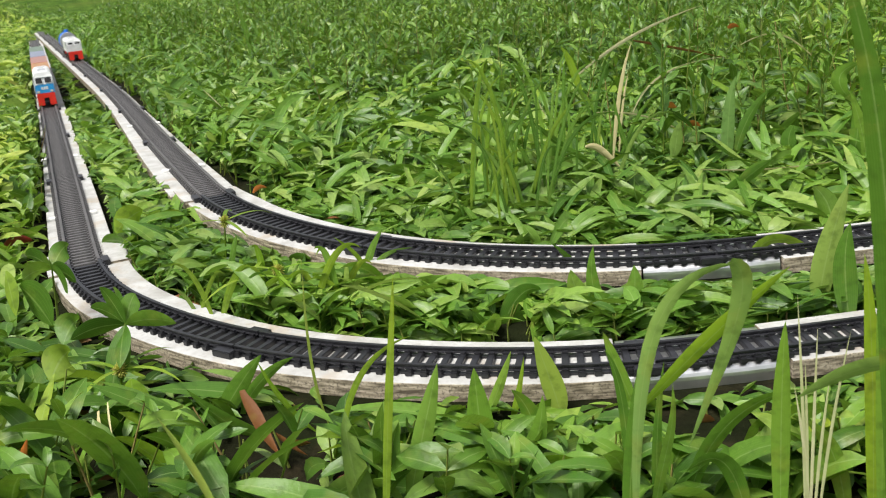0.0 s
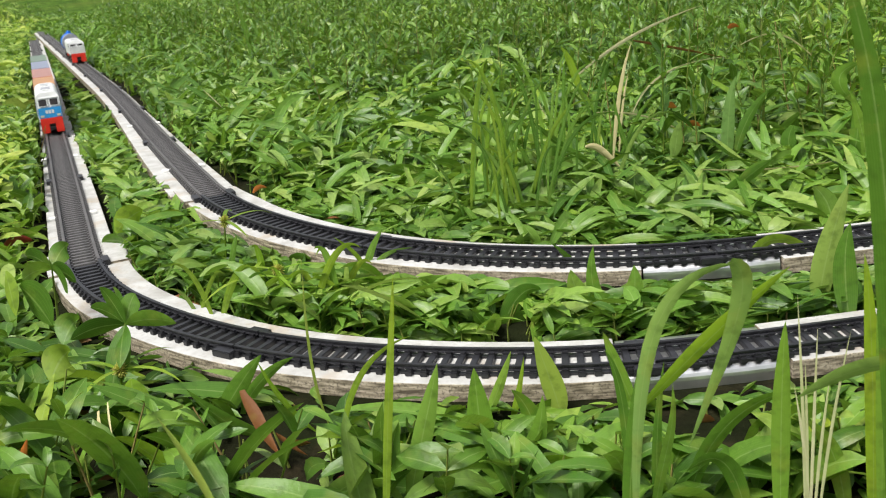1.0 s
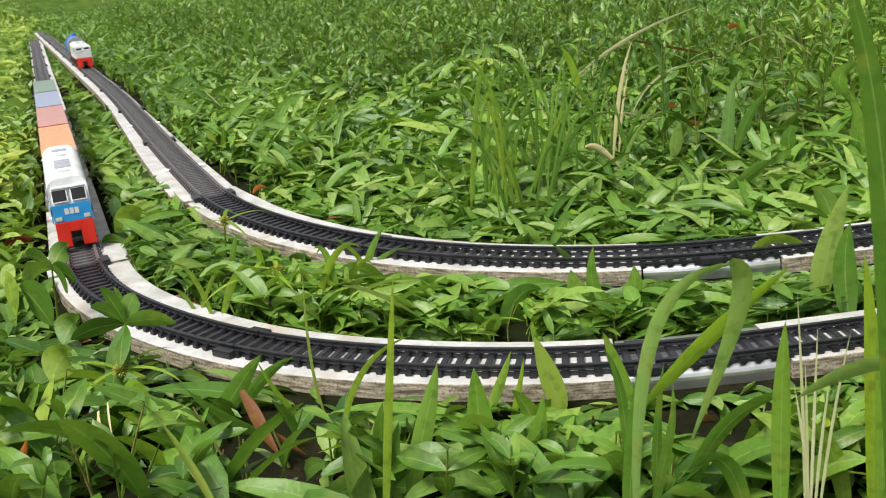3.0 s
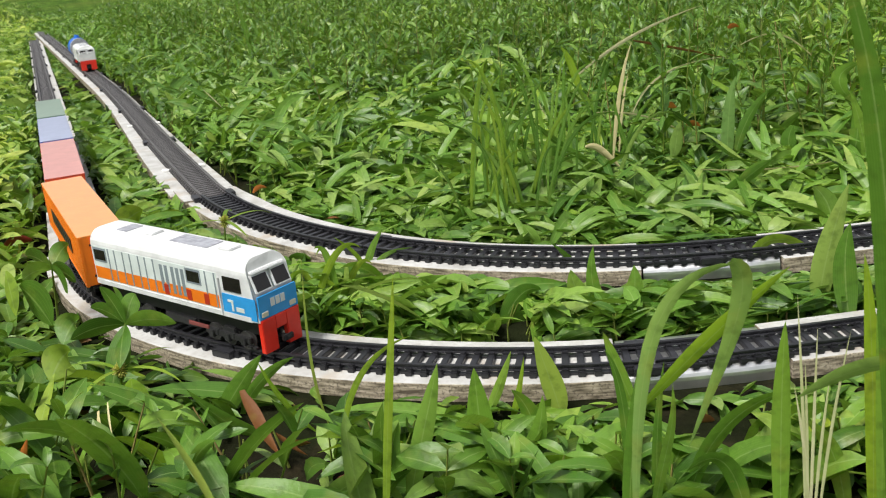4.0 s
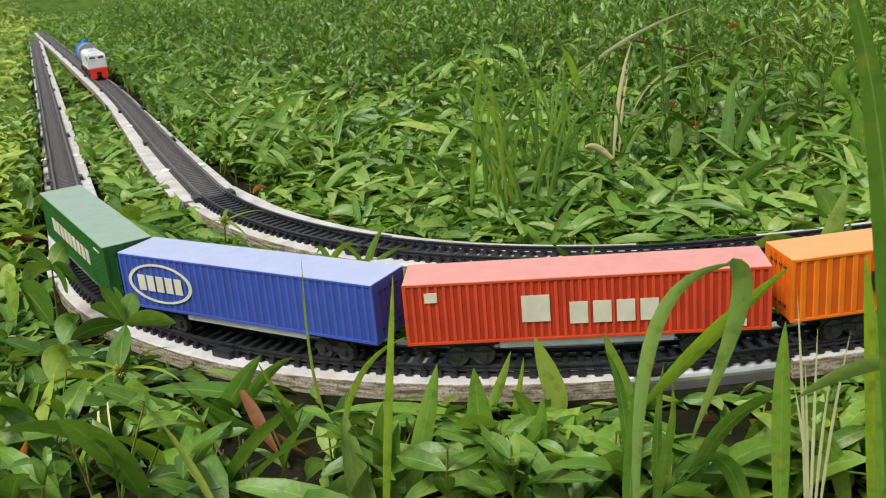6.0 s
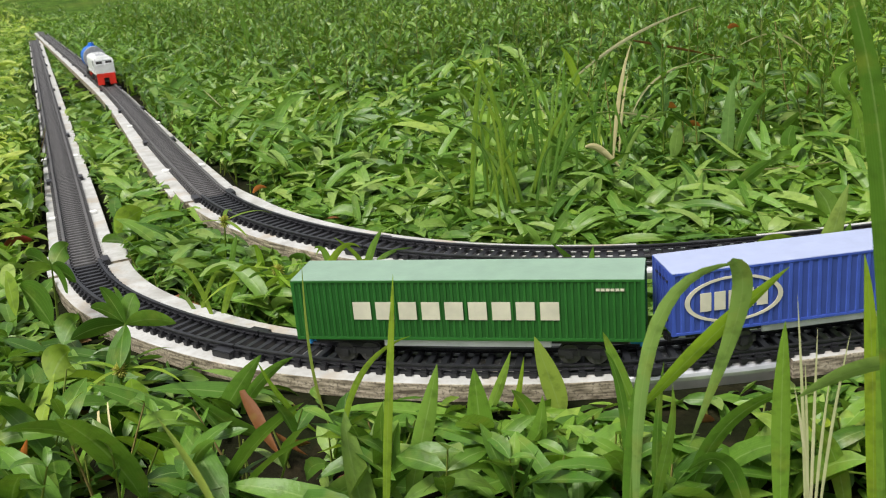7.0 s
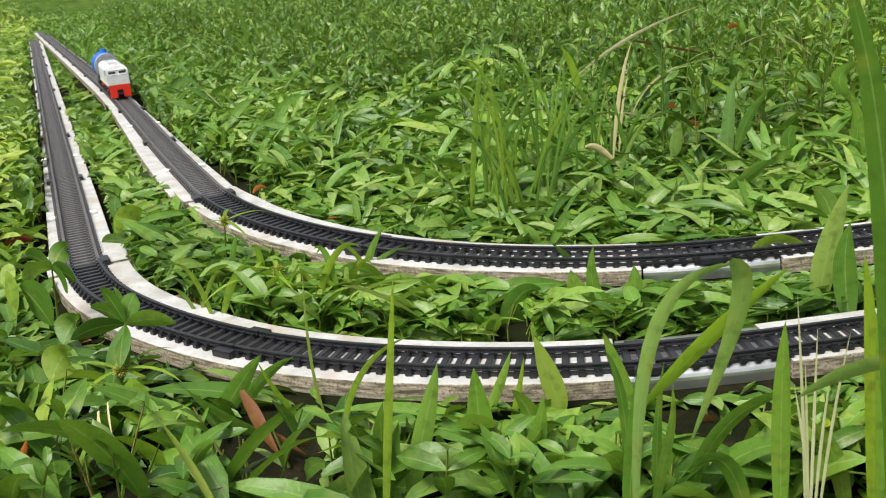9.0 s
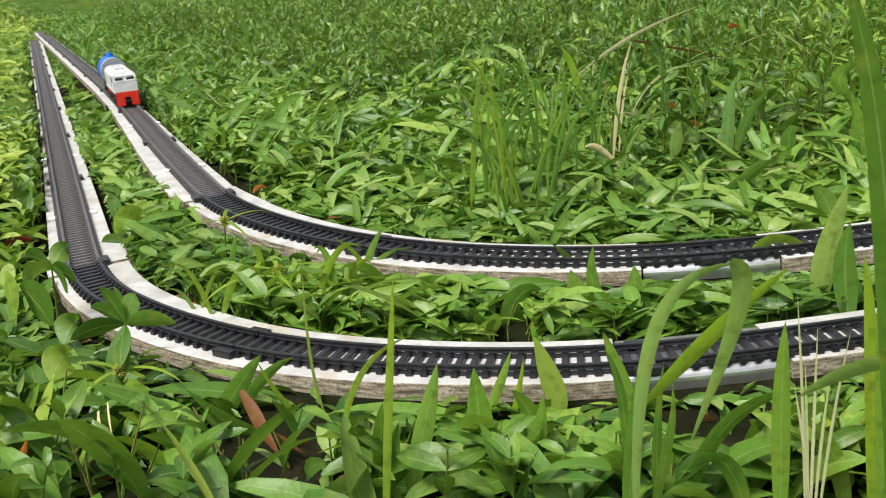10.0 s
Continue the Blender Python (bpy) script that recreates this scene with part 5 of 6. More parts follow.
blade(tuft, (0.0781, 0.4432, 0.0000), (0.0742, 0.4432, 0.0010), (0.0665, 0.4432, 0.0010), (0.0584, 0.4432, 0.0010), 0.0086, GRASS)
blade(tuft, (0.1100, 0.4461, 0.0000), (0.1134, 0.4461, 0.0010), (0.1202, 0.4461, 0.0025), (0.1268, 0.4461, 0.0010), 0.0076, LIME)
blade(tuft, (0.1603, 0.4300, 0.0000), (0.1633, 0.4300, 0.0020), (0.1695, 0.4300, 0.0123), (0.1763, 0.4300, 0.0055), 0.0086, GRASS)
blade(tuft, (0.0858, 0.4350, 0.0000), (0.0869, 0.4350, 0.0010), (0.0890, 0.4350, 0.0025), (0.0909, 0.4350, 0.0010), 0.0108, LIME)
blade(tuft, (0.1414, 0.4353, 0.0000), (0.1412, 0.4353, 0.0010), (0.1409, 0.4353, 0.0062), (0.1408, 0.4353, 0.0010), 0.0063, GRASS)
blade(tuft, (0.1784, 0.4454, 0.0000), (0.1758, 0.4454, 0.0010), (0.1710, 0.4454, 0.0010), (0.1667, 0.4454, 0.0010), 0.0066, LIME)
blade(tuft, (0.1597, 0.4282, 0.0000), (0.1578, 0.4282, 0.0010), (0.1542, 0.4282, 0.0015), (0.1510, 0.4282, 0.0010), 0.0091, GRASS)
blade(tuft, (0.1363, 0.4339, 0.0000), (0.1334, 0.4339, 0.0010), (0.1275, 0.4339, 0.0061), (0.1218, 0.4339, 0.0025), 0.0094, LIME)
blade(tuft, (0.1021, 0.4299, 0.0000), (0.1043, 0.4299, 0.0014), (0.1087, 0.4299, 0.0073), (0.1130, 0.4299, 0.0034), 0.0086, GRASS)
blade(tuft, (0.0837, 0.4301, 0.0000), (0.0827, 0.4301, 0.0031), (0.0806, 0.4301, 0.0112), (0.0782, 0.4301, 0.0087), 0.0086, LIME)
blade(tuft, (0.1047, 0.4308, 0.0000), (0.1051, 0.4308, 0.0026), (0.1057, 0.4308, 0.0129), (0.1062, 0.4308, 0.0043), 0.0091, GRASS)
blade(tuft, (0.1273, 0.4305, 0.0000), (0.1311, 0.4305, 0.0010), (0.1386, 0.4305, 0.0010), (0.1463, 0.4305, 0.0010), 0.0076, LIME)
blade(tuft, (0.1798, 0.4274, 0.0000), (0.1761, 0.4274, 0.0010), (0.1690, 0.4274, 0.0010), (0.1622, 0.4274, 0.0010), 0.0096, GRASS)
blade(tuft, (0.1446, 0.4254, 0.0000), (0.1472, 0.4254, 0.0010), (0.1525, 0.4254, 0.0023), (0.1580, 0.4254, 0.0010), 0.0080, LIME)
blade(tuft, (0.0164, 0.4440, 0.0000), (0.0212, 0.4440, 0.0060), (0.0298, 0.4440, 0.0164), (0.0373, 0.4440, 0.0100), 0.0066, GRASS)
blade(tuft, (0.0795, 0.4388, 0.0000), (0.0767, 0.4388, 0.0010), (0.0709, 0.4388, 0.0017), (0.0650, 0.4388, 0.0010), 0.0065, LIME)
blade(tuft, (0.0841, 0.4498, 0.0000), (0.0808, 0.4498, 0.0010), (0.0741, 0.4498, 0.0010), (0.0669, 0.4498, 0.0010), 0.0070, GRASS)
blade(tuft, (0.1670, 0.4332, 0.0000), (0.1624, 0.4332, 0.0016), (0.1539, 0.4332, 0.0133), (0.1458, 0.4332, 0.0063), 0.0083, LIME)
blade(tuft, (0.0732, 0.4461, 0.0000), (0.0729, 0.4461, 0.0010), (0.0718, 0.4461, 0.0078), (0.0702, 0.4461, 0.0010), 0.0061, GRASS)
blade(tuft, (0.0122, 0.4378, 0.0000), (0.0151, 0.4378, 0.0062), (0.0201, 0.4378, 0.0137), (0.0244, 0.4378, 0.0105), 0.0070, LIME)
blade(tuft, (-0.0224, 0.4351, 0.0000), (-0.0186, 0.4351, 0.0094), (-0.0121, 0.4351, 0.0183), (-0.0071, 0.4351, 0.0112), 0.0103, GRASS)
blade(tuft, (0.1010, 0.4436, 0.0000), (0.1059, 0.4436, 0.0010), (0.1152, 0.4436, 0.0076), (0.1245, 0.4436, 0.0010), 0.0073, LIME)
blade(tuft, (0.1394, 0.4442, 0.0000), (0.1383, 0.4442, 0.0010), (0.1364, 0.4442, 0.0040), (0.1346, 0.4442, 0.0010), 0.0104, GRASS)
blade(tuft, (0.1308, 0.4253, 0.0000), (0.1328, 0.4253, 0.0010), (0.1369, 0.4253, 0.0032), (0.1411, 0.4253, 0.0010), 0.0077, LIME)
blade(tuft, (0.0480, 0.4334, 0.0000), (0.0495, 0.4334, 0.0017), (0.0521, 0.4334, 0.0084), (0.0541, 0.4334, 0.0011), 0.0107, GRASS)
blade(tuft, (0.1136, 0.4425, 0.0000), (0.1139, 0.4425, 0.0010), (0.1146, 0.4425, 0.0016), (0.1152, 0.4425, 0.0010), 0.0110, LIME)
blade(tuft, (0.1331, 0.4350, 0.0000), (0.1285, 0.4350, 0.0010), (0.1194, 0.4350, 0.0038), (0.1103, 0.4350, 0.0011), 0.0097, GRASS)
blade(tuft, (-0.0148, 0.4388, 0.0000), (-0.0155, 0.4388, 0.0084), (-0.0172, 0.4388, 0.0148), (-0.0204, 0.4388, 0.0059), 0.0073, LIME)
blade(tuft, (0.0783, 0.4269, 0.0000), (0.0793, 0.4269, 0.0052), (0.0808, 0.4269, 0.0160), (0.0819, 0.4269, 0.0079), 0.0092, GRASS)
blade(tuft, (0.0973, 0.4292, 0.0000), (0.0932, 0.4292, 0.0041), (0.0850, 0.4292, 0.0156), (0.0764, 0.4292, 0.0111), 0.0068, LIME)
blade(tuft, (0.0782, 0.4399, 0.0000), (0.0744, 0.4399, 0.0029), (0.0664, 0.4399, 0.0147), (0.0578, 0.4399, 0.0097), 0.0081, GRASS)
blade(tuft, (0.0501, 0.4324, 0.0000), (0.0520, 0.4324, 0.0076), (0.0553, 0.4324, 0.0160), (0.0578, 0.4324, 0.0084), 0.0074, LIME)
blade(tuft, (-0.0228, 0.4474, 0.0000), (-0.0266, 0.4474, 0.0059), (-0.0347, 0.4474, 0.0134), (-0.0439, 0.4474, 0.0095), 0.0098, GRASS)
blade(tuft, (0.1304, 0.4357, 0.0000), (0.1350, 0.4357, 0.0036), (0.1441, 0.4357, 0.0136), (0.1535, 0.4357, 0.0037), 0.0064, LIME)
blade(tuft, (0.0738, 0.4367, 0.0000), (0.0716, 0.4367, 0.0010), (0.0671, 0.4367, 0.0069), (0.0619, 0.4367, 0.0010), 0.0107, GRASS)
blade(tuft, (0.1768, 0.4301, 0.0000), (0.1776, 0.4301, 0.0010), (0.1793, 0.4301, 0.0010), (0.1815, 0.4301, 0.0010), 0.0091, LIME)
blade(tuft, (-0.0144, 0.4316, 0.0000), (-0.0172, 0.4316, 0.0116), (-0.0234, 0.4316, 0.0202), (-0.0308, 0.4316, 0.0158), 0.0093, GRASS)
blade(tuft, (0.0973, 0.4434, 0.0000), (0.1001, 0.4434, 0.0010), (0.1056, 0.4434, 0.0054), (0.1108, 0.4434, 0.0010), 0.0110, LIME)
blade(tuft, (0.0240, 0.4318, 0.0000), (0.0283, 0.4318, 0.0135), (0.0362, 0.4318, 0.0226), (0.0432, 0.4318, 0.0176), 0.0091, GRASS)

tuft = tagged(new("grass_plant"), "tuft of tall thin grass in the weeds", "grass plant")
blade(tuft, (0.0268, 0.5831, 0.0000), (0.0302, 0.5831, 0.0524), (0.0343, 0.5831, 0.0846), (0.0368, 0.5831, 0.0795), 0.0021, LIME)
blade(tuft, (0.0171, 0.5506, 0.0000), (0.0097, 0.5506, 0.0465), (-0.0017, 0.5506, 0.0641), (-0.0233, 0.5506, 0.0613), 0.0016, GRASS)
blade(tuft, (0.0651, 0.5842, 0.0000), (0.0657, 0.5842, 0.0329), (0.0662, 0.5842, 0.0504), (0.0654, 0.5842, 0.0454), 0.0019, GRASS)
blade(tuft, (0.0227, 0.5927, 0.0000), (0.0268, 0.5927, 0.0332), (0.0325, 0.5927, 0.0494), (0.0396, 0.5927, 0.0436), 0.0020, LIME)
blade(tuft, (0.0464, 0.5562, 0.0000), (0.0397, 0.5562, 0.0450), (0.0295, 0.5562, 0.0651), (0.0101, 0.5562, 0.0621), 0.0021, GRASS)
blade(tuft, (0.0169, 0.6041, 0.0000), (0.0268, 0.6041, 0.0443), (0.0403, 0.6041, 0.0735), (0.0587, 0.6041, 0.0667), 0.0022, GRASS)
blade(tuft, (0.0495, 0.5681, 0.0000), (0.0595, 0.5681, 0.0523), (0.0732, 0.5681, 0.0821), (0.0933, 0.5681, 0.0755), 0.0023, LIME)
blade(tuft, (0.0584, 0.5492, 0.0000), (0.0675, 0.5492, 0.0654), (0.0799, 0.5492, 0.1031), (0.0972, 0.5492, 0.0970), 0.0015, GRASS)
blade(tuft, (0.0624, 0.5733, 0.0000), (0.0627, 0.5733, 0.0430), (0.0627, 0.5733, 0.0671), (0.0602, 0.5733, 0.0624), 0.0017, GRASS)
blade(tuft, (0.0356, 0.6062, 0.0000), (0.0347, 0.6062, 0.0391), (0.0326, 0.6062, 0.0661), (0.0257, 0.6062, 0.0615), 0.0021, LIME)
blade(tuft, (0.0495, 0.5869, 0.0000), (0.0591, 0.5869, 0.0321), (0.0730, 0.5869, 0.0479), (0.0944, 0.5869, 0.0408), 0.0026, GRASS)
blade(tuft, (0.0228, 0.5784, 0.0000), (0.0309, 0.5784, 0.0332), (0.0426, 0.5784, 0.0452), (0.0604, 0.5784, 0.0385), 0.0025, GRASS)
blade(tuft, (0.0483, 0.5549, 0.0000), (0.0442, 0.5549, 0.0425), (0.0378, 0.5549, 0.0599), (0.0251, 0.5549, 0.0563), 0.0020, LIME)
blade(tuft, (0.0184, 0.5976, 0.0000), (0.0266, 0.5976, 0.0276), (0.0385, 0.5976, 0.0392), (0.0566, 0.5976, 0.0323), 0.0014, GRASS)
blade(tuft, (0.0367, 0.6036, 0.0000), (0.0325, 0.6036, 0.0502), (0.0254, 0.6036, 0.0871), (0.0089, 0.6036, 0.0835), 0.0023, GRASS)
blade(tuft, (0.0163, 0.5587, 0.0000), (0.0218, 0.5587, 0.0692), (0.0284, 0.5587, 0.1095), (0.0340, 0.5587, 0.1044), 0.0022, LIME)
blade(tuft, (0.0565, 0.5569, 0.0000), (0.0671, 0.5569, 0.0506), (0.0820, 0.5569, 0.0763), (0.1045, 0.5569, 0.0696), 0.0026, GRASS)
blade(tuft, (0.0181, 0.5651, 0.0000), (0.0234, 0.5651, 0.0681), (0.0297, 0.5651, 0.1094), (0.0346, 0.5651, 0.1043), 0.0016, GRASS)
blade(tuft, (0.0435, 0.5572, 0.0000), (0.0401, 0.5572, 0.0679), (0.0340, 0.5572, 0.1094), (0.0192, 0.5572, 0.1061), 0.0024, LIME)
blade(tuft, (0.0622, 0.5744, 0.0000), (0.0716, 0.5744, 0.0503), (0.0847, 0.5744, 0.0811), (0.1039, 0.5744, 0.0745), 0.0019, GRASS)
blade(tuft, (0.0493, 0.6093, 0.0000), (0.0532, 0.6093, 0.0376), (0.0582, 0.6093, 0.0650), (0.0636, 0.6093, 0.0593), 0.0021, GRASS)
blade(tuft, (0.0385, 0.5562, 0.0000), (0.0387, 0.5562, 0.0463), (0.0387, 0.5562, 0.0667), (0.0360, 0.5562, 0.0621), 0.0016, LIME)
blade(tuft, (0.0622, 0.5657, 0.0000), (0.0642, 0.5657, 0.0473), (0.0666, 0.5657, 0.0733), (0.0681, 0.5657, 0.0683), 0.0013, GRASS)
blade(tuft, (0.0405, 0.5362, 0.0000), (0.0336, 0.5362, 0.0550), (0.0230, 0.5362, 0.0788), (0.0025, 0.5362, 0.0760), 0.0021, GRASS)
blade(tuft, (0.0469, 0.5899, 0.0000), (0.0479, 0.5899, 0.0385), (0.0489, 0.5899, 0.0615), (0.0478, 0.5899, 0.0565), 0.0018, LIME)
blade(tuft, (0.0545, 0.6112, 0.0000), (0.0479, 0.6112, 0.0553), (0.0371, 0.6112, 0.1006), (0.0143, 0.6112, 0.0976), 0.0022, GRASS)
blade(tuft, (0.0264, 0.5614, 0.0000), (0.0276, 0.5614, 0.0502), (0.0286, 0.5614, 0.0747), (0.0271, 0.5614, 0.0701), 0.0017, GRASS)
blade(tuft, (0.0294, 0.5625, 0.0000), (0.0290, 0.5625, 0.0498), (0.0276, 0.5625, 0.0744), (0.0220, 0.5625, 0.0701), 0.0017, LIME)
blade(tuft, (0.0513, 0.5569, 0.0000), (0.0443, 0.5569, 0.0506), (0.0335, 0.5569, 0.0767), (0.0125, 0.5569, 0.0738), 0.0023, GRASS)
blade(tuft, (0.0253, 0.5673, 0.0000), (0.0338, 0.5673, 0.0600), (0.0450, 0.5673, 0.0947), (0.0594, 0.5673, 0.0887), 0.0015, GRASS)
blade(tuft, (0.0514, 0.6004, 0.0000), (0.0460, 0.6004, 0.0487), (0.0371, 0.6004, 0.0847), (0.0183, 0.6004, 0.0813), 0.0017, LIME)
blade(tuft, (0.0370, 0.5852, 0.0000), (0.0467, 0.5852, 0.0572), (0.0596, 0.5852, 0.0951), (0.0770, 0.5852, 0.0887), 0.0017, GRASS)
blade(tuft, (0.0586, 0.5752, 0.0000), (0.0600, 0.5752, 0.0563), (0.0611, 0.5752, 0.0929), (0.0594, 0.5752, 0.0883), 0.0015, GRASS)
blade(tuft, (0.0232, 0.5543, 0.0000), (0.0302, 0.5543, 0.0437), (0.0402, 0.5543, 0.0594), (0.0547, 0.5543, 0.0532), 0.0015, LIME)
blade(tuft, (0.0516, 0.5420, 0.0000), (0.0553, 0.5420, 0.0456), (0.0605, 0.5420, 0.0624), (0.0674, 0.5420, 0.0570), 0.0017, GRASS)
blade(tuft, (0.0286, 0.5658, 0.0000), (0.0368, 0.5658, 0.0590), (0.0476, 0.5658, 0.0927), (0.0615, 0.5658, 0.0867), 0.0018, GRASS)
blade(tuft, (0.0327, 0.5316, 0.0000), (0.0323, 0.5316, 0.0467), (0.0312, 0.5316, 0.0602), (0.0277, 0.5316, 0.0559), 0.0015, LIME)
blade(tuft, (0.0652, 0.6101, 0.0000), (0.0739, 0.6101, 0.0201), (0.0866, 0.6101, 0.0320), (0.1065, 0.6101, 0.0248), 0.0019, GRASS)
blade(tuft, (0.0619, 0.5862, 0.0000), (0.0578, 0.5862, 0.0362), (0.0515, 0.5862, 0.0575), (0.0386, 0.5862, 0.0536), 0.0024, GRASS)
blade(tuft, (0.0377, 0.5368, 0.0000), (0.0362, 0.5368, 0.0633), (0.0332, 0.5368, 0.0944), (0.0245, 0.5368, 0.0907), 0.0016, LIME)
blade(tuft, (0.0462, 0.6062, 0.0000), (0.0434, 0.6062, 0.0303), (0.0387, 0.6062, 0.0498), (0.0286, 0.6062, 0.0455), 0.0014, GRASS)
blade(tuft, (0.0494, 0.5791, 0.0000), (0.0587, 0.5791, 0.0328), (0.0722, 0.5791, 0.0470), (0.0931, 0.5791, 0.0400), 0.0025, GRASS)
blade(tuft, (0.0155, 0.5862, 0.0000), (0.0236, 0.5862, 0.0590), (0.0339, 0.5862, 0.0971), (0.0459, 0.5862, 0.0911), 0.0017, LIME)
blade(tuft, (0.0396, 0.5595, 0.0000), (0.0390, 0.5595, 0.0382), (0.0380, 0.5595, 0.0519), (0.0345, 0.5595, 0.0473), 0.0021, GRASS)
blade(tuft, (0.0264, 0.5604, 0.0000), (0.0353, 0.5604, 0.0536), (0.0476, 0.5604, 0.0806), (0.0646, 0.5604, 0.0743), 0.0023, GRASS)
blade(tuft, (0.0253, 0.5969, 0.0000), (0.0276, 0.5969, 0.0338), (0.0304, 0.5969, 0.0522), (0.0326, 0.5969, 0.0468), 0.0015, LIME)

tuft = tagged(new("grass_plant"), "tuft of grass at the weeds' edge", "grass plant")
blade(tuft, (0.1146, 0.6332, 0.0000), (0.1212, 0.6332, 0.0211), (0.1308, 0.6332, 0.0412), (0.1457, 0.6332, 0.0343), 0.0013, GRASS)
blade(tuft, (0.1101, 0.6248, 0.0000), (0.1043, 0.6248, 0.0438), (0.0954, 0.6248, 0.0834), (0.0782, 0.6248, 0.0797), 0.0017, GRASS)
blade(tuft, (0.0823, 0.5856, 0.0000), (0.0834, 0.5856, 0.0378), (0.0846, 0.5856, 0.0586), (0.0850, 0.5856, 0.0535), 0.0013, GRASS)
blade(tuft, (0.0760, 0.6519, 0.0000), (0.0725, 0.6519, 0.0481), (0.0663, 0.6519, 0.0957), (0.0516, 0.6519, 0.0916), 0.0028, GRASS)
blade(tuft, (0.0691, 0.6102, 0.0000), (0.0717, 0.6102, 0.0485), (0.0746, 0.6102, 0.0846), (0.0761, 0.6102, 0.0793), 0.0018, GRASS)
blade(tuft, (0.0965, 0.6083, 0.0000), (0.0999, 0.6083, 0.0448), (0.1043, 0.6083, 0.0793), (0.1094, 0.6083, 0.0738), 0.0016, GRASS)
blade(tuft, (0.0684, 0.5876, 0.0000), (0.0710, 0.5876, 0.0404), (0.0745, 0.5876, 0.0629), (0.0781, 0.5876, 0.0575), 0.0019, GRASS)
blade(tuft, (0.0740, 0.6126, 0.0000), (0.0738, 0.6126, 0.0380), (0.0731, 0.6126, 0.0654), (0.0693, 0.6126, 0.0605), 0.0025, GRASS)
blade(tuft, (0.1065, 0.6222, 0.0000), (0.1104, 0.6222, 0.0384), (0.1156, 0.6222, 0.0714), (0.1223, 0.6222, 0.0655), 0.0019, GRASS)
blade(tuft, (0.0981, 0.6013, 0.0000), (0.0983, 0.6013, 0.0354), (0.0983, 0.6013, 0.0594), (0.0965, 0.6013, 0.0544), 0.0020, GRASS)
blade(tuft, (0.0923, 0.6163, 0.0000), (0.0980, 0.6163, 0.0530), (0.1055, 0.6163, 0.0967), (0.1150, 0.6163, 0.0908), 0.0019, GRASS)
blade(tuft, (0.1148, 0.6466, 0.0000), (0.1244, 0.6466, 0.0337), (0.1378, 0.6466, 0.0692), (0.1586, 0.6466, 0.0619), 0.0026, GRASS)
blade(tuft, (0.0811, 0.6360, 0.0000), (0.0833, 0.6360, 0.0485), (0.0855, 0.6360, 0.0924), (0.0855, 0.6360, 0.0872), 0.0025, GRASS)
blade(tuft, (0.1118, 0.6278, 0.0000), (0.1184, 0.6278, 0.0281), (0.1276, 0.6278, 0.0534), (0.1418, 0.6278, 0.0467), 0.0024, GRASS)
blade(tuft, (0.0740, 0.6453, 0.0000), (0.0787, 0.6453, 0.0512), (0.0844, 0.6453, 0.0992), (0.0897, 0.6453, 0.0934), 0.0015, GRASS)
blade(tuft, (0.0655, 0.5959, 0.0000), (0.0618, 0.5959, 0.0595), (0.0554, 0.5959, 0.1021), (0.0407, 0.5959, 0.0985), 0.0026, GRASS)
blade(tuft, (0.0690, 0.6369, 0.0000), (0.0779, 0.6369, 0.0489), (0.0898, 0.6369, 0.0921), (0.1058, 0.6369, 0.0854), 0.0026, GRASS)
blade(tuft, (0.1016, 0.5840, 0.0000), (0.1104, 0.5840, 0.0421), (0.1228, 0.5840, 0.0680), (0.1423, 0.5840, 0.0612), 0.0025, GRASS)
blade(tuft, (0.1083, 0.6432, 0.0000), (0.1101, 0.6432, 0.0235), (0.1123, 0.6432, 0.0484), (0.1144, 0.6432, 0.0426), 0.0015, GRASS)
blade(tuft, (0.1182, 0.6497, 0.0000), (0.1123, 0.6497, 0.0359), (0.1032, 0.6497, 0.0752), (0.0857, 0.6497, 0.0713), 0.0021, GRASS)
blade(tuft, (0.0810, 0.6435, 0.0000), (0.0781, 0.6435, 0.0429), (0.0729, 0.6435, 0.0839), (0.0607, 0.6435, 0.0797), 0.0022, GRASS)
blade(tuft, (0.0851, 0.6157, 0.0000), (0.0850, 0.6157, 0.0433), (0.0843, 0.6157, 0.0776), (0.0803, 0.6157, 0.0727), 0.0018, GRASS)

tuft = tagged(new("grass_plant"), "tall grass blades far back", "grass plant")
blade(tuft, (-0.2517, 1.5000, -0.0320), (-0.2487, 1.5000, 0.0014), (-0.2551, 1.5000, 0.0426), (-0.2686, 1.5000, 0.0994), 0.0090, GRASS)
blade(tuft, (0.2141, 0.7055, 0.0000), (0.2098, 0.7055, 0.0111), (0.2137, 0.7055, 0.0311), (0.2175, 0.7055, 0.0588), 0.0070, GRASS)
blade(tuft, (0.1977, 0.6640, 0.0000), (0.2013, 0.6640, 0.0250), (0.2125, 0.6640, 0.0393), (0.2235, 0.6640, 0.0535), 0.0090, GRASS)
blade(tuft, (0.2340, 0.5810, 0.0000), (0.2502, 0.5810, 0.0249), (0.2526, 0.5810, 0.0452), (0.2433, 0.5810, 0.0660), 0.0090, GRASS)

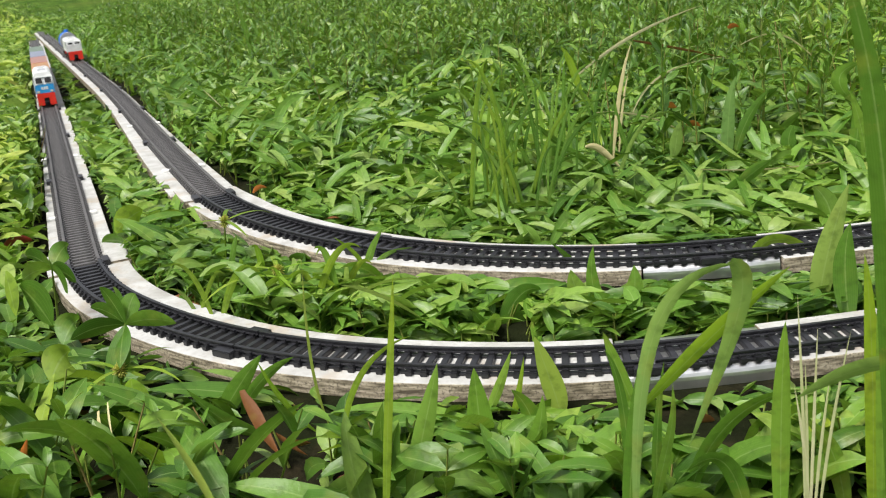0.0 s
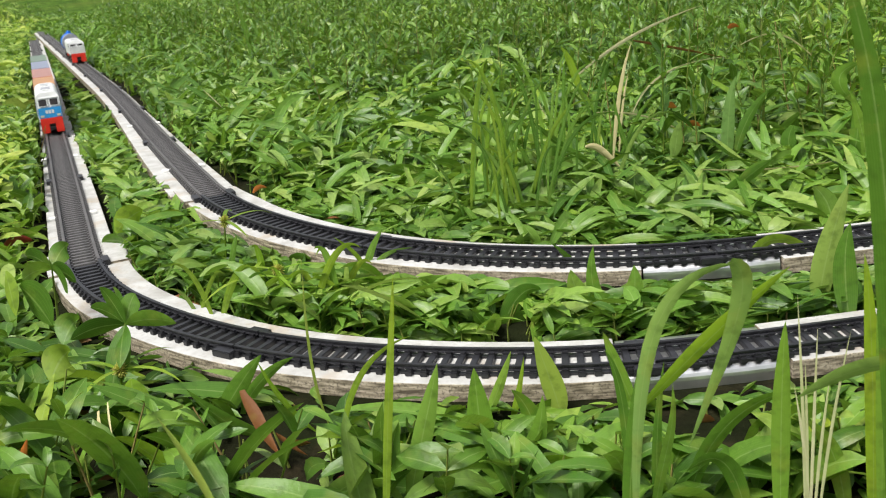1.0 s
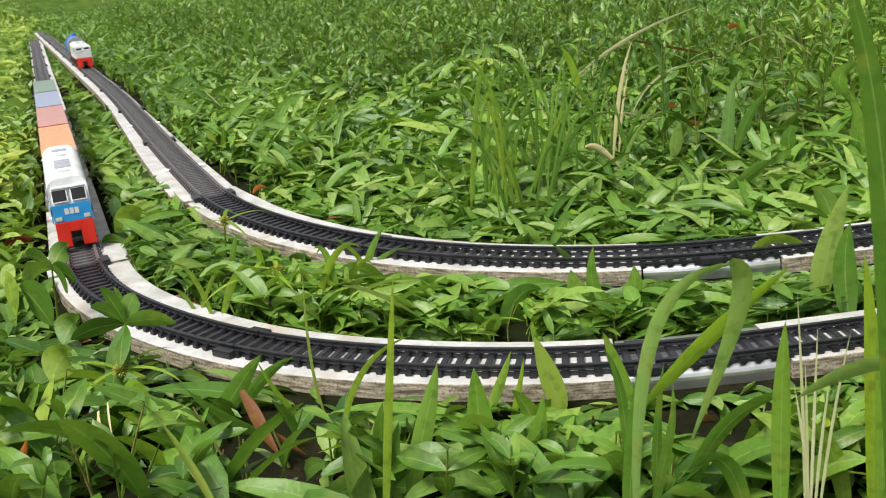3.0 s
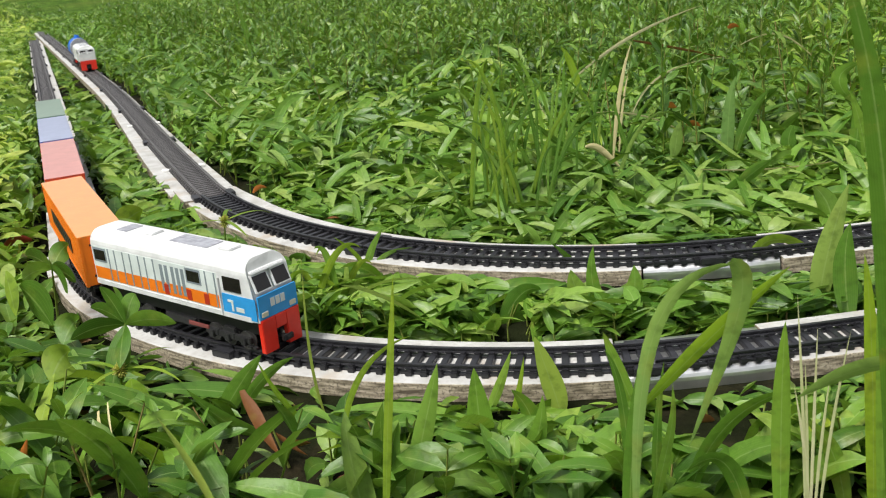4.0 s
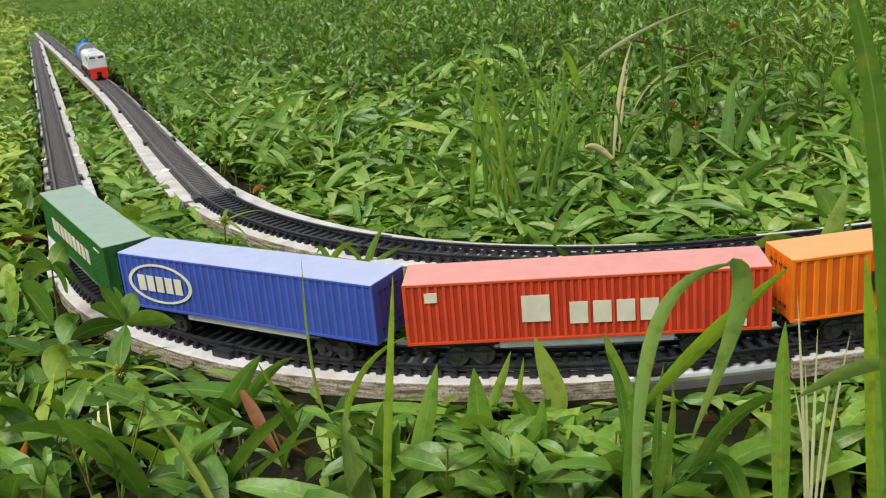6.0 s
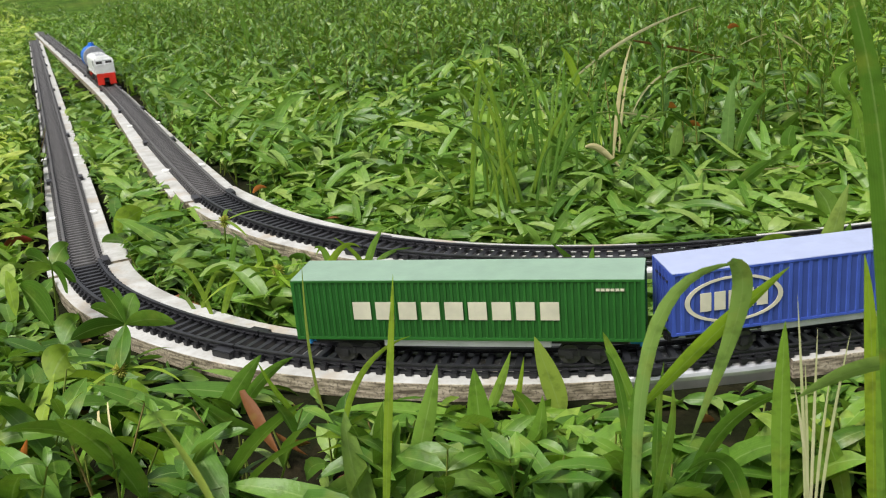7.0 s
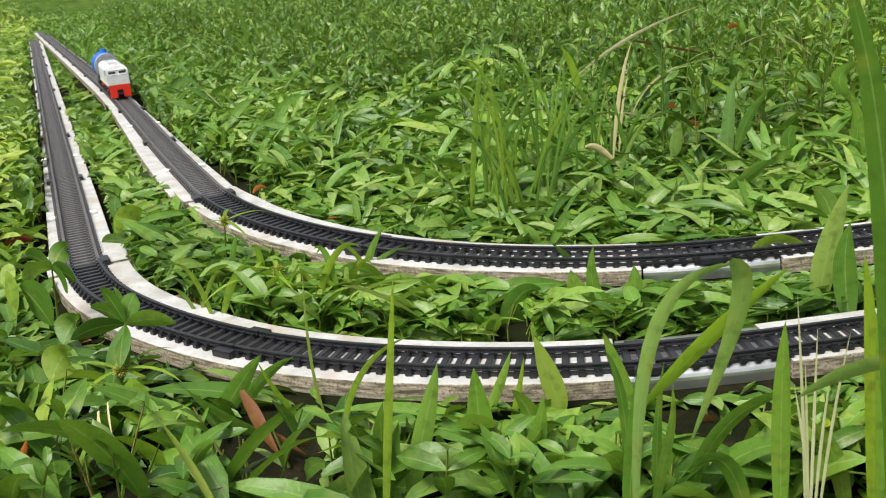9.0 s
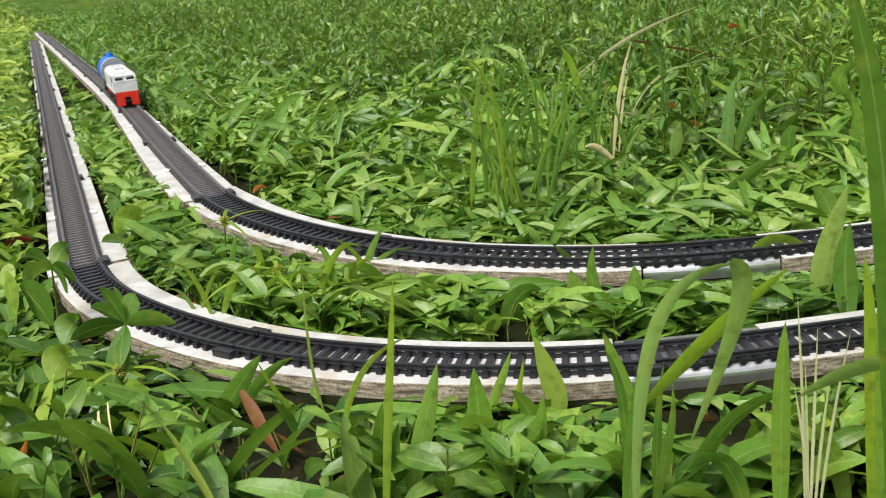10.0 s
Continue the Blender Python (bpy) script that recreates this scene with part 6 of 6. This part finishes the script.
tuft = tagged(new("dry_grass"), "pale dead grass stalks bent over the weeds", "dry grass")
blade(tuft, (0.1113, 0.6200, 0.0246), (0.1140, 0.6200, 0.0568), (0.1183, 0.6200, 0.0843), (0.1249, 0.6200, 0.0991), 0.0025, STRAW)
blade(tuft, (0.1167, 0.6300, 0.0216), (0.1186, 0.6300, 0.0508), (0.1213, 0.6300, 0.0685), (0.1244, 0.6300, 0.0788), 0.0016, STRAW)
blade(tuft, (0.1406, 0.7000, 0.0388), (0.1490, 0.7000, 0.0579), (0.1629, 0.7000, 0.0722), (0.2078, 0.7000, 0.0721), 0.0015, STRAW)
blade(tuft, (0.1154, 0.7900, 0.0525), (0.1425, 0.7900, 0.0719), (0.1647, 0.7900, 0.0851), (0.2148, 0.7900, 0.0986), 0.0028, STRAW)
blade(tuft, (0.1601, 0.7900, 0.0760), (0.1731, 0.7900, 0.0723), (0.1950, 0.7900, 0.0673), (0.2346, 0.7900, 0.0555), 0.0025, DRY)
blade(tuft, (0.2433, 0.7900, 0.0652), (0.2737, 0.7900, 0.0798), (0.2827, 0.7900, 0.0704), (0.3184, 0.7900, 0.0322), 0.0015, STRAW)
blade(tuft, (0.1065, 0.6600, 0.0496), (0.1289, 0.6600, 0.0495), (0.1512, 0.6600, 0.0437), (0.1736, 0.6600, 0.0253), 0.0013, STRAW)
blade(tuft, (0.0664, 0.6600, 0.0663), (0.0698, 0.6600, 0.0605), (0.0732, 0.6600, 0.0545), (0.0759, 0.6600, 0.0494), 0.0013, STRAW)
blade(tuft, (0.1504, 0.5600, 0.0325), (0.1764, 0.5600, 0.0284), (0.2089, 0.5600, 0.0271), (0.2443, 0.5600, 0.0322), 0.0013, STRAW)
blade(tuft, (-0.1825, 0.8300, 0.0612), (-0.1778, 0.8300, 0.0561), (-0.1739, 0.8300, 0.0511), (-0.1693, 0.8300, 0.0451), 0.0010, STRAW)

tuft = tagged(new("grass_plant"), "broad green leaves standing out of the weeds", "grass plant")
blade(tuft, (0.1768, 0.6000, 0.0200), (0.1784, 0.6000, 0.0375), (0.1766, 0.6000, 0.0619), (0.1823, 0.6000, 0.0766), 0.0078, SILVER)
blade(tuft, (0.1820, 0.6000, 0.0266), (0.1853, 0.6000, 0.0438), (0.1919, 0.6000, 0.0571), (0.2026, 0.6000, 0.0670), 0.0064, GRASS)
blade(tuft, (0.2414, 0.5800, 0.0630), (0.2311, 0.5800, 0.0738), (0.2374, 0.5800, 0.0797), (0.2478, 0.5800, 0.0814), 0.0092, GRASS)
blade(tuft, (0.2550, 0.5800, 0.0213), (0.2526, 0.5800, 0.0352), (0.2485, 0.5800, 0.0524), (0.2430, 0.5800, 0.0645), 0.0065, GRASS)
blade(tuft, (0.1669, 0.5500, 0.0236), (0.1764, 0.5500, 0.0293), (0.1827, 0.5500, 0.0353), (0.1875, 0.5500, 0.0365), 0.0080, GRASS)
blade(tuft, (0.1450, 0.5400, 0.0153), (0.1608, 0.5400, 0.0204), (0.1701, 0.5400, 0.0325), (0.1856, 0.5400, 0.0407), 0.0078, GRASS)
blade(tuft, (0.2166, 0.6000, 0.0252), (0.2136, 0.6000, 0.0325), (0.2145, 0.6000, 0.0395), (0.2178, 0.6000, 0.0437), 0.0094, GRASS)
blade(tuft, (0.2021, 0.5000, 0.0141), (0.2033, 0.5000, 0.0216), (0.1971, 0.5000, 0.0313), (0.1926, 0.5000, 0.0348), 0.0106, CARPET)
blade(tuft, (0.1238, 0.6200, 0.0234), (0.1188, 0.6200, 0.0384), (0.1138, 0.6200, 0.0497), (0.1127, 0.6200, 0.0709), 0.0032, GRASS)
blade(tuft, (0.1025, 0.6800, 0.0577), (0.0975, 0.6800, 0.0734), (0.0953, 0.6800, 0.0849), (0.0896, 0.6800, 0.0921), 0.0054, LIME)
blade(tuft, (0.1440, 0.6000, 0.0301), (0.1475, 0.6000, 0.0385), (0.1458, 0.6000, 0.0439), (0.1493, 0.6000, 0.0523), 0.0077, CARPET)
blade(tuft, (0.0807, 0.6000, 0.0429), (0.0739, 0.6000, 0.0452), (0.0675, 0.6000, 0.0528), (0.0594, 0.6000, 0.0604), 0.0041, GRASS)

tuft = tagged(new("dead_leaf"), "small orange withered leaves deep in the weeds", "dead leaf")
blade(tuft, (0.1551, 0.6600, 0.0520), (0.1573, 0.6600, 0.0503), (0.1588, 0.6600, 0.0487), (0.1618, 0.6600, 0.0484), 0.0046, RUSTY)
blade(tuft, (0.1629, 0.6400, 0.0404), (0.1655, 0.6400, 0.0416), (0.1691, 0.6400, 0.0413), (0.1720, 0.6400, 0.0388), 0.0045, RUSTY)
blade(tuft, (0.2365, 0.8000, 0.0777), (0.2392, 0.8000, 0.0792), (0.2418, 0.8000, 0.0798), (0.2454, 0.8000, 0.0777), 0.0042, RUSTY)

tuft = tagged(new("dead_leaf"), "pale dry curled leaf caught in the weeds", "dead leaf")
blade(tuft, (0.0909, 0.5976, 0.0418), (0.0974, 0.5976, 0.0436), (0.1040, 0.5976, 0.0343), (0.1123, 0.5976, 0.0272), 0.0050, STRAW, fold=0.80)

tuft = tagged(new("dead_leaf"), "brown curled dead leaf on the ground", "dead leaf")
blade(tuft, (-0.0780, 0.3350, 0.0274), (-0.0760, 0.3300, 0.0188), (-0.0714, 0.3250, 0.0120), (-0.0640, 0.3200, 0.0077), 0.0071, DRY, fold=.9)
blade(tuft, (-0.0694, 0.3350, 0.0097), (-0.0643, 0.3300, 0.0084), (-0.0609, 0.3300, 0.0034), (-0.0559, 0.3300, 0.0015), 0.0030, DRY, fold=.6)

tuft = tagged(new("dead_leaf"), "dark red fallen leaf beside the track", "dead leaf")
blade(tuft, (-0.2643, 0.5850, 0.0124), (-0.2613, 0.5950, 0.0153), (-0.2565, 0.6000, 0.0139), (-0.2502, 0.6000, 0.0144), 0.0090, RED_LEAF, fold=0.70)

tuft = tagged(new("dead_leaf"), "dry pale stalk with a twisted sheath", "dead leaf")
blade(tuft, (-0.1188, 0.3050, 0.0390), (-0.1184, 0.2950, 0.0315), (-0.1062, 0.2850, 0.0340), (-0.0945, 0.2750, 0.0207), 0.0038, STRAW, fold=.7)
blade(tuft, (-0.1148, 0.3050, 0.0420), (-0.1144, 0.3000, 0.0346), (-0.1122, 0.2950, 0.0330), (-0.1080, 0.2900, 0.0313), 0.0014, STRAW)

tuft = tagged(new("dead_leaf"), "yellowing dry stem leaning forward", "dead leaf")
blade(tuft, (-0.0525, 0.1900, 0.0654), (-0.0593, 0.2000, 0.0697), (-0.0649, 0.2100, 0.0731), (-0.0737, 0.2250, 0.0751), 0.0047, STALK, fold=.6)

tuft = tagged(new("dead_leaf"), "rusty withered leaf standing in the weeds", "dead leaf")
blade(tuft, (-0.1444, 0.2900, 0.0183), (-0.1419, 0.2900, 0.0265), (-0.1402, 0.2900, 0.0325), (-0.1367, 0.2900, 0.0387), 0.0036, RUSTY, fold=.5)

tuft = tagged(new("dead_leaf"), "small rust-red dead leaf", "dead leaf")
blade(tuft, (0.0267, 0.4350, 0.0010), (0.0309, 0.4350, 0.0010), (0.0349, 0.4350, 0.0010), (0.0389, 0.4350, 0.0010), 0.0070, RUSTY, fold=0.40)

tuft = tagged(new("dead_leaf"), "small orange fallen leaf", "dead leaf")
blade(tuft, (-0.1115, 0.5976, 0.0322), (-0.1085, 0.5976, 0.0362), (-0.1062, 0.5976, 0.0360), (-0.1028, 0.5976, 0.0348), 0.0032, RUSTY, fold=0.40)

tuft = tagged(new("dead_leaf"), "brown withered leaves under the grass", "dead leaf")
blade(tuft, (-0.0648, 0.3400, 0.0010), (-0.0632, 0.3400, 0.0010), (-0.0594, 0.3400, 0.0010), (-0.0558, 0.3400, 0.0010), 0.0040, DRY)
blade(tuft, (-0.0567, 0.4600, 0.0089), (-0.0528, 0.4600, 0.0070), (-0.0462, 0.4600, 0.0049), (-0.0397, 0.4600, 0.0013), 0.0030, DRY)
blade(tuft, (0.0873, 0.3300, 0.0010), (0.0894, 0.3300, 0.0010), (0.0915, 0.3300, 0.0010), (0.0936, 0.3300, 0.0010), 0.0060, DRY)

tuft = tagged(new("flowering_grass"), "pale seeding grass spikes on thin stalks", "grass plant")
blade(tuft, (0.0976, 0.2500, 0.0000), (0.0961, 0.2500, 0.0400), (0.0947, 0.2500, 0.0585), (0.0929, 0.2500, 0.0819), 0.0009, SEED)
blade(tuft, (0.0980, 0.2500, 0.0000), (0.0972, 0.2500, 0.0335), (0.0965, 0.2500, 0.0458), (0.0956, 0.2500, 0.0618), 0.0009, SEED)
blade(tuft, (0.0986, 0.2500, 0.0000), (0.0986, 0.2500, 0.0366), (0.0986, 0.2500, 0.0519), (0.0987, 0.2500, 0.0716), 0.0009, SEED)
blade(tuft, (0.0993, 0.2500, 0.0000), (0.1003, 0.2500, 0.0321), (0.1014, 0.2500, 0.0432), (0.1027, 0.2500, 0.0577), 0.0009, SEED)
blade(tuft, (0.1002, 0.2500, 0.0000), (0.1026, 0.2500, 0.0359), (0.1048, 0.2500, 0.0508), (0.1078, 0.2500, 0.0699), 0.0009, SEED)
blade(tuft, (0.0993, 0.2500, 0.0000), (0.0972, 0.2500, 0.0313), (0.0952, 0.2500, 0.0417), (0.0927, 0.2500, 0.0553), 0.0009, SEED)

weed = tagged(new("broadleaf_weed"), "green weed with a whorl of broad leaves", "weed")
stalk(weed, (-0.1514, 0.3850, 0.0000), (-0.1310, 0.3850, 0.0382), 0.0009, STALK)
blade(weed, (-0.1311, 0.3850, 0.0374), (-0.1234, 0.3817, 0.0409), (-0.1154, 0.3783, 0.0418), (-0.1077, 0.3750, 0.0401), 0.0090, WEED, fold=0.2, peak=0.5)
blade(weed, (-0.1311, 0.3850, 0.0374), (-0.1381, 0.3834, 0.0392), (-0.1454, 0.3816, 0.0384), (-0.1524, 0.3800, 0.0349), 0.0090, WEED, fold=0.2, peak=0.5)
blade(weed, (-0.1311, 0.3850, 0.0374), (-0.1335, 0.3850, 0.0457), (-0.1360, 0.3850, 0.0516), (-0.1384, 0.3850, 0.0546), 0.0070, WEED, fold=0.2, peak=0.5)
blade(weed, (-0.1311, 0.3850, 0.0374), (-0.1335, 0.3900, 0.0437), (-0.1359, 0.3951, 0.0474), (-0.1383, 0.4000, 0.0484), 0.0080, WEED, fold=0.2, peak=0.5)
blade(weed, (-0.1311, 0.3850, 0.0374), (-0.1295, 0.3866, 0.0437), (-0.1279, 0.3884, 0.0475), (-0.1263, 0.3900, 0.0486), 0.0080, WEED, fold=0.2, peak=0.5)
blade(weed, (-0.1311, 0.3850, 0.0374), (-0.1313, 0.3800, 0.0360), (-0.1314, 0.3750, 0.0318), (-0.1316, 0.3700, 0.0251), 0.0090, WEED, fold=0.2, peak=0.5)
blade(weed, (-0.1311, 0.3850, 0.0374), (-0.1337, 0.3807, 0.0307), (-0.1365, 0.3763, 0.0211), (-0.1391, 0.3720, 0.0091), 0.0100, WEED, fold=0.2, peak=0.5)
blade(weed, (-0.1311, 0.3850, 0.0374), (-0.1359, 0.3866, 0.0423), (-0.1408, 0.3884, 0.0446), (-0.1456, 0.3900, 0.0442), 0.0080, WEED, fold=0.2, peak=0.5)

weed = tagged(new("broadleaf_weed"), "small weed with pointed leaves beside the board", "weed")
stalk(weed, (-0.1933, 0.4700, 0.0000), (-0.1900, 0.4700, 0.0361), 0.0009, STALK)
blade(weed, (-0.1900, 0.4700, 0.0361), (-0.1936, 0.4667, 0.0385), (-0.1972, 0.4633, 0.0383), (-0.2008, 0.4600, 0.0355), 0.0110, WEED, fold=0.2, peak=0.5)
blade(weed, (-0.1900, 0.4700, 0.0361), (-0.1951, 0.4733, 0.0406), (-0.2003, 0.4767, 0.0424), (-0.2054, 0.4800, 0.0416), 0.0110, WEED, fold=0.2, peak=0.5)
blade(weed, (-0.1900, 0.4700, 0.0361), (-0.1877, 0.4733, 0.0418), (-0.1854, 0.4767, 0.0450), (-0.1831, 0.4800, 0.0454), 0.0100, WEED, fold=0.2, peak=0.5)
blade(weed, (-0.1900, 0.4700, 0.0361), (-0.1853, 0.4667, 0.0374), (-0.1805, 0.4633, 0.0360), (-0.1758, 0.4600, 0.0320), 0.0110, WEED, fold=0.2, peak=0.5)
blade(weed, (-0.1900, 0.4700, 0.0361), (-0.1864, 0.4651, 0.0362), (-0.1826, 0.4600, 0.0336), (-0.1790, 0.4550, 0.0284), 0.0110, WEED, fold=0.2, peak=0.5)
blade(weed, (-0.1793, 0.4300, 0.0227), (-0.1842, 0.4333, 0.0309), (-0.1893, 0.4367, 0.0367), (-0.1942, 0.4400, 0.0396), 0.0200, WEED, fold=0.2, peak=0.5)
blade(weed, (-0.1987, 0.4400, 0.0472), (-0.1973, 0.4367, 0.0437), (-0.1958, 0.4333, 0.0374), (-0.1944, 0.4300, 0.0286), 0.0090, LIME, fold=0.2, peak=0.5)
blade(weed, (-0.1680, 0.4100, 0.0211), (-0.1663, 0.4133, 0.0261), (-0.1644, 0.4167, 0.0286), (-0.1627, 0.4200, 0.0284), 0.0140, GRASS, fold=0.2, peak=0.5)
blade(weed, (-0.1640, 0.3800, 0.0177), (-0.1618, 0.3833, 0.0232), (-0.1595, 0.3867, 0.0262), (-0.1573, 0.3900, 0.0264), 0.0150, LIME, fold=0.2, peak=0.5)
blade(weed, (-0.1257, 0.3600, 0.0028), (-0.1259, 0.3616, 0.0119), (-0.1261, 0.3634, 0.0186), (-0.1263, 0.3650, 0.0225), 0.0130, LIME, fold=0.2, peak=0.5)

weed = tagged(new("broadleaf_weed"), "lone broad leaves beside the straight track", "weed")
stalk(weed, (-0.1999, 0.6000, 0.0000), (-0.1992, 0.6000, 0.0133), 0.0009, STALK)
blade(weed, (-0.1990, 0.6000, 0.0144), (-0.1937, 0.6033, 0.0203), (-0.1883, 0.6067, 0.0237), (-0.1830, 0.6100, 0.0244), 0.0160, LIME, fold=0.2, peak=0.5)
blade(weed, (-0.1901, 0.5900, 0.0102), (-0.1817, 0.5867, 0.0143), (-0.1731, 0.5833, 0.0159), (-0.1647, 0.5800, 0.0147), 0.0100, WEED, fold=0.2, peak=0.5)
blade(weed, (-0.1903, 0.5900, 0.0095), (-0.1964, 0.5933, 0.0119), (-0.2027, 0.5967, 0.0116), (-0.2088, 0.6000, 0.0087), 0.0090, WEED, fold=0.2, peak=0.5)

weed = tagged(new("broadleaf_weed"), "weed leaning over the far board", "weed")
weed.location.z = float(dip(1.15))
stalk(weed, (-0.3720, 1.1500, 0.0000), (-0.3677, 1.1500, 0.0031), 0.0009, STALK)
blade(weed, (-0.3680, 1.1500, 0.0010), (-0.3638, 1.1599, 0.0061), (-0.3594, 1.1701, 0.0093), (-0.3552, 1.1800, 0.0045), 0.0180, WEED, fold=0.2, peak=0.5)
blade(weed, (-0.3680, 1.1500, 0.0010), (-0.3731, 1.1533, 0.0088), (-0.3785, 1.1567, 0.0148), (-0.3836, 1.1600, 0.0127), 0.0160, LIME, fold=0.2, peak=0.5)
blade(weed, (-0.3680, 1.1500, 0.0010), (-0.3552, 1.1335, 0.0026), (-0.3420, 1.1165, 0.0022), (-0.3292, 1.1000, 0.0010), 0.0160, LIME, fold=0.2, peak=0.5)
blade(weed, (-0.3680, 1.1500, 0.0010), (-0.3735, 1.1434, 0.0022), (-0.3793, 1.1366, 0.0014), (-0.3848, 1.1300, 0.0010), 0.0160, LIME, fold=0.2, peak=0.5)
blade(weed, (-0.3680, 1.1500, 0.0010), (-0.3715, 1.1665, 0.0095), (-0.3751, 1.1835, 0.0163), (-0.3786, 1.2000, 0.0150), 0.0150, WEED, fold=0.2, peak=0.5)
blade(weed, (-0.3680, 1.1500, 0.0010), (-0.3768, 1.1500, 0.0065), (-0.3860, 1.1500, 0.0102), (-0.3948, 1.1500, 0.0058), 0.0180, WEED, fold=0.2, peak=0.5)
blade(weed, (-0.3680, 1.1500, 0.0010), (-0.3605, 1.1401, 0.0059), (-0.3527, 1.1299, 0.0089), (-0.3452, 1.1200, 0.0039), 0.0160, LIME, fold=0.2, peak=0.5)
blade(weed, (-0.3680, 1.1500, 0.0010), (-0.3764, 1.1731, 0.0111), (-0.3852, 1.1969, 0.0195), (-0.3936, 1.2200, 0.0197), 0.0150, WEED, fold=0.2, peak=0.5)

seed_head((-0.1187, 0.5200, 0.0000), (-0.1144, 0.5200, 0.0384), 0.0032)
seed_head((-0.0989, 0.4700, 0.0000), (-0.0958, 0.4700, 0.0230), 0.0026)
seed_head((-0.0822, 0.4700, 0.0000), (-0.0812, 0.4700, 0.0257), 0.0030)
seed_head((-0.1359, 0.3750, 0.0000), (-0.1335, 0.3750, 0.0222), 0.0030)


# ---------------------------------------------------------------- what moves
# seconds and the way of each locomotive's middle along its line, in metres
CONTAINER_RUN = ((0, -0.062), (1, 0.205), (2.5, 0.576), (3.8, 0.882), (4.2, 0.976), (4.5, 1.047), (5.0, 1.163), (5.4, 1.251), (7.0, 1.643), (7.5, 1.755), (8.0, 1.905), (10.0, 2.42))
TANK_RUN = ((0, -0.586), (1, -0.519), (2.5, -0.423), (4.5, -0.279), (5.5, -0.195), (7.5, 0.009), (9, 0.141), (10, 0.233))


def run_at(rows, t):
    """Smooth way at t: cubic through the rows, with slopes taken from their neighbours."""
    T, S = np.array([r[0] for r in rows], float), np.array([r[1] for r in rows], float)
    slope = np.gradient(S, T)
    i = int(np.clip(np.searchsorted(T, t) - 1, 0, len(T) - 2))
    w = T[i + 1] - T[i]
    u = (t - T[i]) / w
    return ((2 * u**3 - 3 * u**2 + 1) * S[i] + (u**3 - 2 * u**2 + u) * w * slope[i] + (3 * u**2 - 2 * u**3) * S[i + 1] + (u**3 - u**2) * w * slope[i + 1])


def ride(line, s, reach):
    """Pose of a vehicle whose two bogies, reach either side of s, stand on the line."""
    ax, ay, _ = line.at(s + reach)
    bx, by, _ = line.at(s - reach)
    az, bz = float(dip(ay)), float(dip(by))
    tip = math.atan2(bz - az, math.hypot(ax - bx, ay - by))
    return Matrix.Translation(((ax + bx) / 2, (ay + by) / 2, line.z + (az + bz) / 2)) @ Matrix.Rotation(math.atan2(ay - by, ax - bx), 4, 'Z') @ Matrix.Rotation(tip, 4, 'Y')


def motions():
    times = [i * .2 for i in range(51)]
    for line, run, train in ((NEAR, CONTAINER_RUN, CONTAINER_TRAIN), (FAR, TANK_RUN, TANK_TRAIN)):
        for thing, behind, reach in train:
            walk(thing, [(t, ride(line, run_at(run, t) + mm(behind), mm(reach))) for t in times])


motions()
